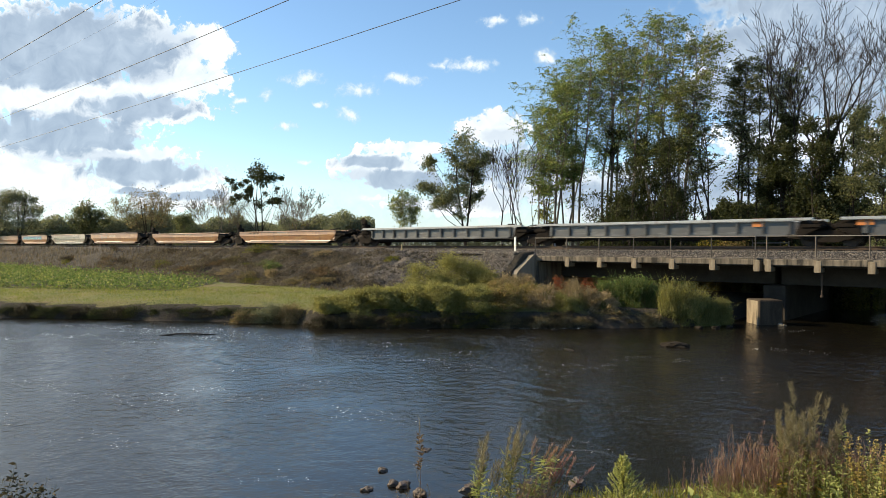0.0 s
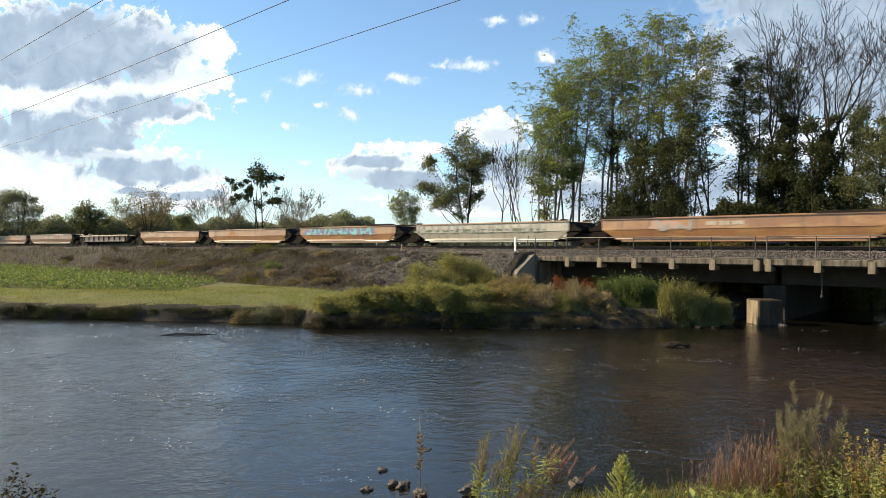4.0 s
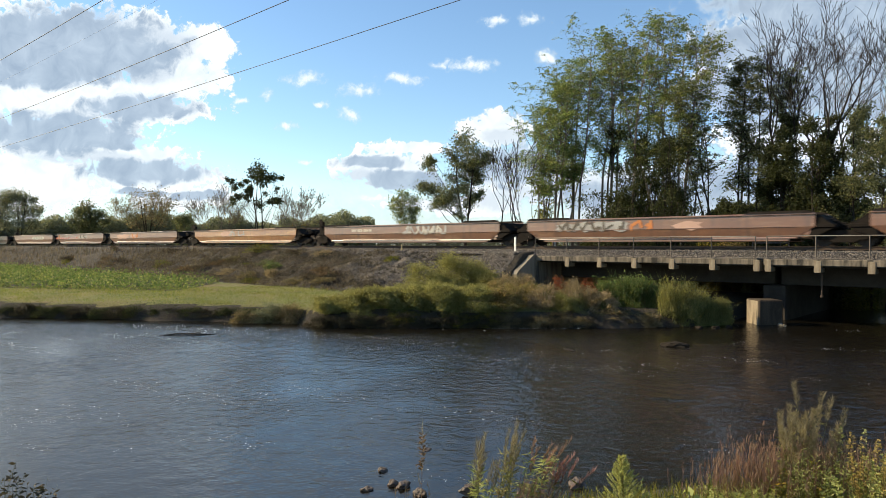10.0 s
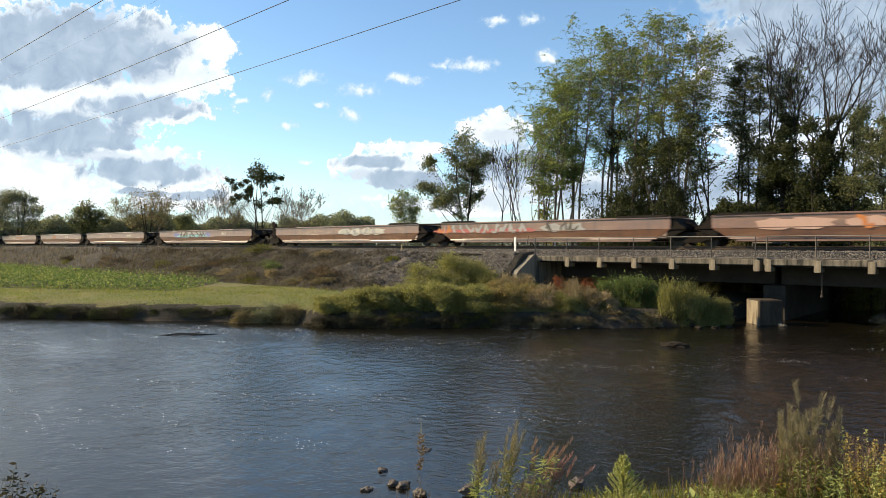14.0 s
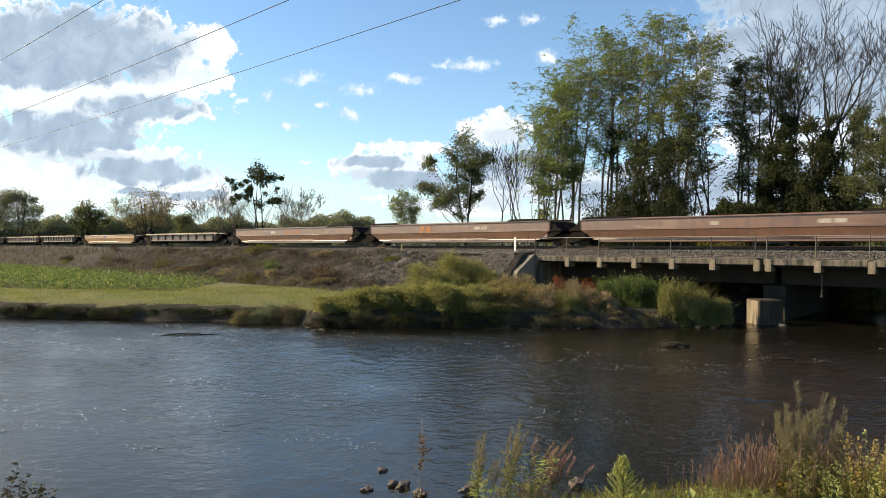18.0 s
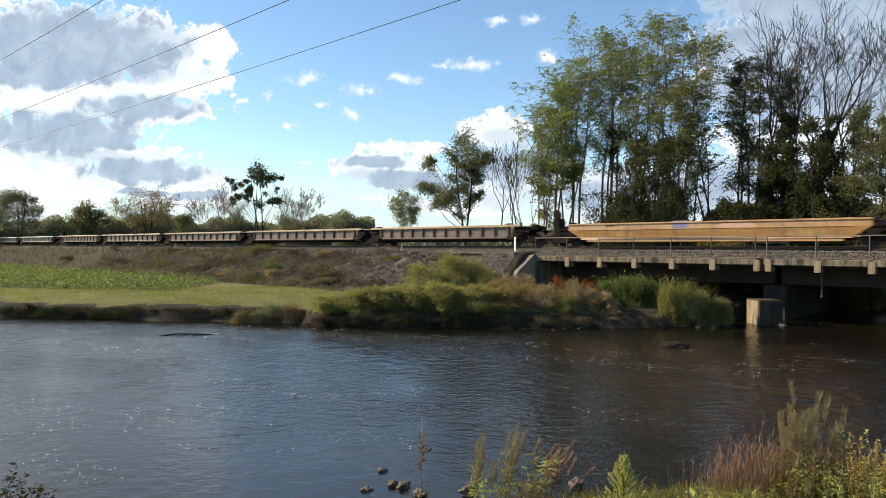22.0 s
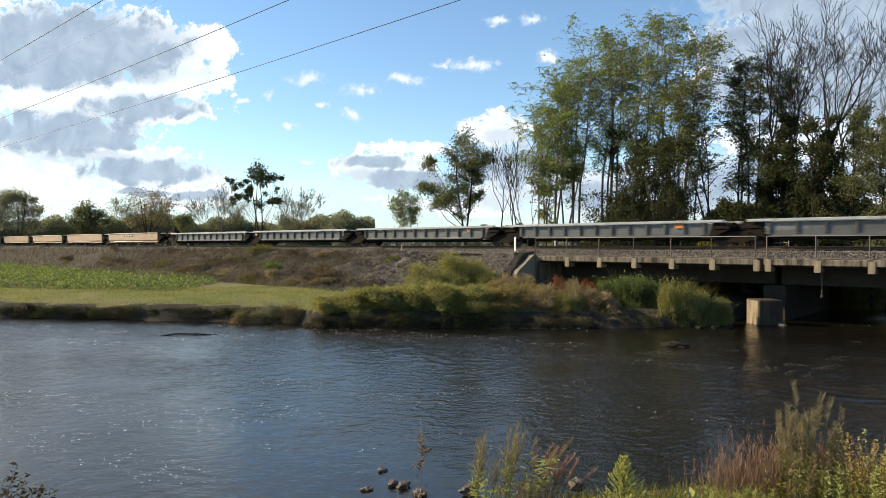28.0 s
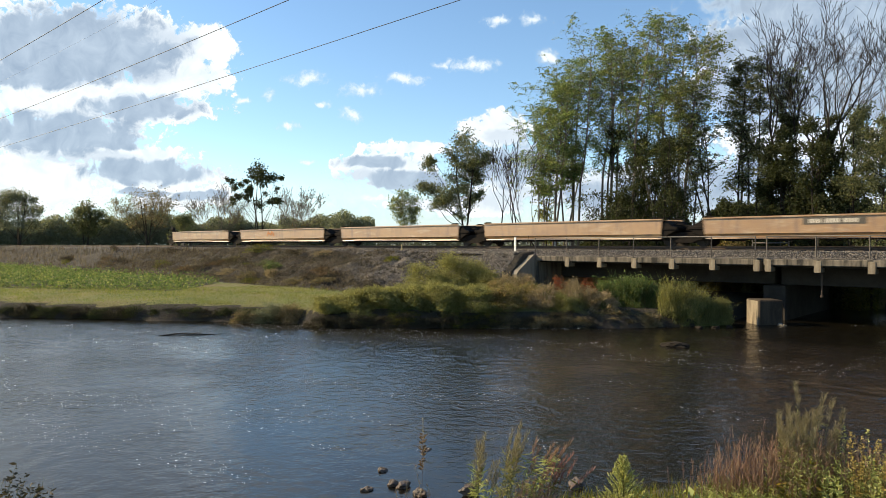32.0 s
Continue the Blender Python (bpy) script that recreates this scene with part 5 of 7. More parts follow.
def forked_tree(name, bearing, dist, height, seed, label, bark, lean=0.0, depth=7, wide=0.45, n_leaf=0, leaf=0.2, mat=None, trunks=1, thick=0.011, first=0.30, then=0.24):
    """A bare tree: every limb forks in two or three, down to the twigs."""
    rng = np.random.default_rng(seed)
    x, y = bearing * dist, dist
    t = tagged(new(name), label, "tree")
    t.location = (x, y, float(height_at(x, y)) - 0.15)
    wood, tips = Build(), []

    def split(p, w, ln, r, k):
        pts, end = limb(wood, rng, p, w, ln, r, r * 0.7, 3, 0.22, 0.05, 6 if k > 4 else 4 if k > 2 else 3)
        if k == 0:
            tips.append(pts[-1])
            return
        if k < depth - 1:
            tips.append(pts[-1])
            tips.append(pts[-2])
        for j in range(3 if rng.uniform() < 0.35 and k > 1 else 2):
            side = Vector(rng.normal(size=3)) * Vector((1, 1, 0.5)).length
            side = (side - end * side.dot(end)).normalized()
            a = wide * rng.uniform(0.35, 1.25) * (0.5 if j == 0 else 1.15)
            split(pts[-1], (end + side * a + Vector((0, 0, 0.10))).normalized(), (height * then if k == depth else ln) * rng.uniform(0.68, 0.92) * (1.0 if j == 0 else 0.88), max(0.010 + 0.00013 * dist, r * 0.7 * (0.82 if j == 0 else 0.62)), k - 1)

    for k in range(trunks):
        w = Vector((lean + rng.normal() * 0.10 * (trunks > 1), rng.normal() * 0.08, 1)).normalized()
        off = Vector((rng.normal(), rng.normal(), 0)) * 0.35 * (trunks > 1)
        split(off, w, height * first * rng.uniform(0.85, 1.05), height * thick, depth)
    part("trunk", wood, bark, t, smooth=True)
    if n_leaf:
        c = np.array([tuple(p) for p in tips])
        cc = c[rng.integers(0, len(c), n_leaf)] + rng.normal(size=(n_leaf, 3)) * 0.28
        part("crown", np_mesh("crown", *leaves(rng, cc, leaf, leaf * 0.55, -0.2), mat), None, t)
    return t


def massed_tree(name, bearing, dist, masses, n_leaf, leaf, mat, bark, seed, label, stems=2, wander=0.3, thick=0.07, fork=0.35, twigs=7, deep=0.7, ragged=0.42):
    """An open tree: a few stems, and bent limbs that each carry one mass of leaves. masses: (metres to the side of the trunk, height, radius)."""
    rng = np.random.default_rng(seed)
    x, y = bearing * dist, dist
    t = tagged(new(name), label, "tree")
    t.location = (x, y, float(height_at(x, y)) - 0.15)
    wood, tips = Build(), []
    top = max(m[1] for m in masses)
    lines = []
    for k in range(stems):
        foot = Vector((rng.normal() * 0.25 * (stems > 1), rng.normal() * 0.4 * (stems > 1), 0))
        way = Vector(((k - (stems - 1) / 2) * 0.10 + rng.normal() * 0.03, rng.normal() * 0.05, 1))
        pts, _ = limb(wood, rng, foot, way, top * 0.96, thick, thick * 0.22, 10, 0.06, 0.05, 6)
        lines.append(pts)
    reach = max(abs(m[0]) for m in masses)
    for dx, h, r in masses:
        dy = rng.uniform(-1, 1) * deep * reach * 0.8
        goal = Vector((dx, dy, h))
        line = min(lines, key=lambda q: abs(q[6].x - dx) + rng.uniform(0, 0.6))
        f = max(0.08, (h - math.hypot(dx, dy) * rng.uniform(0.8, 1.5)) / top - 0.04)
        f = min(0.93, max(f, fork * rng.uniform(0.5, 1.0)))
        q = f * 10
        p = line[int(q)].lerp(line[min(int(q) + 1, 10)], q - int(q))
        mid = p.lerp(goal, 0.5) + Vector((rng.normal() * wander * 0.5, rng.normal() * wander * 0.5, -wander * 0.4))
        rr = thick * 0.42 * (1 - 0.6 * f)
        way = [p, p.lerp(mid, 0.5) + Vector(rng.normal(size=3)) * wander * 0.2, mid, mid.lerp(goal, 0.5) + Vector(rng.normal(size=3)) * wander * 0.25, goal]
        wood.tube(way, [rr, rr * 0.8, rr * 0.62, rr * 0.45, rr * 0.25], 4, cap=False)
        own = [goal] * 3
        for j in range(twigs):
            g = rng.uniform(0.45, 1.0) * 3.99
            sp_ = way[int(g)].lerp(way[min(4, int(g) + 1)], g - int(g))
            w = Vector(rng.normal(size=3)) + Vector((0, 0, 0.35))
            tp, _ = limb(wood, rng, sp_, w, r * rng.uniform(0.7, 1.3), rr * 0.3, 0.004 + 0.00006 * dist, 3, 0.45, 0.02, 3)
            if (sp_ - goal).length < 1.3 * r:
                own += [tp[1], tp[2], tp[3]]
        tips.append(own)
    part("trunk", wood, bark, t, smooth=True)
    share = np.array([m[2] ** 2 for m in masses])
    cc = []
    for own, (dx, h, r), part_of in zip(tips, masses, share / share.sum()):
        k = int(n_leaf * part_of) + 1
        c = np.array([tuple(p) for p in own])
        cc.append(c[rng.integers(0, len(c), k)] + rng.normal(size=(k, 3)) * r * ragged * np.array([1, 1, 0.75]))
    cc = np.concatenate(cc)
    part("crown", np_mesh("crown", *leaves(rng, cc, leaf, leaf * 0.55, -0.25), mat), None, t)
    return t


SHRUBS = []
E_BIG = "tall green leafy tree beside the railway, turning yellow"
E_BARE = "bare grey tree with thin leafless twigs"
# the tall stand behind the bridge: bearing, distance, height, crown width, height of the lowest limb
for k, (be, di, h, w, lo, nl, tr) in enumerate([
        (0.135, 57, 13.4, 8.0, 0.42, 4200, 2), (0.170, 55, 17.4, 7.0, 0.38, 5200, 3), (0.200, 56, 19.4, 7.0, 0.36, 4600, 3), (0.232, 54, 20.6, 7.0, 0.36, 5000, 3),
        (0.262, 52, 19.8, 7.0, 0.40, 4700, 3), (0.292, 53, 19.8, 7.0, 0.40, 4700, 3), (0.322, 51, 19.2, 6.5, 0.45, 5000, 3), (0.350, 50, 18.6, 5.5, 0.5, 5200, 1), (0.182, 57, 16.4, 7.5, 0.45, 3800, 2), (0.247, 56, 20.0, 7.5, 0.5, 4000, 2)]):
    tree("walnut_tree", be, di, h, w, lo, int(nl * (1.9 if k < 3 else 1.45)), 0.215, M_LEAF_TURN if k in (5, 6, 7, 9) else M_LEAF, M_BARK, 10 + k, E_BIG, tr, 0.85, 0.7, 0.02, 7, 30, 1.2, leaf_w=0.34, rise=0.7, sprays=True, loose=0.42)
E_IVY = "dark dense understorey tree overgrown with ivy"
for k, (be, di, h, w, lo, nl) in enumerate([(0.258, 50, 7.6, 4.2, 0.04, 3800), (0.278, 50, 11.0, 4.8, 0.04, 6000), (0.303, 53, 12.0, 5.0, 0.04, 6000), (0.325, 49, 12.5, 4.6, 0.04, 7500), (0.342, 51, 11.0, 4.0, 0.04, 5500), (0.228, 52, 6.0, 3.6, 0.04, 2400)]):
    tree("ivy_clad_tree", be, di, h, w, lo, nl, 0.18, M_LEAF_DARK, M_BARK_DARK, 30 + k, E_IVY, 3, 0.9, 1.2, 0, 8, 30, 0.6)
for k, (be, di, h, w, lo, nl, ln) in enumerate([(0.398, 49, 14.0, 3.6, 0.4, 3000, -0.20), (0.425, 48, 16.2, 4.2, 0.35, 5000, 0.0), (0.452, 47, 16.4, 4.0, 0.35, 5000, 0.02), (0.475, 48, 15.0, 3.6, 0.35, 4000, 0.0), (0.372, 50, 13.5, 3.0, 0.45, 900, 0.0)]):
    tree("thin_tree", be, di, h, w, lo, nl, 0.24, M_LEAF_LOCUST, M_BARK_DARK, 40 + k, "thin dark tree with sparse olive leaves", 2, 0.8, 0.5, ln, 8, 28, 0.7, rise=0.9, sprays=True, leaf_w=0.34)
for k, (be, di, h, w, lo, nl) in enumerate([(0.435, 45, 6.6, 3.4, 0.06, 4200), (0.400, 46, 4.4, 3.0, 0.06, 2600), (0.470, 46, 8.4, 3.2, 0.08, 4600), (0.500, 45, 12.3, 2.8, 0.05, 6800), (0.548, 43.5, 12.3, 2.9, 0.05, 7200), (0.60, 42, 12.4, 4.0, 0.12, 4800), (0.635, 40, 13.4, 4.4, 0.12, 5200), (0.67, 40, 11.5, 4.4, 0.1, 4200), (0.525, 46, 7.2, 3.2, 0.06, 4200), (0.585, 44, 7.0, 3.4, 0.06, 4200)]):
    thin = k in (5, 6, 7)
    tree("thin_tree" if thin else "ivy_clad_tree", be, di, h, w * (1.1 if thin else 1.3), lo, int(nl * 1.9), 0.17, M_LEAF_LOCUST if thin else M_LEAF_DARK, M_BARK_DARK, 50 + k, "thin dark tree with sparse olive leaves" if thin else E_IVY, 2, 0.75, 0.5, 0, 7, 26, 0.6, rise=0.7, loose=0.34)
for k, (be, di, h, ln, wd) in enumerate([(0.498, 45, 17.5, 0.0, 0.42), (0.55, 46, 17.0, 0.08, 0.6), (0.565, 45, 17.8, -0.04, 0.6), (0.595, 44, 16.5, 0.02, 0.55), (0.63, 43, 15, 0.0, 0.5), (0.525, 47, 16.5, 0.0, 0.5), (0.61, 45, 16.8, -0.05, 0.55), (0.58, 47, 17.4, 0.05, 0.5)]):
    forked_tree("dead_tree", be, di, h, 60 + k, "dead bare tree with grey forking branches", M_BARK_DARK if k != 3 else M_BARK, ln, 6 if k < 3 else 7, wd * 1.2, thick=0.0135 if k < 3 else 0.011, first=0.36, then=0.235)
# slender bare stems
for k, (be, di, h, ln, wd) in enumerate([(0.091, 58, 10.6, -0.02, 0.36), (0.101, 59, 9.6, 0.0, 0.30), (0.112, 57, 10.4, 0.02, 0.30), (0.144, 56, 9.8, -0.10, 0.42), (0.152, 57, 10.4, 0.03, 0.36), (0.127, 60, 8.6, 0.0, 0.4)]):
    forked_tree("bare_sapling", be, di, h, 70 + k, E_BARE, M_BARK_DARK, ln, 5, wd, 90 if k > 2 else 0, 0.2, M_LEAF_TURN, 1, 0.0072, 0.40, 0.27)
massed_tree("open_crowned_tree", 0.0305, 66, [
    (-0.2, 11.8, 1.2), (-1.3, 10.5, 0.9), (0.9, 10.7, 1.2), (2.0, 10.1, 1.0), (2.4, 10.4, 0.6), (-3.5, 10.1, 0.75), (-3.2, 9.5, 0.7), (-3.8, 7.4, 0.95), (-3.0, 7.1, 1.0), (-1.9, 6.6, 1.0), (-1.1, 6.8, 0.9),
    (0.0, 8.8, 1.2), (1.0, 8.8, 1.0), (1.4, 6.3, 0.7), (1.7, 6.6, 0.5), (-2.7, 5.6, 0.7), (-1.9, 5.8, 0.8), (-0.6, 4.4, 0.6), (0.3, 7.1, 1.0), (0.4, 6.0, 0.8), (1.4, 8.2, 0.7), (0.3, 9.8, 1.0)],
    15000, 0.2, M_LEAF_LOCUST, M_BARK_DARK, 80, "open-crowned tree with olive leaves behind the track", 2, 0.35, 0.13, 0.42, 8, 0.5, 0.36)
massed_tree("small_round_tree", -0.057, 100, [(0.0, 9.0, 1.0), (-1.0, 8.4, 1.0), (1.1, 8.4, 1.0), (-1.6, 7.2, 0.75), (1.9, 7.0, 0.75), (-0.2, 7.2, 1.1), (0.9, 6.7, 1.0), (-0.8, 5.9, 0.75), (1.4, 5.7, 0.7), (0.2, 5.5, 0.75)],
    4200, 0.25, M_LEAF_TURN, M_BARK, 81, "small round half-leafed tree behind the track", 4, 0.3, 0.08, 0.2)
massed_tree("ragged_tree", -0.2725, 95, [
    (0.0, 12.4, 0.95), (0.8, 11.7, 1.04), (-0.8, 11.8, 0.66), (2.0, 11.1, 0.9), (2.9, 11.1, 0.52), (-3.5, 10.4, 0.76), (-2.7, 10.1, 0.76), (-4.3, 10.8, 0.43), (-2.0, 10.6, 0.57), (0.8, 10.6, 0.76),
    (3.1, 9.4, 0.38), (-3.1, 8.4, 0.76), (-3.5, 7.9, 0.57), (-2.0, 8.4, 0.57), (-0.8, 8.8, 0.57), (0.0, 7.5, 0.76), (2.8, 7.7, 0.76), (3.5, 7.5, 0.57), (2.2, 7.5, 0.52), (1.2, 8.8, 0.38), (-1.2, 9.5, 0.57)],
    4600, 0.30, M_LEAF_DARK, M_BARK_DARK, 82, "ragged tree with dark clumps of leaves", 3, 0.4, 0.12, 0.12, 5, 0.6, 0.38)
forked_tree("bare_tree", -0.205, 110, 13.0, 83, E_BARE, M_BARK, 0, 7, 0.6, 200, 0.22, M_LEAF_GOLD, 3, 0.008, 0.08, 0.24)
forked_tree("bare_tree", -0.325, 110, 13.0, 84, E_BARE, M_BARK, 0, 7, 0.6, 500, 0.22, M_LEAF_GOLD, 3, 0.008, 0.08, 0.24)
massed_tree("golden_tree", -0.4325, 125, [
    (-4.9, 8.4, 1.7), (-5.9, 9.2, 1.1), (-2.3, 10.0, 1.8), (0.0, 10.6, 1.8), (2.4, 9.8, 1.8), (3.9, 9.0, 1.3), (4.8, 7.7, 0.9), (-0.7, 8.4, 1.8), (1.3, 7.7, 1.8), (-3.3, 6.9, 1.6), (-1.8, 5.6, 1.1), (2.9, 6.4, 1.1)],
    5200, 0.30, M_LEAF_UMBER, M_BARK_DARK, 85, "wide half-bare dome-shaped tree with browning yellow leaves", 4, 0.6, 0.15, 0.12, 16, 0.7)
massed_tree("roadside_tree", -0.521, 130, [(-0.5, 8.6, 1.3), (1.1, 8.4, 1.5), (2.9, 7.5, 1.1), (-1.6, 7.9, 1.1), (-2.7, 6.5, 1.3), (0.0, 6.5, 1.7), (2.2, 6.2, 1.3), (3.8, 6.0, 0.7), (-1.1, 4.9, 1.3), (1.1, 4.7, 1.1)],
    7000, 0.32, M_LEAF_LOCUST, M_BARK_DARK, 86, "rounded olive-green tree behind the railway", 4, 0.4, 0.14, 0.12, 9)
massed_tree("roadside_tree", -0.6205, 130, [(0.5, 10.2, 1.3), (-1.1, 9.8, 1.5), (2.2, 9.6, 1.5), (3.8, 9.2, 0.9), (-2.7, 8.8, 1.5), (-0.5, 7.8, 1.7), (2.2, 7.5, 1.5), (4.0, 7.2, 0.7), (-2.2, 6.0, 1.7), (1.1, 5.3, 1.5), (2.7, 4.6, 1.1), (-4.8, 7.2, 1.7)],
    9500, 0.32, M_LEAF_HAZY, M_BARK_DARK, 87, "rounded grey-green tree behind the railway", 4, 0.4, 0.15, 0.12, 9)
tree("young_locust_tree", 0.160, 57, 8.6, 4.2, 0.15, 1500, 0.22, M_LEAF_OLIVE, M_BARK, 75, "half-bare young tree with yellowing leaves", 1, 0.6, 0.3, 0, 7, 18, 0.8)
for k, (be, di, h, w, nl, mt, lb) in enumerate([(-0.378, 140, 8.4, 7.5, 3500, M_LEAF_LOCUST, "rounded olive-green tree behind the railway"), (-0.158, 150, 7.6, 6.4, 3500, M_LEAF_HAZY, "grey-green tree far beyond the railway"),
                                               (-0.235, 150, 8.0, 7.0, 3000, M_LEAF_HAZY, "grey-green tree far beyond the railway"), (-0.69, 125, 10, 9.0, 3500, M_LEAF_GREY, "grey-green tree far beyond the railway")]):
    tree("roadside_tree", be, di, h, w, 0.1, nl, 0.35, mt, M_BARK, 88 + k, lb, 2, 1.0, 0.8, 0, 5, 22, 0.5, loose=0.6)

for k, (be, di, w, h, mt) in enumerate([(0.395, 44.5, 2.4, 3.9, M_LEAF_GOLD), (0.43, 44, 2.4, 4.2, M_LEAF_RUST), (0.47, 43.5, 2.4, 3.6, M_LEAF_DARK), (0.515, 42, 2.2, 4.2, M_LEAF_OLIVE), (0.56, 41, 2.4, 3.6, M_LEAF_DARK), (0.61, 40, 2.4, 4, M_LEAF_OLIVE)]):
    SHRUBS.append(("trackside_shrub", be, di, w, 2.0, h, 2600, 0.16, mt, 470 + k, "yellowing shrub beside the railway"))
# far woods along the horizon
# Haze of the distance is painted into the pale leaves.
rng = np.random.default_rng(5)
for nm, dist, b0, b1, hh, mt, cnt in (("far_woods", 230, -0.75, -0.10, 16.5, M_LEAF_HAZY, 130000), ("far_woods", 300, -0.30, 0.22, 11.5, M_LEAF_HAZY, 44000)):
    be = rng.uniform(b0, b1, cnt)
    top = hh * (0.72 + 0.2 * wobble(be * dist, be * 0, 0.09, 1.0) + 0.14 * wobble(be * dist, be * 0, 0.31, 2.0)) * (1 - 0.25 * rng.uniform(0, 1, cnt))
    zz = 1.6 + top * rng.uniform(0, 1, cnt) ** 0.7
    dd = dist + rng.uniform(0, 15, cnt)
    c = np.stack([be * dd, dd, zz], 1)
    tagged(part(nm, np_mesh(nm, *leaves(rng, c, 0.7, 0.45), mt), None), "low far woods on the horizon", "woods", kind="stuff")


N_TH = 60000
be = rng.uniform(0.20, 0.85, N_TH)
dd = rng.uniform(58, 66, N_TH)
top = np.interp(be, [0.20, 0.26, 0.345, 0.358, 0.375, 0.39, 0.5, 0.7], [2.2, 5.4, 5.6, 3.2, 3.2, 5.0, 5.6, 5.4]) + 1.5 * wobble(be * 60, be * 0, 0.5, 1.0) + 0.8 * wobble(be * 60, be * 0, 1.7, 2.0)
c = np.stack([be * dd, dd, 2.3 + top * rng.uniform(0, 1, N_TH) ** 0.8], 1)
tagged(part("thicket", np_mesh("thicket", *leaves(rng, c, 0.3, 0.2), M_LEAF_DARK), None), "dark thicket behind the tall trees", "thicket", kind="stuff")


# ---- bushes and weeds on the far bank ----
def bush(name, bearing, dist, w, d, h, n, leaf, mat, seed, label, up=0.2, leaf_w=0.5, stems=14, base=None):
    """A loose shrub: stems that fan out, and a ragged mound of leaves over them."""
    rng = np.random.default_rng(seed)
    x, y = bearing * dist, dist
    z = float(height_at(x, y)) if base is None else base
    t = tagged(new(name), label, "shrub")
    t.location = (x, y, z - 0.1)
    b = Build()
    for k in range(stems):
        a = rng.uniform(0, 2 * math.pi)
        q = rng.uniform(0.1, 0.8)
        limb(b, rng, (math.cos(a) * q * w * 0.2, math.sin(a) * q * d * 0.2, 0), (math.cos(a) * q * w / h * 0.5, math.sin(a) * q * d / h * 0.5, 1), h * rng.uniform(0.7, 1.02), 0.018, 0.005, 4, 0.25, 0.0, 3)
    part("woody_stem", b, M_STEM, t)
    k = 40
    th, ph = rng.uniform(0, 2 * math.pi, k), rng.uniform(0.05, 1, k)
    cc = np.stack([np.cos(th) * np.sqrt(1 - ph ** 2 * 0.8) * w / 2 * rng.uniform(0.5, 1.0, k), np.sin(th) * np.sqrt(1 - ph ** 2 * 0.8) * d / 2 * rng.uniform(0.5, 1, k), ph * h * rng.uniform(0.7, 0.95, k)], 1)
    pick = rng.integers(0, k, n)
    p = cc[pick] + rng.normal(size=(n, 3)) * np.array([w, d, h]) * 0.085
    p[:, 2] = np.abs(p[:, 2])
    part("foliage", np_mesh("foliage", *leaves(rng, p, leaf, leaf * leaf_w, up), mat), None, t)
    return t


for row in SHRUBS:
    bush(*row)
BANK_STONES = []
GREENBUSH = "dense green and yellowing bush on the river bank"
for k, (be, di, w, d, h, n, mt) in enumerate([
        (-0.17, 32.2, 1.5, 1.6, 0.85, 3500, M_LEAF_BANK),
        (-0.135, 32.4, 2.0, 1.8, 1.08, 5000, M_LEAF_BANK), (-0.09, 32.4, 2.2, 2.0, 1.18, 5500, M_LEAF_BANK), (-0.045, 32.4, 2.2, 2.0, 1.26, 5500, M_LEAF_BANK),
        (0.0, 32.3, 2.2, 2.0, 1.36, 5500, M_LEAF_BANK), (0.045, 32.3, 2.2, 2.0, 1.36, 5500, M_LEAF_BANK), (0.09, 32.5, 2.2, 2.0, 1.3, 5000, M_LEAF_RUST),
        (-0.02, 37.6, 3.0, 2.0, 1.95, 7000, M_LEAF_BANK), (0.025, 38.0, 3.2, 2.2, 2.35, 8000, M_LEAF_BANK), (0.058, 37.5, 2.2, 1.8, 1.9, 5500, M_LEAF_BANK), (-0.055, 35.6, 2.4, 1.8, 1.1, 5000, M_LEAF_BANK), (0.0, 35.0, 2.4, 1.8, 1.2, 5000, M_LEAF_BANK),
        (0.09, 35.4, 2.0, 1.6, 1.4, 4500, M_LEAF_RUST), (0.125, 34.0, 2.0, 1.8, 1.25, 4500, M_LEAF_RUST)]):
    bush("bush", be, di, w, d, h, int(n * 1.8), 0.09, mt, 100 + k, GREENBUSH if mt is not M_LEAF_RUST else "browning bush on the river bank", 0.2)
for k, (be, di, w, h, mt) in enumerate([(0.17, 34.0, 1.0, 1.5, M_LEAF_RED), (0.19, 33.6, 1.5, 1.4, M_LEAF_TAN), (0.212, 33.8, 0.8, 1.4, M_LEAF_RED), (0.15, 32.6, 1.8, 1.35, M_LEAF_TAN), (0.18, 32.3, 1.6, 0.95, M_LEAF_BANK), (0.205, 32.5, 1.8, 1.25, M_LEAF_TAN), (0.235, 32.4, 1.4, 1.0, M_LEAF_TAN), (0.095, 35.4, 1.8, 1.7, M_LEAF_TAN), (0.118, 36.2, 1.6, 1.6, M_LEAF_TAN), (0.085, 37.4, 1.6, 1.4, M_LEAF_TAN)]):
    bush("sumac_bush", be, di, w, 1.6, h, 1700 if mt is M_LEAF_RED else 4200, 0.08, mt, 130 + k, "reddening sumac bush by the abutment" if mt is M_LEAF_RED else "browning twiggy bush on the river bank", 0.3, stems=30)
for k, (be, w, h) in enumerate([(-0.29, 1.7, 1.1), (-0.258, 2.0, 1.3), (-0.224, 1.7, 1.25)]):
    bush("dry_bank_bush", be, 33.2, w, 1.4, h, 5200, 0.08, (M_LEAF_UMBER, M_LEAF_HAZY, M_LEAF_UMBER)[k], 480 + k, "brownish dry bush overhanging the river bank", 0.2, stems=30)


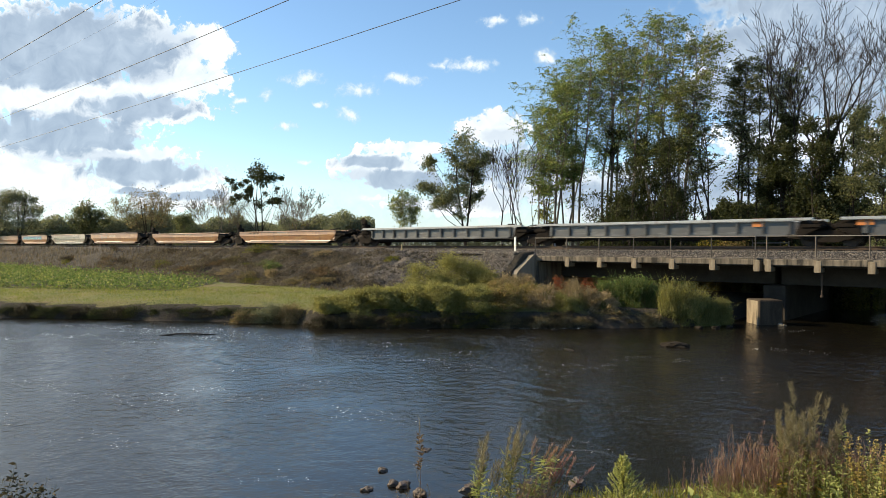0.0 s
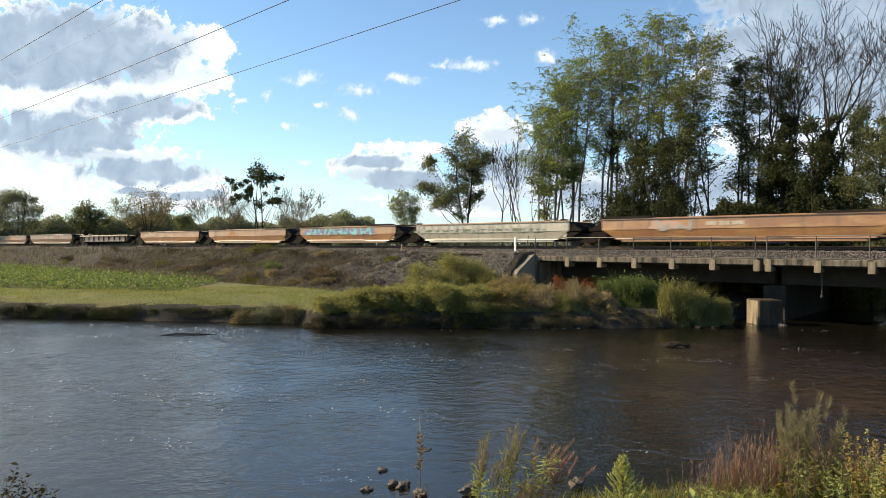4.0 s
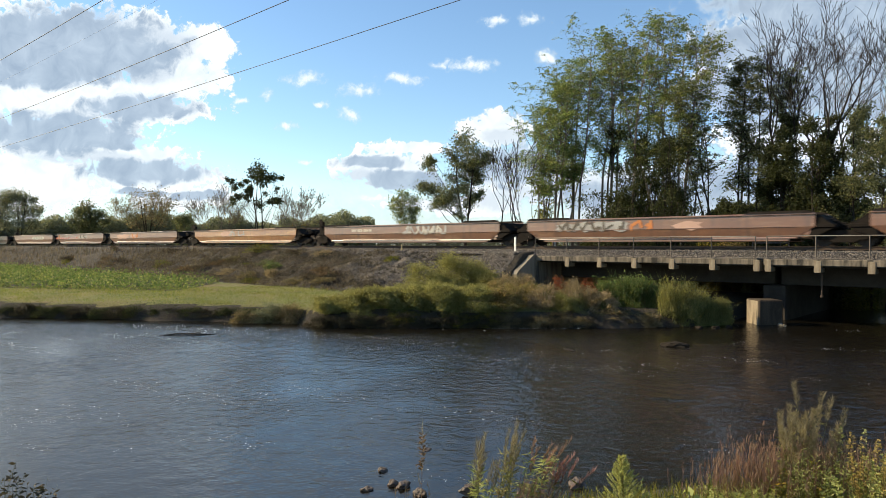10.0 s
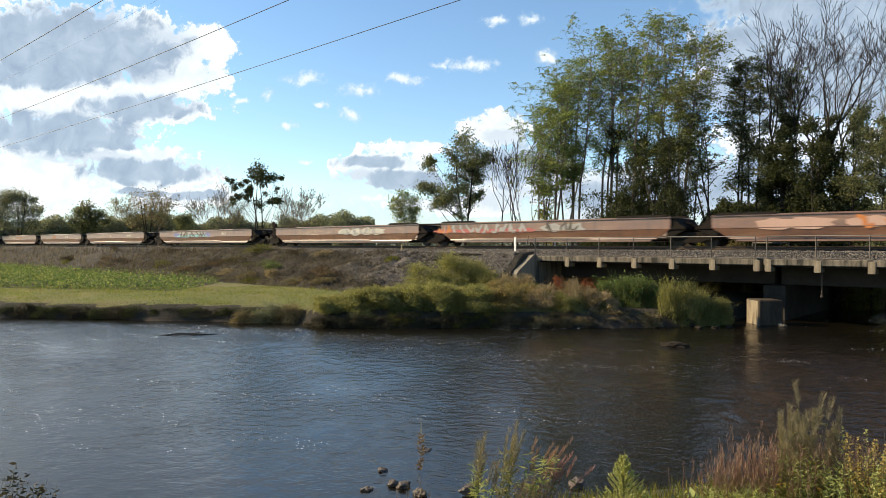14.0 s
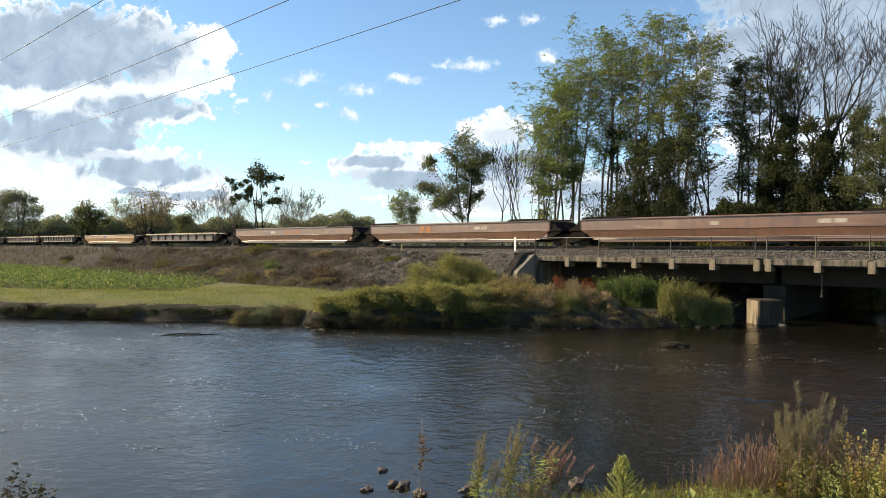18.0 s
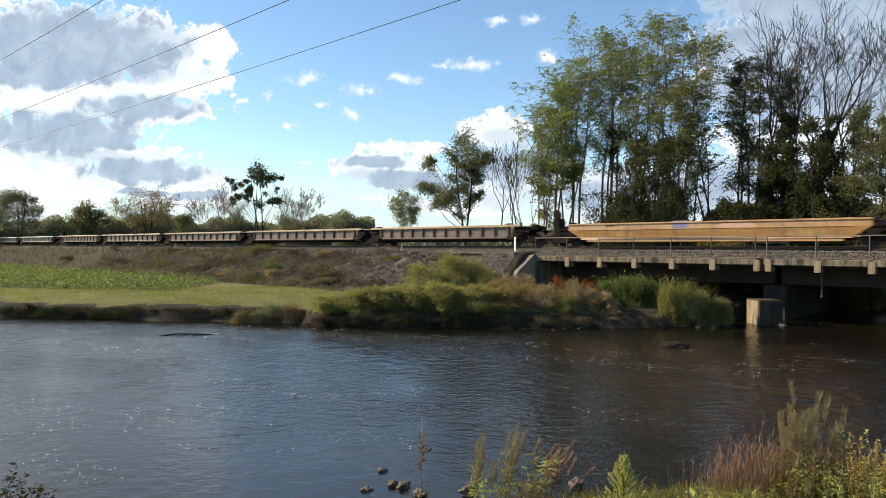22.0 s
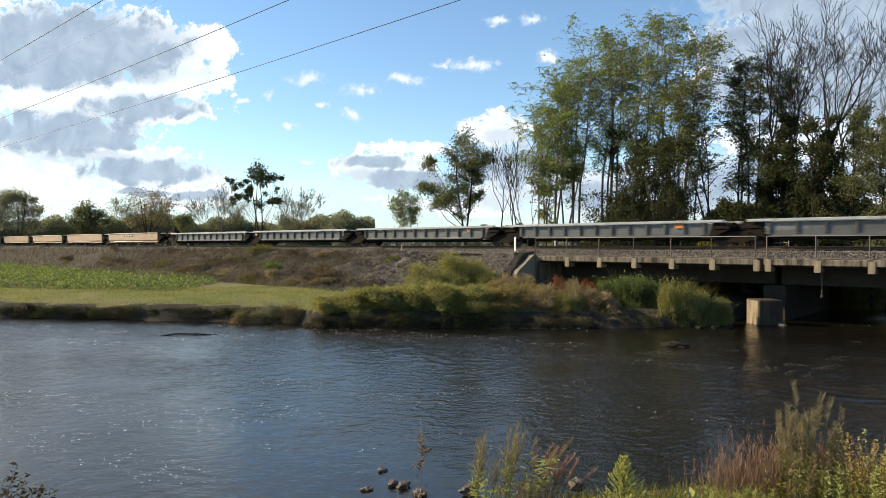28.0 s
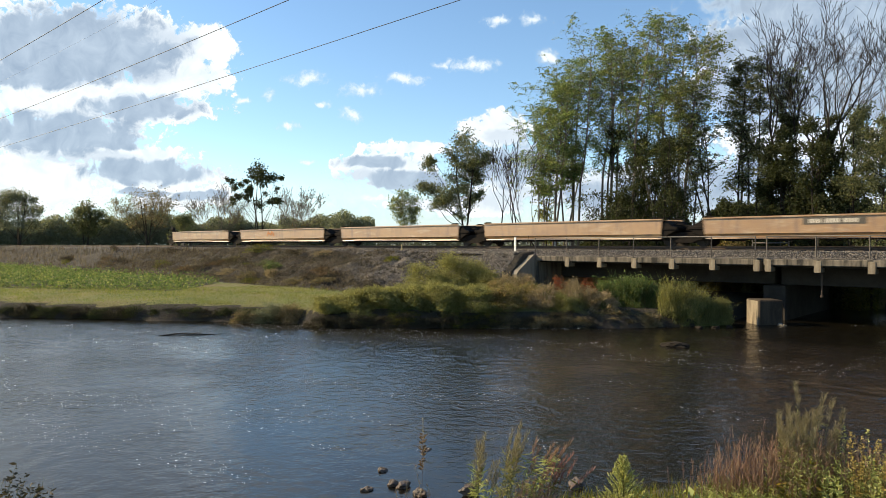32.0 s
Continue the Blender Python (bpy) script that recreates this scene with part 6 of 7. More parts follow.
def reeds(name, bearing, dist, w, d, h, n, mat, seed, label, width=0.03, lean=0.35):
    rng = np.random.default_rng(seed)
    x, y = bearing * dist, dist
    t = tagged(new(name), label, "reeds")
    t.location = (x, y, max(0.0, float(height_at(x, y))) - 0.05)
    r = np.stack([rng.normal(size=n) * w * 0.26, rng.normal(size=n) * d * 0.26, np.zeros(n)], 1)
    part("grass_tuft", np_mesh("grass_tuft", *blades(rng, r, h, width, lean, 0.3), mat), None, t)
    c = r[: n // 2] + np.array([0, 0, 1.0]) * (rng.uniform(0.2, 0.95, n // 2) * h)[:, None] + rng.normal(size=(n // 2, 3)) * 0.06
    part("foliage", np_mesh("foliage", *leaves(rng, c, 0.2, 0.035, 0.3), mat), None, t)
    return t


for k, (be, di, w, h, mt) in enumerate([(0.240, 34.0, 1.3, 1.4, M_LEAF_CROP), (0.262, 33.6, 1.5, 1.65, M_LEAF_CROP), (0.288, 33.3, 1.5, 1.6, M_LEAF_CROP), (0.306, 33.4, 0.9, 1.3, M_LEAF_CROP),
                                        (0.334, 32.2, 1.2, 1.5, M_LEAF_BANK), (0.358, 32.0, 1.4, 1.5, M_LEAF_BANK), (0.385, 32.3, 1.3, 1.25, M_LEAF_BANK), (0.408, 32.4, 0.9, 0.85, M_LEAF_BANK)]):
    reeds("reed_clump", be, di, w * 0.85, 0.7, h * 1.12 + (0.0 if k < 4 else 0.3), 150, mt, 150 + k, "tall green reeds and grass at the water's edge", 0.02, 0.7)
    foot = float(height_at(be * di, di)) if k < 4 else 0.12
    bush("willow_herb", be, di, w * 1.1, 1.2, h * 0.95 + (0.0 if k < 4 else 0.45), 4400, 0.17, mt, 170 + k, "green leafy willow-herb at the water's edge", 1.0, 0.17, 40, base=foot)
for k, (be, di, w) in enumerate([(0.285, 31.6, 0.5), (0.30, 31.5, 0.35), (0.315, 31.4, 0.5), (0.33, 31.2, 0.3), (0.375, 31.0, 0.4), (0.40, 31.0, 0.5), (0.42, 31.1, 0.3)]):
    BANK_STONES.append((be * di, di, 0.03, w, 0.3, 0.16))
# Tussocks whose near-black leaves carry the shade of the bank's front.
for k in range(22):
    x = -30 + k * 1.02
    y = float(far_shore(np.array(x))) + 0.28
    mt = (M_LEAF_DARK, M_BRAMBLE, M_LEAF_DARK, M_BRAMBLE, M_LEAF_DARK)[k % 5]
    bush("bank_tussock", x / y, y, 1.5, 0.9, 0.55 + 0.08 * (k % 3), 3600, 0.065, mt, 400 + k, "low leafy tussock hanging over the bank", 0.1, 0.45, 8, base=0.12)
rng = np.random.default_rng(17)
for k in range(26):
    s, d = rng.uniform(-90, -30), rng.uniform(28.2, 33.6)
    q = on_track(d, s, 0)
    tall = rng.uniform(0.35, 0.8) * (1.3 if s < -60 else 0.9)
    mt = (M_DRYWEED, M_LEAF_BROWN, M_LEAF_OLIVE, M_DRYWEED)[k % 4]
    bush("slope_shrub", q.x / q.y, q.y, rng.uniform(1.0, 2.6), 1.2, tall, 900, 0.11, mt, 430 + k, "dry low shrub on the cinder embankment", 0.4, 0.3, 14)
for k, (s, d, w, h, mt) in enumerate([(-48.5, 31.5, 2.2, 0.6, M_LEAF_LOCUST), (-46.0, 30.2, 1.6, 0.8, M_LEAF_CROP), (-44.5, 29.2, 1.4, 0.7, M_LEAF_TAN), (-46.5, 28.4, 1.6, 0.7, M_LEAF_UMBER), (-52, 33.0, 3.0, 0.8, M_LEAF_OLIVE), (-43.0, 33.2, 2.4, 0.5, M_LEAF_TAN),
                                      (-51, 29.4, 2.2, 0.6, M_LEAF_TAN), (-55, 30.6, 2.0, 0.6, M_LEAF_BROWN), (-40.0, 28.2, 2.0, 0.5, M_LEAF_UMBER), (-37.0, 28.4, 2.0, 0.45, M_LEAF_UMBER)]):
    q = on_track(d, s, 0)
    bush("slope_weed", q.x / q.y, q.y, w, 1.2, h, 1500, 0.10, mt, 490 + k, "green and tan weeds on the cinder embankment", 0.5, 0.35, 16)
# low overhanging growth along the foot of the bank, shade put into its colour
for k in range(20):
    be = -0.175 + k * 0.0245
    bush("bank_bramble", be, 31.35 + (0.3 if be > 0.2 else 0.0), 1.7, 1.1, 0.55 + 0.1 * (k % 3), 3400, 0.07, M_LEAF_UMBER if be > 0.08 and k % 2 else M_BRAMBLE, 180 + k, "brambles hanging over the water, bank shade put into their colour", 0.0, 0.5, 8, base=0.05)
for k, (be, di, w, h, mt) in enumerate([(0.215, 31.9, 1.3, 0.8, M_LEAF_TAN), (0.238, 31.8, 1.3, 0.75, M_LEAF_UMBER), (0.262, 31.9, 1.3, 0.8, M_LEAF_UMBER), (0.288, 31.8, 1.2, 0.7, M_LEAF_TAN), (0.308, 31.7, 1.0, 0.6, M_LEAF_UMBER), (0.02, 31.4, 1.8, 0.8, M_LEAF_OLIVE), (0.07, 31.4, 1.8, 0.8, M_LEAF_OLIVE), (-0.06, 31.4, 1.8, 0.8, M_LEAF_OLIVE), (-0.12, 31.5, 1.6, 0.75, M_LEAF_BANK)]):
    bush("waterside_bush", be, di, w, 0.9, h, 3200, 0.075, mt, 520 + k, "low leafy bush drooping to the water", 0.1, 0.45, 14, base=0.1)
# low growth along the bank, the mown strip and the crop
rng = np.random.default_rng(8)


def scatter(name, n, x0, x1, y0, y1, keep, make, mat, label, category):
    x, y = rng.uniform(x0, x1, n), rng.uniform(y0, y1, n)
    ok = keep(x, y)
    x, y = x[ok], y[ok]
    p = np.stack([x, y, height_at(x, y)], 1)
    return tagged(part(name, np_mesh(name, *make(p), mat), None), label, category, kind="stuff")


def dist_of(x, y):
    return x * OUT.x + y * OUT.y


def along_of(x, y):
    return x * ALONG.x + y * ALONG.y


# Weeds darkened to paint the shade under the bank's edge.
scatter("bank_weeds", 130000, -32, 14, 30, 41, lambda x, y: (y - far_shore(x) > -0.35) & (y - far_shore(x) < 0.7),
        lambda p: leaves(rng, p + np.abs(rng.normal(size=p.shape)) * np.array([0, 0, 0.16]), 0.06, 0.03, 0.3), M_LEAF_DARK, "low leafy weeds overhanging the bank, darkened for the shade there", "weeds")
scatter("bank_grass", 110000, -40, 10, 31, 48, lambda x, y: (y - far_shore(x) > 0.8) & (dist_of(x, y) < 27.5),
        lambda p: blades(rng, p, 0.07 + 0.05 * (wobble(p[:, 0], p[:, 1], 0.9, 3.0) > 0.2), 0.014, 0.6, 0.4), M_LEAF_FRESH, "short mown grass, yellow-green", "grass")
scatter("soybean_crop", 150000, -75, -14, 42, 110, lambda x, y: (y - far_shore(x) > 9) & (dist_of(x, y) < 27.2) & (dist_of(x, y) > 9) & (np.abs(((y * 0.96 + x * 0.2) / 0.75) % 1 - 0.5) < 0.42) & (x < -17),
        lambda p: leaves(rng, p + np.abs(rng.normal(size=p.shape)) * np.array([0, 0, 0.30]), 0.16, 0.12, 0.0), M_LEAF_CROP, "rows of yellow-green soybean plants", "crop")
scatter("slope_weeds", 62000, -110, 6, 25, 130, lambda x, y: (dist_of(x, y) > 26.6) & (dist_of(x, y) < 34.2) & (along_of(x, y) < S_BRIDGE0 - 1) & (wobble(x, y, 0.3, 2) > -0.1 - 0.5 * step(-45, -75, along_of(x, y))),
        lambda p: blades(rng, p, np.where(along_of(p[:, 0], p[:, 1]) < -62, 0.85, 0.38), 0.03, 0.6, 0.3), M_DRYWEED, "dry brown weeds on the embankment", "weeds")
scatter("slope_stalks", 34000, -110, -4, 25, 130, lambda x, y: (dist_of(x, y) > 27.0) & (dist_of(x, y) < 34.2) & (along_of(x, y) < -44 + 9 * wobble(x, y, 0.35, 7.0)) & (wobble(x, y, 0.5, 11) > -0.45),
        lambda p: blades(rng, p, 0.75, 0.022, 0.25, 0.2), M_LEAF_UMBER, "tall withered grass stalks on the embankment", "grass")
scatter("rough_grass", 16000, -60, -8, 36, 75, lambda x, y: (np.abs(y - far_shore(x) - 8.2 + 0.8 * wobble(x, y, 0.4, 3)) < 0.9) & (dist_of(x, y) < 27.2),
        lambda p: blades(rng, p, 0.22, 0.02, 0.6, 0.4), M_LITTER, "rough tan grass between the lawn and the crop", "grass")
scatter("slope_tufts", 9000, -90, 6, 25, 110, lambda x, y: (dist_of(x, y) > 27.2) & (dist_of(x, y) < 34.0) & (along_of(x, y) < S_BRIDGE0 - 1.5) & (wobble(x, y, 0.7, 9) > 0.15),
        lambda p: blades(rng, p, 0.28, 0.035, 0.9, 0.4), M_LEAF_BROWN, "pale dry grass tufts on the embankment", "grass")


def slope_points(n, s0, s1, d0, d1, keep):
    """Points on the embankment, by metres along the track and from the camera's line."""
    a, d = rng.uniform(s0, s1, n), rng.uniform(d0, d1, n)
    x, y = OUT.x * d + ALONG.x * a, OUT.y * d + ALONG.y * a
    ok = keep(a, d, x, y)
    return np.stack([x[ok], y[ok], height_at(x[ok], y[ok])], 1)


p = slope_points(62000, -50, -25.35, 29.0, 34.7, lambda a, d, x, y: a + 1.1 * (d - 34.5) + 2.2 * wobble(x, y, 0.9, 5) > -41 - 6 * (d > 33.5))
tagged(part("spilled_ballast", np_mesh("spilled_ballast", *stones(rng, p + rng.normal(size=p.shape) * np.array([0, 0, 0.02]), 0.042), M_STONE), None), "grey ballast stones spilling down the embankment", "gravel", kind="stuff")
p = slope_points(60000, -75, -30, 27.4, 34.2, lambda a, d, x, y: (wobble(x, y, 1.3, 3) > -0.6) & (a + 1.1 * (d - 34.5) + 2.2 * wobble(x, y, 0.9, 5) < -38))
tagged(part("slope_litter", np_mesh("slope_litter", *blades(rng, p, 0.24, 0.018, 1.5, 0.5), M_LITTER), None), "withered stalks and litter on the embankment", "weeds", kind="stuff")
p = slope_points(26000, -60, -30, 28.0, 34.0, lambda a, d, x, y: wobble(x, y, 0.8, 12) + 0.4 * wobble(x, y, 2.1, 4) > 0.1)
tagged(part("slope_bramble", np_mesh("slope_bramble", *leaves(rng, p + np.abs(rng.normal(size=p.shape)) * np.array([0, 0, 0.16]), 0.10, 0.04, 0.2), M_BRAMBLE), None), "dead brown bramble tangles on the embankment", "weeds", kind="stuff")
scatter("foot_weeds", 16000, -60, 4, 28, 75, lambda x, y: (np.abs(dist_of(x, y) - 27.6) < 0.8 + 0.4 * wobble(x, y, 0.6, 2)) & (along_of(x, y) < S_BRIDGE0 - 3),
        lambda p: blades(rng, p, 0.34, 0.025, 0.6, 0.4), M_LEAF_OLIVE, "unmown grass along the foot of the embankment", "grass")
scatter("slope_stones", 42000, -60, 6, 25, 75, lambda x, y: (dist_of(x, y) > 28.5) & (dist_of(x, y) < 34.2) & (along_of(x, y) < S_BRIDGE0 - 1),
        lambda p: stones(rng, p, 0.05), M_CINDER, "dark clods and stones on the embankment", "gravel")

# ---- overhead cables ----
for k, (d, z, r) in enumerate([(13.7, 6.5, 0.011), (10.57, 6.5, 0.011), (7.24, 6.5, 0.010), (10.1, 8.0, 0.0025)]):
    b = Build()
    pts = []
    for i in range(61):
        s = -160 + 220 * i / 60
        pts.append(on_track(d, s, 3.8 + z * (1 + 0.004 * (s / d + 1.8) ** 2)))
    b.tube(pts, [r] * 61, 5)
    tagged(part("power_line", b, M_WIRE), "thin dark overhead power cable", "cable")


# ---- near bank: rocks and weeds in the foreground ----
def rock(x, y, z, w, d, h, seed, label="wet brown rock at the river's edge", mat=None):
    rng = np.random.default_rng(seed)
    b = bmesh.new()
    bmesh.ops.create_icosphere(b, subdivisions=3, radius=1.0)
    off = Vector(rng.uniform(0, 50, 3))
    for v in b.verts:
        k = 1 + 0.5 * noise.noise(v.co * 1.5 + off) + 0.22 * noise.noise(v.co * 3.6 + off)
        v.co = Vector((v.co.x * w / 2 * k, v.co.y * d / 2 * k, v.co.z * h / 2 * k))
    me = bpy.data.meshes.new("rock")
    b.to_mesh(me)
    b.free()
    me.materials.append(mat or M_ROCK)
    o = tagged(new("rock", me), label, "rock")
    o.matrix_world = pose(x, y, z, 0, 0, rng.uniform(0, 360))
    return o


for k, (x, y, z, w, d, h) in enumerate([(-1.02, 11.45, 0.0, 0.24, 0.2, 0.13), (-1.18, 10.55, 0.0, 0.24, 0.2, 0.13), (-0.78, 10.75, 0.02, 0.22, 0.2, 0.17), (-0.62, 10.7, 0.02, 0.32, 0.24, 0.18),
                                        (2.12, 10.75, 0.03, 0.46, 0.3, 0.2), (-0.3, 12.6, 0.0, 0.25, 0.2, 0.1), (-0.35, 10.35, 0.03, 0.3, 0.2, 0.16), (0.4, 10.3, 0.1, 0.35, 0.25, 0.2)]):
    rock(x, y, z - 0.01, w * 0.85, d * 0.85, h * 0.85, 200 + k)
rock(8.6, 25.5, 0.02, 1.05, 0.4, 0.3, 220, "dark rock breaking the water's surface", M_WET)
for k, row in enumerate(BANK_STONES):
    rock(*row, 230 + k, "muddy stone at the foot of the bank", M_WET)
rock(8.95, 25.7, 0.0, 0.4, 0.25, 0.18, 221, "dark rock breaking the water's surface", M_WET)
rock(15.9, 32.0, 0.0, 0.4, 0.25, 0.2, 222, "pale rock beside the bridge pier", M_CONC)
rock(4.6, 24.6, -0.04, 0.7, 0.3, 0.14, 223, "dark rock breaking the water's surface", M_WET)
lg = tagged(new("driftwood_branch"), "dark waterlogged branch lying in the shallows", "branch")
b = Build()
b.tube([(-1.4, 0, -0.03), (-0.6, 0.1, 0.05), (0.3, 0.12, 0.03), (1.5, 0.3, -0.04)], [0.02, 0.034, 0.03, 0.012], 7)
part("stem", b, M_BARK_DARK, lg)
b = Build()
b.tube([(0.0, 0.1, 0.03), (0.3, -0.1, 0.12), (0.5, -0.15, 0.16)], [0.02, 0.015, 0.008], 5)
part("side_branch", b, M_BARK_DARK, lg)
lg.matrix_world = pose(-10.6, 28.6, 0.005, 0, 0, 3)

SWAYING = []


def herb(name, bearing, dist, n, h, spread, lean, seed, label, stem_mat, leaf=None, plume=None, thick=0.004, depth=None):
    """A clump of weeds: thin stems, narrow leaves along them, and seed heads.
    leaf: (material, count a stem, length, width, from, to, upward); plume: (material, count a stem, length, width, from, fan)."""
    rng = np.random.default_rng(seed)
    x, y = bearing * dist, dist
    t = tagged(new(name), label, "weeds")
    t.location = (x, y, float(height_at(x, y)) - 0.04)
    sb_, lp, ld, pp, pd = Build(), [], [], [], []
    for k in range(n):
        if n < 13:
            sb_ = Build()
        r0 = Vector((rng.normal() * spread * 0.5, rng.normal() * (depth or spread) * 0.5, 0))
        hh = h * rng.uniform(0.68, 1.03)
        ln = Vector((lean * rng.uniform(0.5, 1.6) + rng.normal() * 0.06, rng.normal() * 0.06, 0))
        pt = lambda u: r0 + Vector((0, 0, hh * u)) + ln * hh * u * u
        sb_.tube([pt(0), pt(0.35), pt(0.7), pt(1.0)], [thick, thick * 0.85, thick * 0.6, thick * 0.25], 3, cap=False)
        if n < 13:
            part("stalk", sb_, stem_mat, t)
        if leaf:
            for u in rng.uniform(leaf[4], leaf[5], leaf[1]):
                a = rng.uniform(0, 2 * math.pi)
                w = Vector((math.cos(a), math.sin(a), leaf[6]))
                lp.append(tuple(pt(u) + w.normalized() * leaf[2] * 0.5))
                ld.append(tuple(w * 2.0))
        if plume:
            for u in rng.uniform(plume[4], 1.0, plume[1]):
                a = rng.uniform(0, 2 * math.pi)
                w = Vector((math.cos(a) * plume[5] + lean, math.sin(a) * plume[5], 1.0))
                pp.append(tuple(pt(u) + w.normalized() * plume[2] * 0.5))
                pd.append(tuple(w * 2.5))
    if n >= 13:
        part("stalk_mass", sb_, stem_mat, t)["kind"] = "stuff"
    if leaf:
        part("foliage", np_mesh("foliage", *leaves(rng, np.array(lp), leaf[2], leaf[3], 0, 0.35, np.array(ld)), leaf[0]), None, t)
    if plume:
        one = plume[1] if n < 13 else len(pp)
        for k in range(0, len(pp), one):
            head = part("seed_head", np_mesh("seed_head", *leaves(rng, np.array(pp[k:k + one]), plume[2], plume[3], 0, 0.4, np.array(pd[k:k + one])), plume[0]), None, t)
            head["kind"] = "stuff"
    SWAYING.append((t, seed))
    return t


B = lambda px: (px - 784) / 1207
# thin goldenrods leaning over the water
herb("goldenrod", 0.052, 7.6, 11, 1.18, 0.13, 0.10, 301, "tall green goldenrod with a faded tan plume", M_STEM, (M_PALEGREEN, 30, 0.13, 0.014, 0.05, 0.75, 0.5), (M_PLUME, 80, 0.08, 0.005, 0.72, 0.5))
herb("goldenrod", 0.088, 7.7, 10, 1.24, 0.12, 0.16, 302, "tall green goldenrod with a faded tan plume", M_STEM, (M_LEAF_BANK, 30, 0.13, 0.014, 0.05, 0.8, 0.5), (M_PLUME, 75, 0.08, 0.005, 0.76, 0.45))
herb("goldenrod", 0.115, 7.5, 11, 1.12, 0.17, 0.34, 303, "leaning goldenrod with drooping yellowing leaves", M_STEM, (M_PALEGREEN, 34, 0.13, 0.015, 0.1, 0.9, 0.1), (M_STEM_RED, 40, 0.08, 0.006, 0.85, 0.35))
herb("red_stemmed_weed", 0.125, 7.4, 60, 0.72, 0.30, 0.10, 304, "dry reddish stems beside the goldenrod", M_STEM_RED, None, (M_STEM_RED, 14, 0.09, 0.004, 0.4, 0.25), 0.003)
herb("red_stemmed_weed", 0.19, 7.3, 40, 0.5, 0.36, 0.02, 305, "dry reddish stems on the bank", M_STEM_RED, (M_LEAF_BROWN, 6, 0.1, 0.008, 0.1, 0.9, 1.0), None, 0.003)
herb("broad_weed", 0.045, 7.2, 16, 0.45, 0.30, 0.02, 306, "low bright green leafy weed on the bank", M_STEM, (M_PALEGREEN, 26, 0.17, 0.026, 0.1, 1.0, 0.25))
herb("broad_weed", 0.09, 7.2, 12, 0.42, 0.26, 0.02, 307, "low bright green leafy weed on the bank", M_STEM, (M_LEAF_OLIVE, 26, 0.16, 0.022, 0.1, 1.0, 0.3))
# the dry stalk and its small fellows
herb("dry_stalk", -0.033, 8.4, 1, 1.42, 0.02, 0.0, 308, "single dry stalk with curled brown leaves", M_STEM_RED, (M_LEAF_BROWN, 60, 0.07, 0.022, 0.55, 0.86, 0.6), (M_STRAW, 20, 0.05, 0.006, 0.85, 0.25))
herb("dry_stalk", -0.020, 8.4, 2, 0.80, 0.10, 0.0, 309, "short dry stalk with brown seed heads", M_STRAW, (M_LEAF_BROWN, 20, 0.04, 0.012, 0.4, 1.0, 0.6), None)
herb("dry_stalk", -0.055, 8.4, 3, 0.66, 0.20, 0.0, 310, "short dry stalk with brown seed heads", M_STRAW, (M_LEAF_BROWN, 20, 0.04, 0.012, 0.4, 1.0, 0.6), None)
# the pointed green spire
sp = tagged(new("spire_weed"), "pointed pale green goldenrod spire", "weeds")
sp.location = (0.2645 * 7.0, 7.0, float(height_at(0.2645 * 7.0, 7.0)) - 0.03)
rng = np.random.default_rng(311)
H_SP = 3.8 - (797 - 433.5) / 1207 * 7.0 - sp.location.z
b, lp, ld = Build(), [], []
b.tube([(0, 0, 0), (0.01, 0, H_SP)], [0.006, 0.002], 5)
for k in range(200):
    u = rng.uniform(0.0, 0.97)
    a = rng.uniform(0, 2 * math.pi)
    ln = 0.44 * (1 - u) ** 0.95 * rng.uniform(0.75, 1.15) + 0.025
    w = Vector((math.cos(a), math.sin(a), 1.05)).normalized()
    p0 = Vector((0, 0, u * H_SP * 0.93))
    b.tube([p0, p0 + w * ln], [0.0025, 0.001], 3, cap=False)
    for j in range(16):
        q = rng.uniform(0.15, 1.05)
        w2 = w + Vector(rng.normal(size=3)) * 0.5 + Vector((0, 0, 0.3))
        lp.append(tuple(p0 + w * ln * q))
        ld.append(tuple(w2 * 2))
part("stalk", b, M_STEM, sp)
part("foliage", np_mesh("foliage", *leaves(rng, np.array(lp), 0.042, 0.012, 0.2, 0.4, np.array(ld)), M_SPIRE), None, sp)
SWAYING.append((sp, 311))
# big leaves at the bottom
tw = tagged(new("arching_twig"), "arching twig with a few broad yellow-green leaves", "weeds")
tw.location = (0.315 * 6.9, 6.9, float(height_at(0.315 * 6.9, 6.9)))
b = Build()
b.tube([(-0.10, 0, 0.0), (-0.02, 0, 0.30), (0.12, 0, 0.42), (0.26, 0, 0.46), (0.38, 0, 0.44)], [0.006, 0.005, 0.004, 0.003, 0.002], 5)
part("stem", b, M_STEM, tw)
for dx, dz, ln_ in ((0.06, 0.36, 0.10), (0.16, 0.40, 0.09), (0.28, 0.45, 0.11), (0.34, 0.47, 0.12), (0.40, 0.40, 0.10)):
    one = leaves(rng, np.array([(dx, rng.normal() * 0.02, dz)]), ln_, ln_ * 0.62, 0.1, 0.05)
    part("leaf", np_mesh("leaf", *one, M_PALEGREEN), None, tw)
SWAYING.append((tw, 313))
herb("burdock", 0.325, 7.0, 5, 0.42, 0.22, 0.3, 312, "weed with broad yellow-green leaves", M_STEM, (M_LEAF_FRESH, 4, 0.16, 0.09, 0.6, 1.0, 0.2))
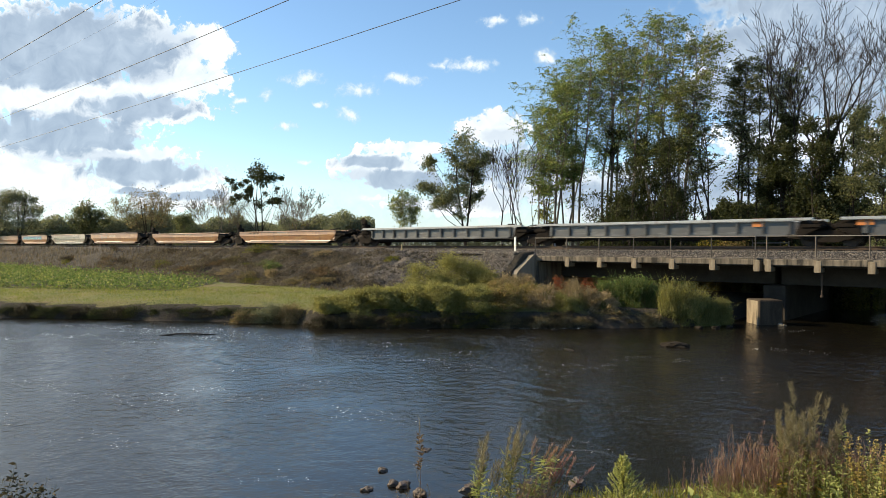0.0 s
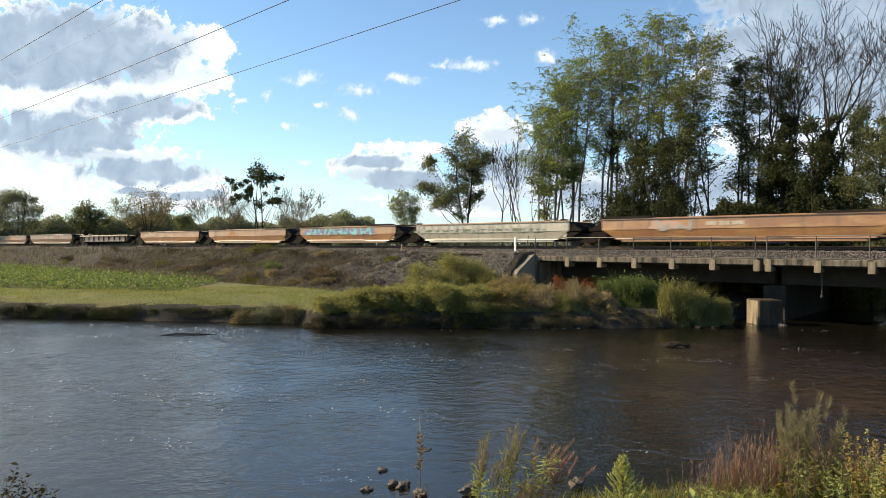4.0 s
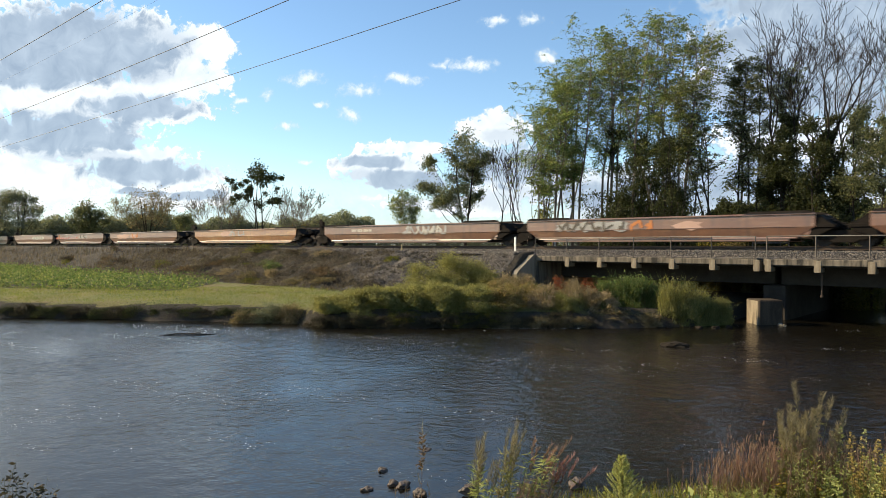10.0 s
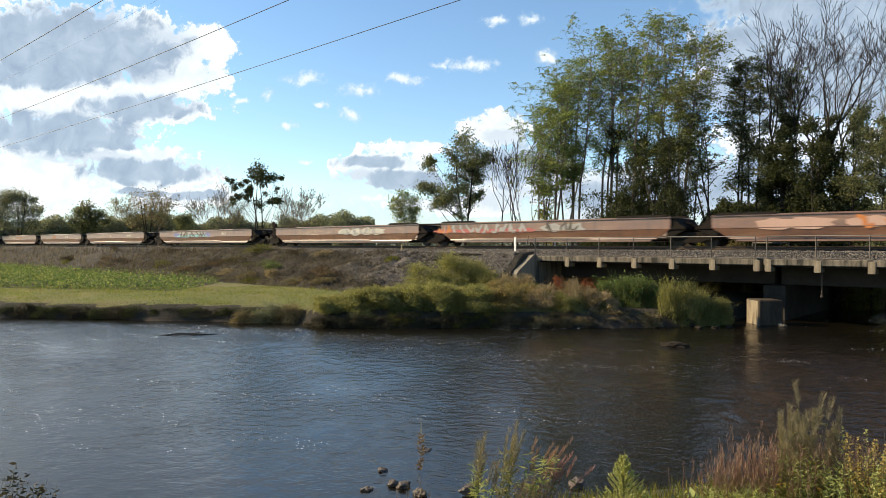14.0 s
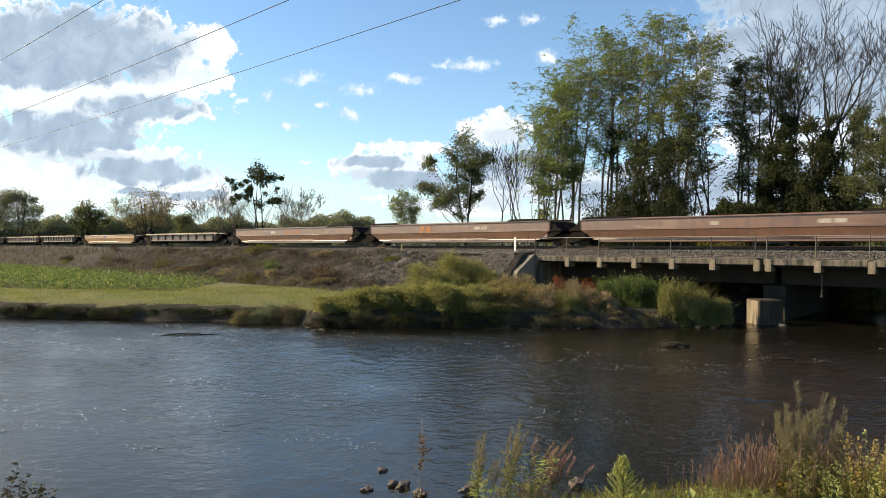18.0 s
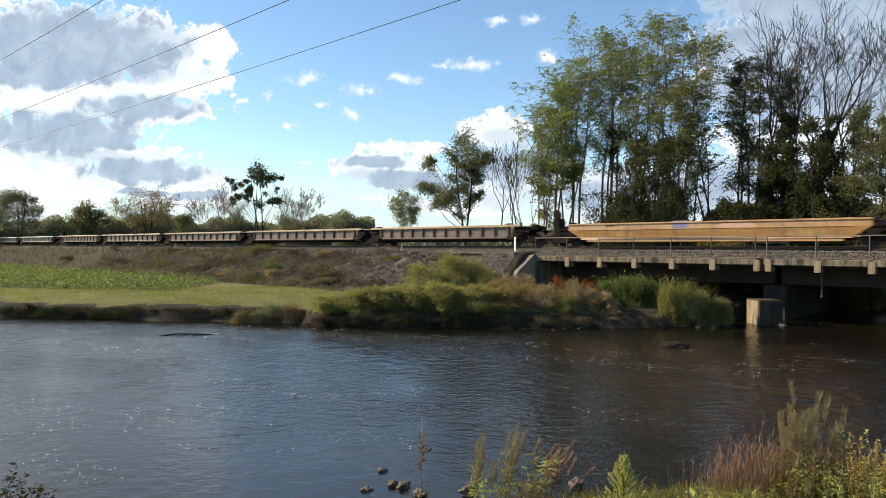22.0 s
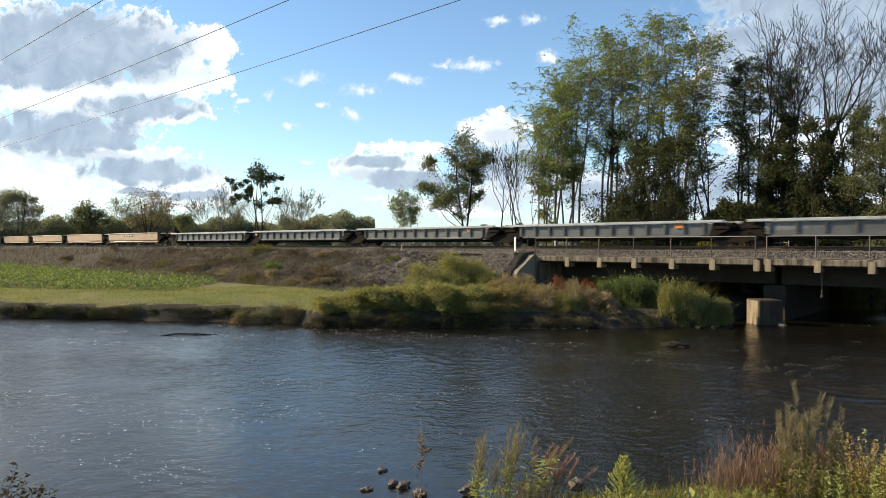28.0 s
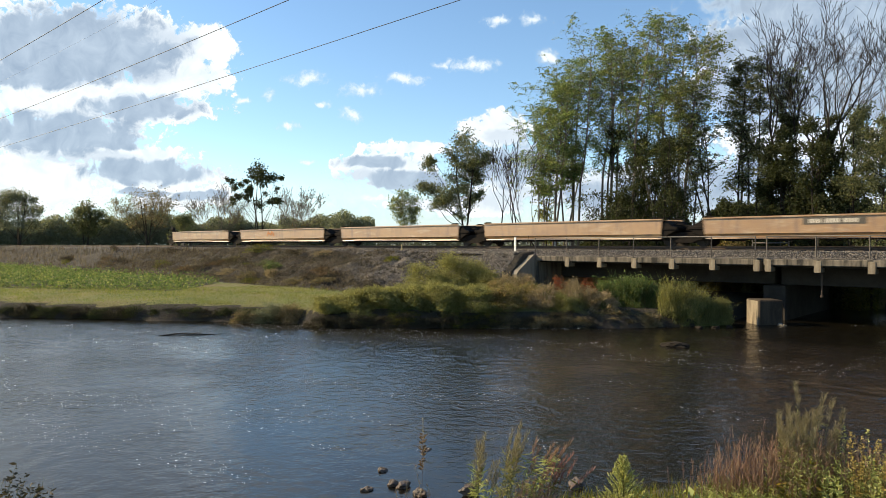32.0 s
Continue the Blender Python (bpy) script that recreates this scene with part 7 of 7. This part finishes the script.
# the dense stand by the right-hand bank
for k, (px, di, n, h, sp_, mt) in enumerate([(1290, 7.3, 90, 0.80, 0.34, 0), (1325, 7.2, 110, 0.96, 0.36, 0), (1370, 7.1, 110, 1.02, 0.36, 0), (1420, 7.3, 90, 1.0, 0.4, 0), (1460, 7.0, 90, 0.98, 0.4, 0), (1500, 6.9, 80, 0.95, 0.4, 0), (1545, 6.9, 70, 0.9, 0.4, 0)]):
    herb("red_stemmed_grass", B(px), di, n, h, sp_, 0.03, 320 + k, "dense stand of dry reddish grass stems", M_STEM_RED, (M_LEAF_OLIVE, 4, 0.12, 0.008, 0.05, 0.6, 1.2), (M_STEM_RED, 12, 0.08, 0.004, 0.55, 0.22), 0.0028)
for k, (px, di, n, h, sp_, ln) in enumerate([(1392, 7.2, 8, 1.36, 0.07, -0.05), (1424, 7.2, 12, 1.52, 0.09, 0.0), (1472, 7.2, 7, 1.36, 0.07, 0.06), (1408, 7.0, 12, 1.1, 0.14, -0.02), (1438, 7.0, 12, 1.1, 0.14, 0.03)]):
    herb("feathery_weed", B(px), di, n, h, sp_, ln, 330 + k, "tall weed topped by feathery pale seed pods", M_STEM, (M_LEAF_BANK, 34, 0.08, 0.011, 0.15, 0.85, 0.4), (M_PLUME, 110, 0.075, 0.0032, 0.84, 0.7))
for k, (px, di, n, h, mt) in enumerate([(1265, 7.0, 60, 0.42, M_PALEGREEN), (1310, 6.9, 80, 0.52, M_PALEGREEN), (1350, 6.9, 70, 0.5, M_PALEGREEN), (1440, 6.8, 40, 0.85, M_PALEGREEN), (1500, 6.7, 50, 0.62, M_PALEGREEN)]):
    herb("green_undergrowth", B(px), di, n, h, 0.36, 0.0, 340 + k, "soft green undergrowth between the dry stems", M_STEM, (mt, 40, 0.06, 0.0075, 0.1, 1.0, 0.6))
herb("yellow_leaved_weed", B(1388), 6.8, 3, 0.80, 0.04, 0.0, 345, "stalk with curled pale yellow leaves", M_STEM, (M_LEAF_GOLD, 26, 0.055, 0.028, 0.1, 1.0, 0.1))
herb("yellow_leaved_weed", B(1430), 6.8, 5, 0.85, 0.10, 0.0, 346, "stalk with curled pale yellow leaves", M_STEM, (M_LEAF_GOLD, 24, 0.06, 0.026, 0.1, 1.0, 0.1))
for k, (px, py, w, mt) in enumerate([(1515, 0.74, 0.5, M_PALEGREEN), (1560, 0.80, 0.5, M_PALEGREEN), (1590, 0.98, 0.5, M_SPIRE), (1550, 1.02, 0.3, M_LEAF_STRAWY)]):
    herb("leafy_shrub", B(px), 6.6, 34, py, w, 0.0, 350 + k, "leafy green shrub with yellow tips on the bank", M_STEM, (mt, 60, 0.034, 0.015, 0.2, 1.0, 0.3))
herb("leafy_twig", B(20), 6.6, 18, 1.02, 0.34, 0.10, 360, "dark leafy twigs at the water's edge", M_STEM, (M_BRAMBLE, 26, 0.06, 0.024, 0.3, 1.0, 0.2))
herb("leafy_twig", B(-20), 6.4, 20, 1.15, 0.3, 0.1, 361, "dark leafy twigs at the water's edge", M_STEM, (M_BRAMBLE, 26, 0.06, 0.024, 0.3, 1.0, 0.2))
herb("pink_plumed_weed", B(968), 7.5, 9, 0.90, 0.10, 0.36, 362, "leaning weed with a faded pink plume", M_STEM_RED, (M_LEAF_OLIVE, 14, 0.12, 0.012, 0.2, 0.8, 0.6), (M_PINKPLUME, 50, 0.07, 0.006, 0.78, 0.3), 0.003)
herb("thin_grass", B(180), 6.6, 8, 0.75, 0.7, 0.0, 363, "thin dark grass tips at the water's edge", M_STEM, None, (M_PLUME, 6, 0.07, 0.005, 0.8, 0.25), 0.003)
# short grass that covers the near bank
rng = np.random.default_rng(9)
scatter("near_bank_grass", 9000, 0.2, 8, 4.5, 10.2, lambda x, y: height_at(x, y) > 0.12, lambda p: blades(rng, p, 0.26, 0.012, 0.6, 0.3), M_LEAF_OLIVE, "rough grass on the near bank", "grass")

# flecks of foam, sparkle drawn as white flakes, and floating leaves on the river
rng = np.random.default_rng(12)


def flecks(name, fx, fy, size, label):
    """Small flat uneven flakes that float on the water."""
    n, k = len(fx), 6
    ang = np.linspace(0, 2 * math.pi, k, endpoint=False)
    rr = (size * rng.uniform(0.4, 1.7, n))[:, None] * rng.uniform(0.6, 1.3, (n, k))
    v = np.stack([fx[:, None] + np.cos(ang) * rr * 2.2, fy[:, None] + np.sin(ang) * rr, np.full((n, k), 0.026)], -1).reshape(-1, 3)
    q0 = np.arange(n)[:, None] * k
    f = np.concatenate([q0 + np.array([[0, 1, 2, 3]]), q0 + np.array([[0, 3, 4, 5]])])
    return tagged(part(name, np_mesh(name, v, f, M_WHITE), None), label, "foam", kind="stuff")


# Many of these flecks paint the glints of the ripples in white.
n = 34000
fx, fy = rng.uniform(-34, 16, n), 10.5 + 22 * rng.uniform(0, 1, n) ** 1.2
streaks = 0.7 * wobble(fx * 0.6, fy * 1.2, 1.1, 3.0) + 0.7 * wobble(fx * 0.5, fy, 0.37, 7.0) + 0.35 * wobble(fy, fx, 2.3, 1.0)
ok = (np.abs(fx) < fy * 0.75 + 9) & (streaks > np.where(fx < 1, 0.38, 0.62))
foam = flecks("foam_flecks", fx[ok], fy[ok], 0.0085 * np.clip(fy[ok] / 24, 0.4, 1.2), "white flecks of foam and painted sparkle on the river")
n = 170
flecks("shore_foam", rng.uniform(1.9, 6.2, n), 30.75 + rng.normal(size=n) * 0.15, 0.011, "line of pale foam caught along the bank")


# ---- what moves ----
def motions():
    for car, mid in CARS:
        rows = []
        for t in (0.0, 8.0, 16.0, 24.0, 32.0):
            p = track_point(mid + SPEED * t, 0, Z_RAIL)
            rows.append((t, pose(p.x, p.y, p.z, 0, 0, HEADING)))
        walk(car, rows)
    # the wheels roll: the first one is keyed, and its fellows follow the same keys
    turn = math.degrees(SPEED / 0.455)
    for group in (WHEELS_A, WHEELS_B):
        x = group[0].location.x
        walk(group[0], [(k / FPS, pose(x, 0, 0.455, 0, turn * k / FPS, 0)) for k in range(int(SECONDS * FPS) + 1)])
        for w in group[1:]:
            w.rotation_mode = "QUATERNION"
            w.animation_data_create()
            w.animation_data.action = group[0].animation_data.action
            w.animation_data.action_slot = group[0].animation_data.action_slot
    # the river flows: its sheet slides downstream
    walk(water, [(t, pose(0.25 * t, 0, 0)) for t in (0.0, 8.0, 16.0, 24.0, 32.0)])
    walk(foam, [(t, pose(0.25 * t, 0, 0)) for t in (0.0, 8.0, 16.0, 24.0, 32.0)])
    # a light wind stirs the weeds
    for plant, seed in SWAYING:
        rng = np.random.default_rng(seed + 1000)
        x, y, z = plant.location
        walk(plant, [(2.0 * k, pose(x, y, z, rng.uniform(-0.5, 0.5), rng.uniform(-1.2, 1.4), 0)) for k in range(17)])
    walk(backdrop, [(t, pose(0.3 * t, K_SKY, 3.8)) for t in (0.0, 8.0, 16.0, 24.0, 32.0)])


motions()
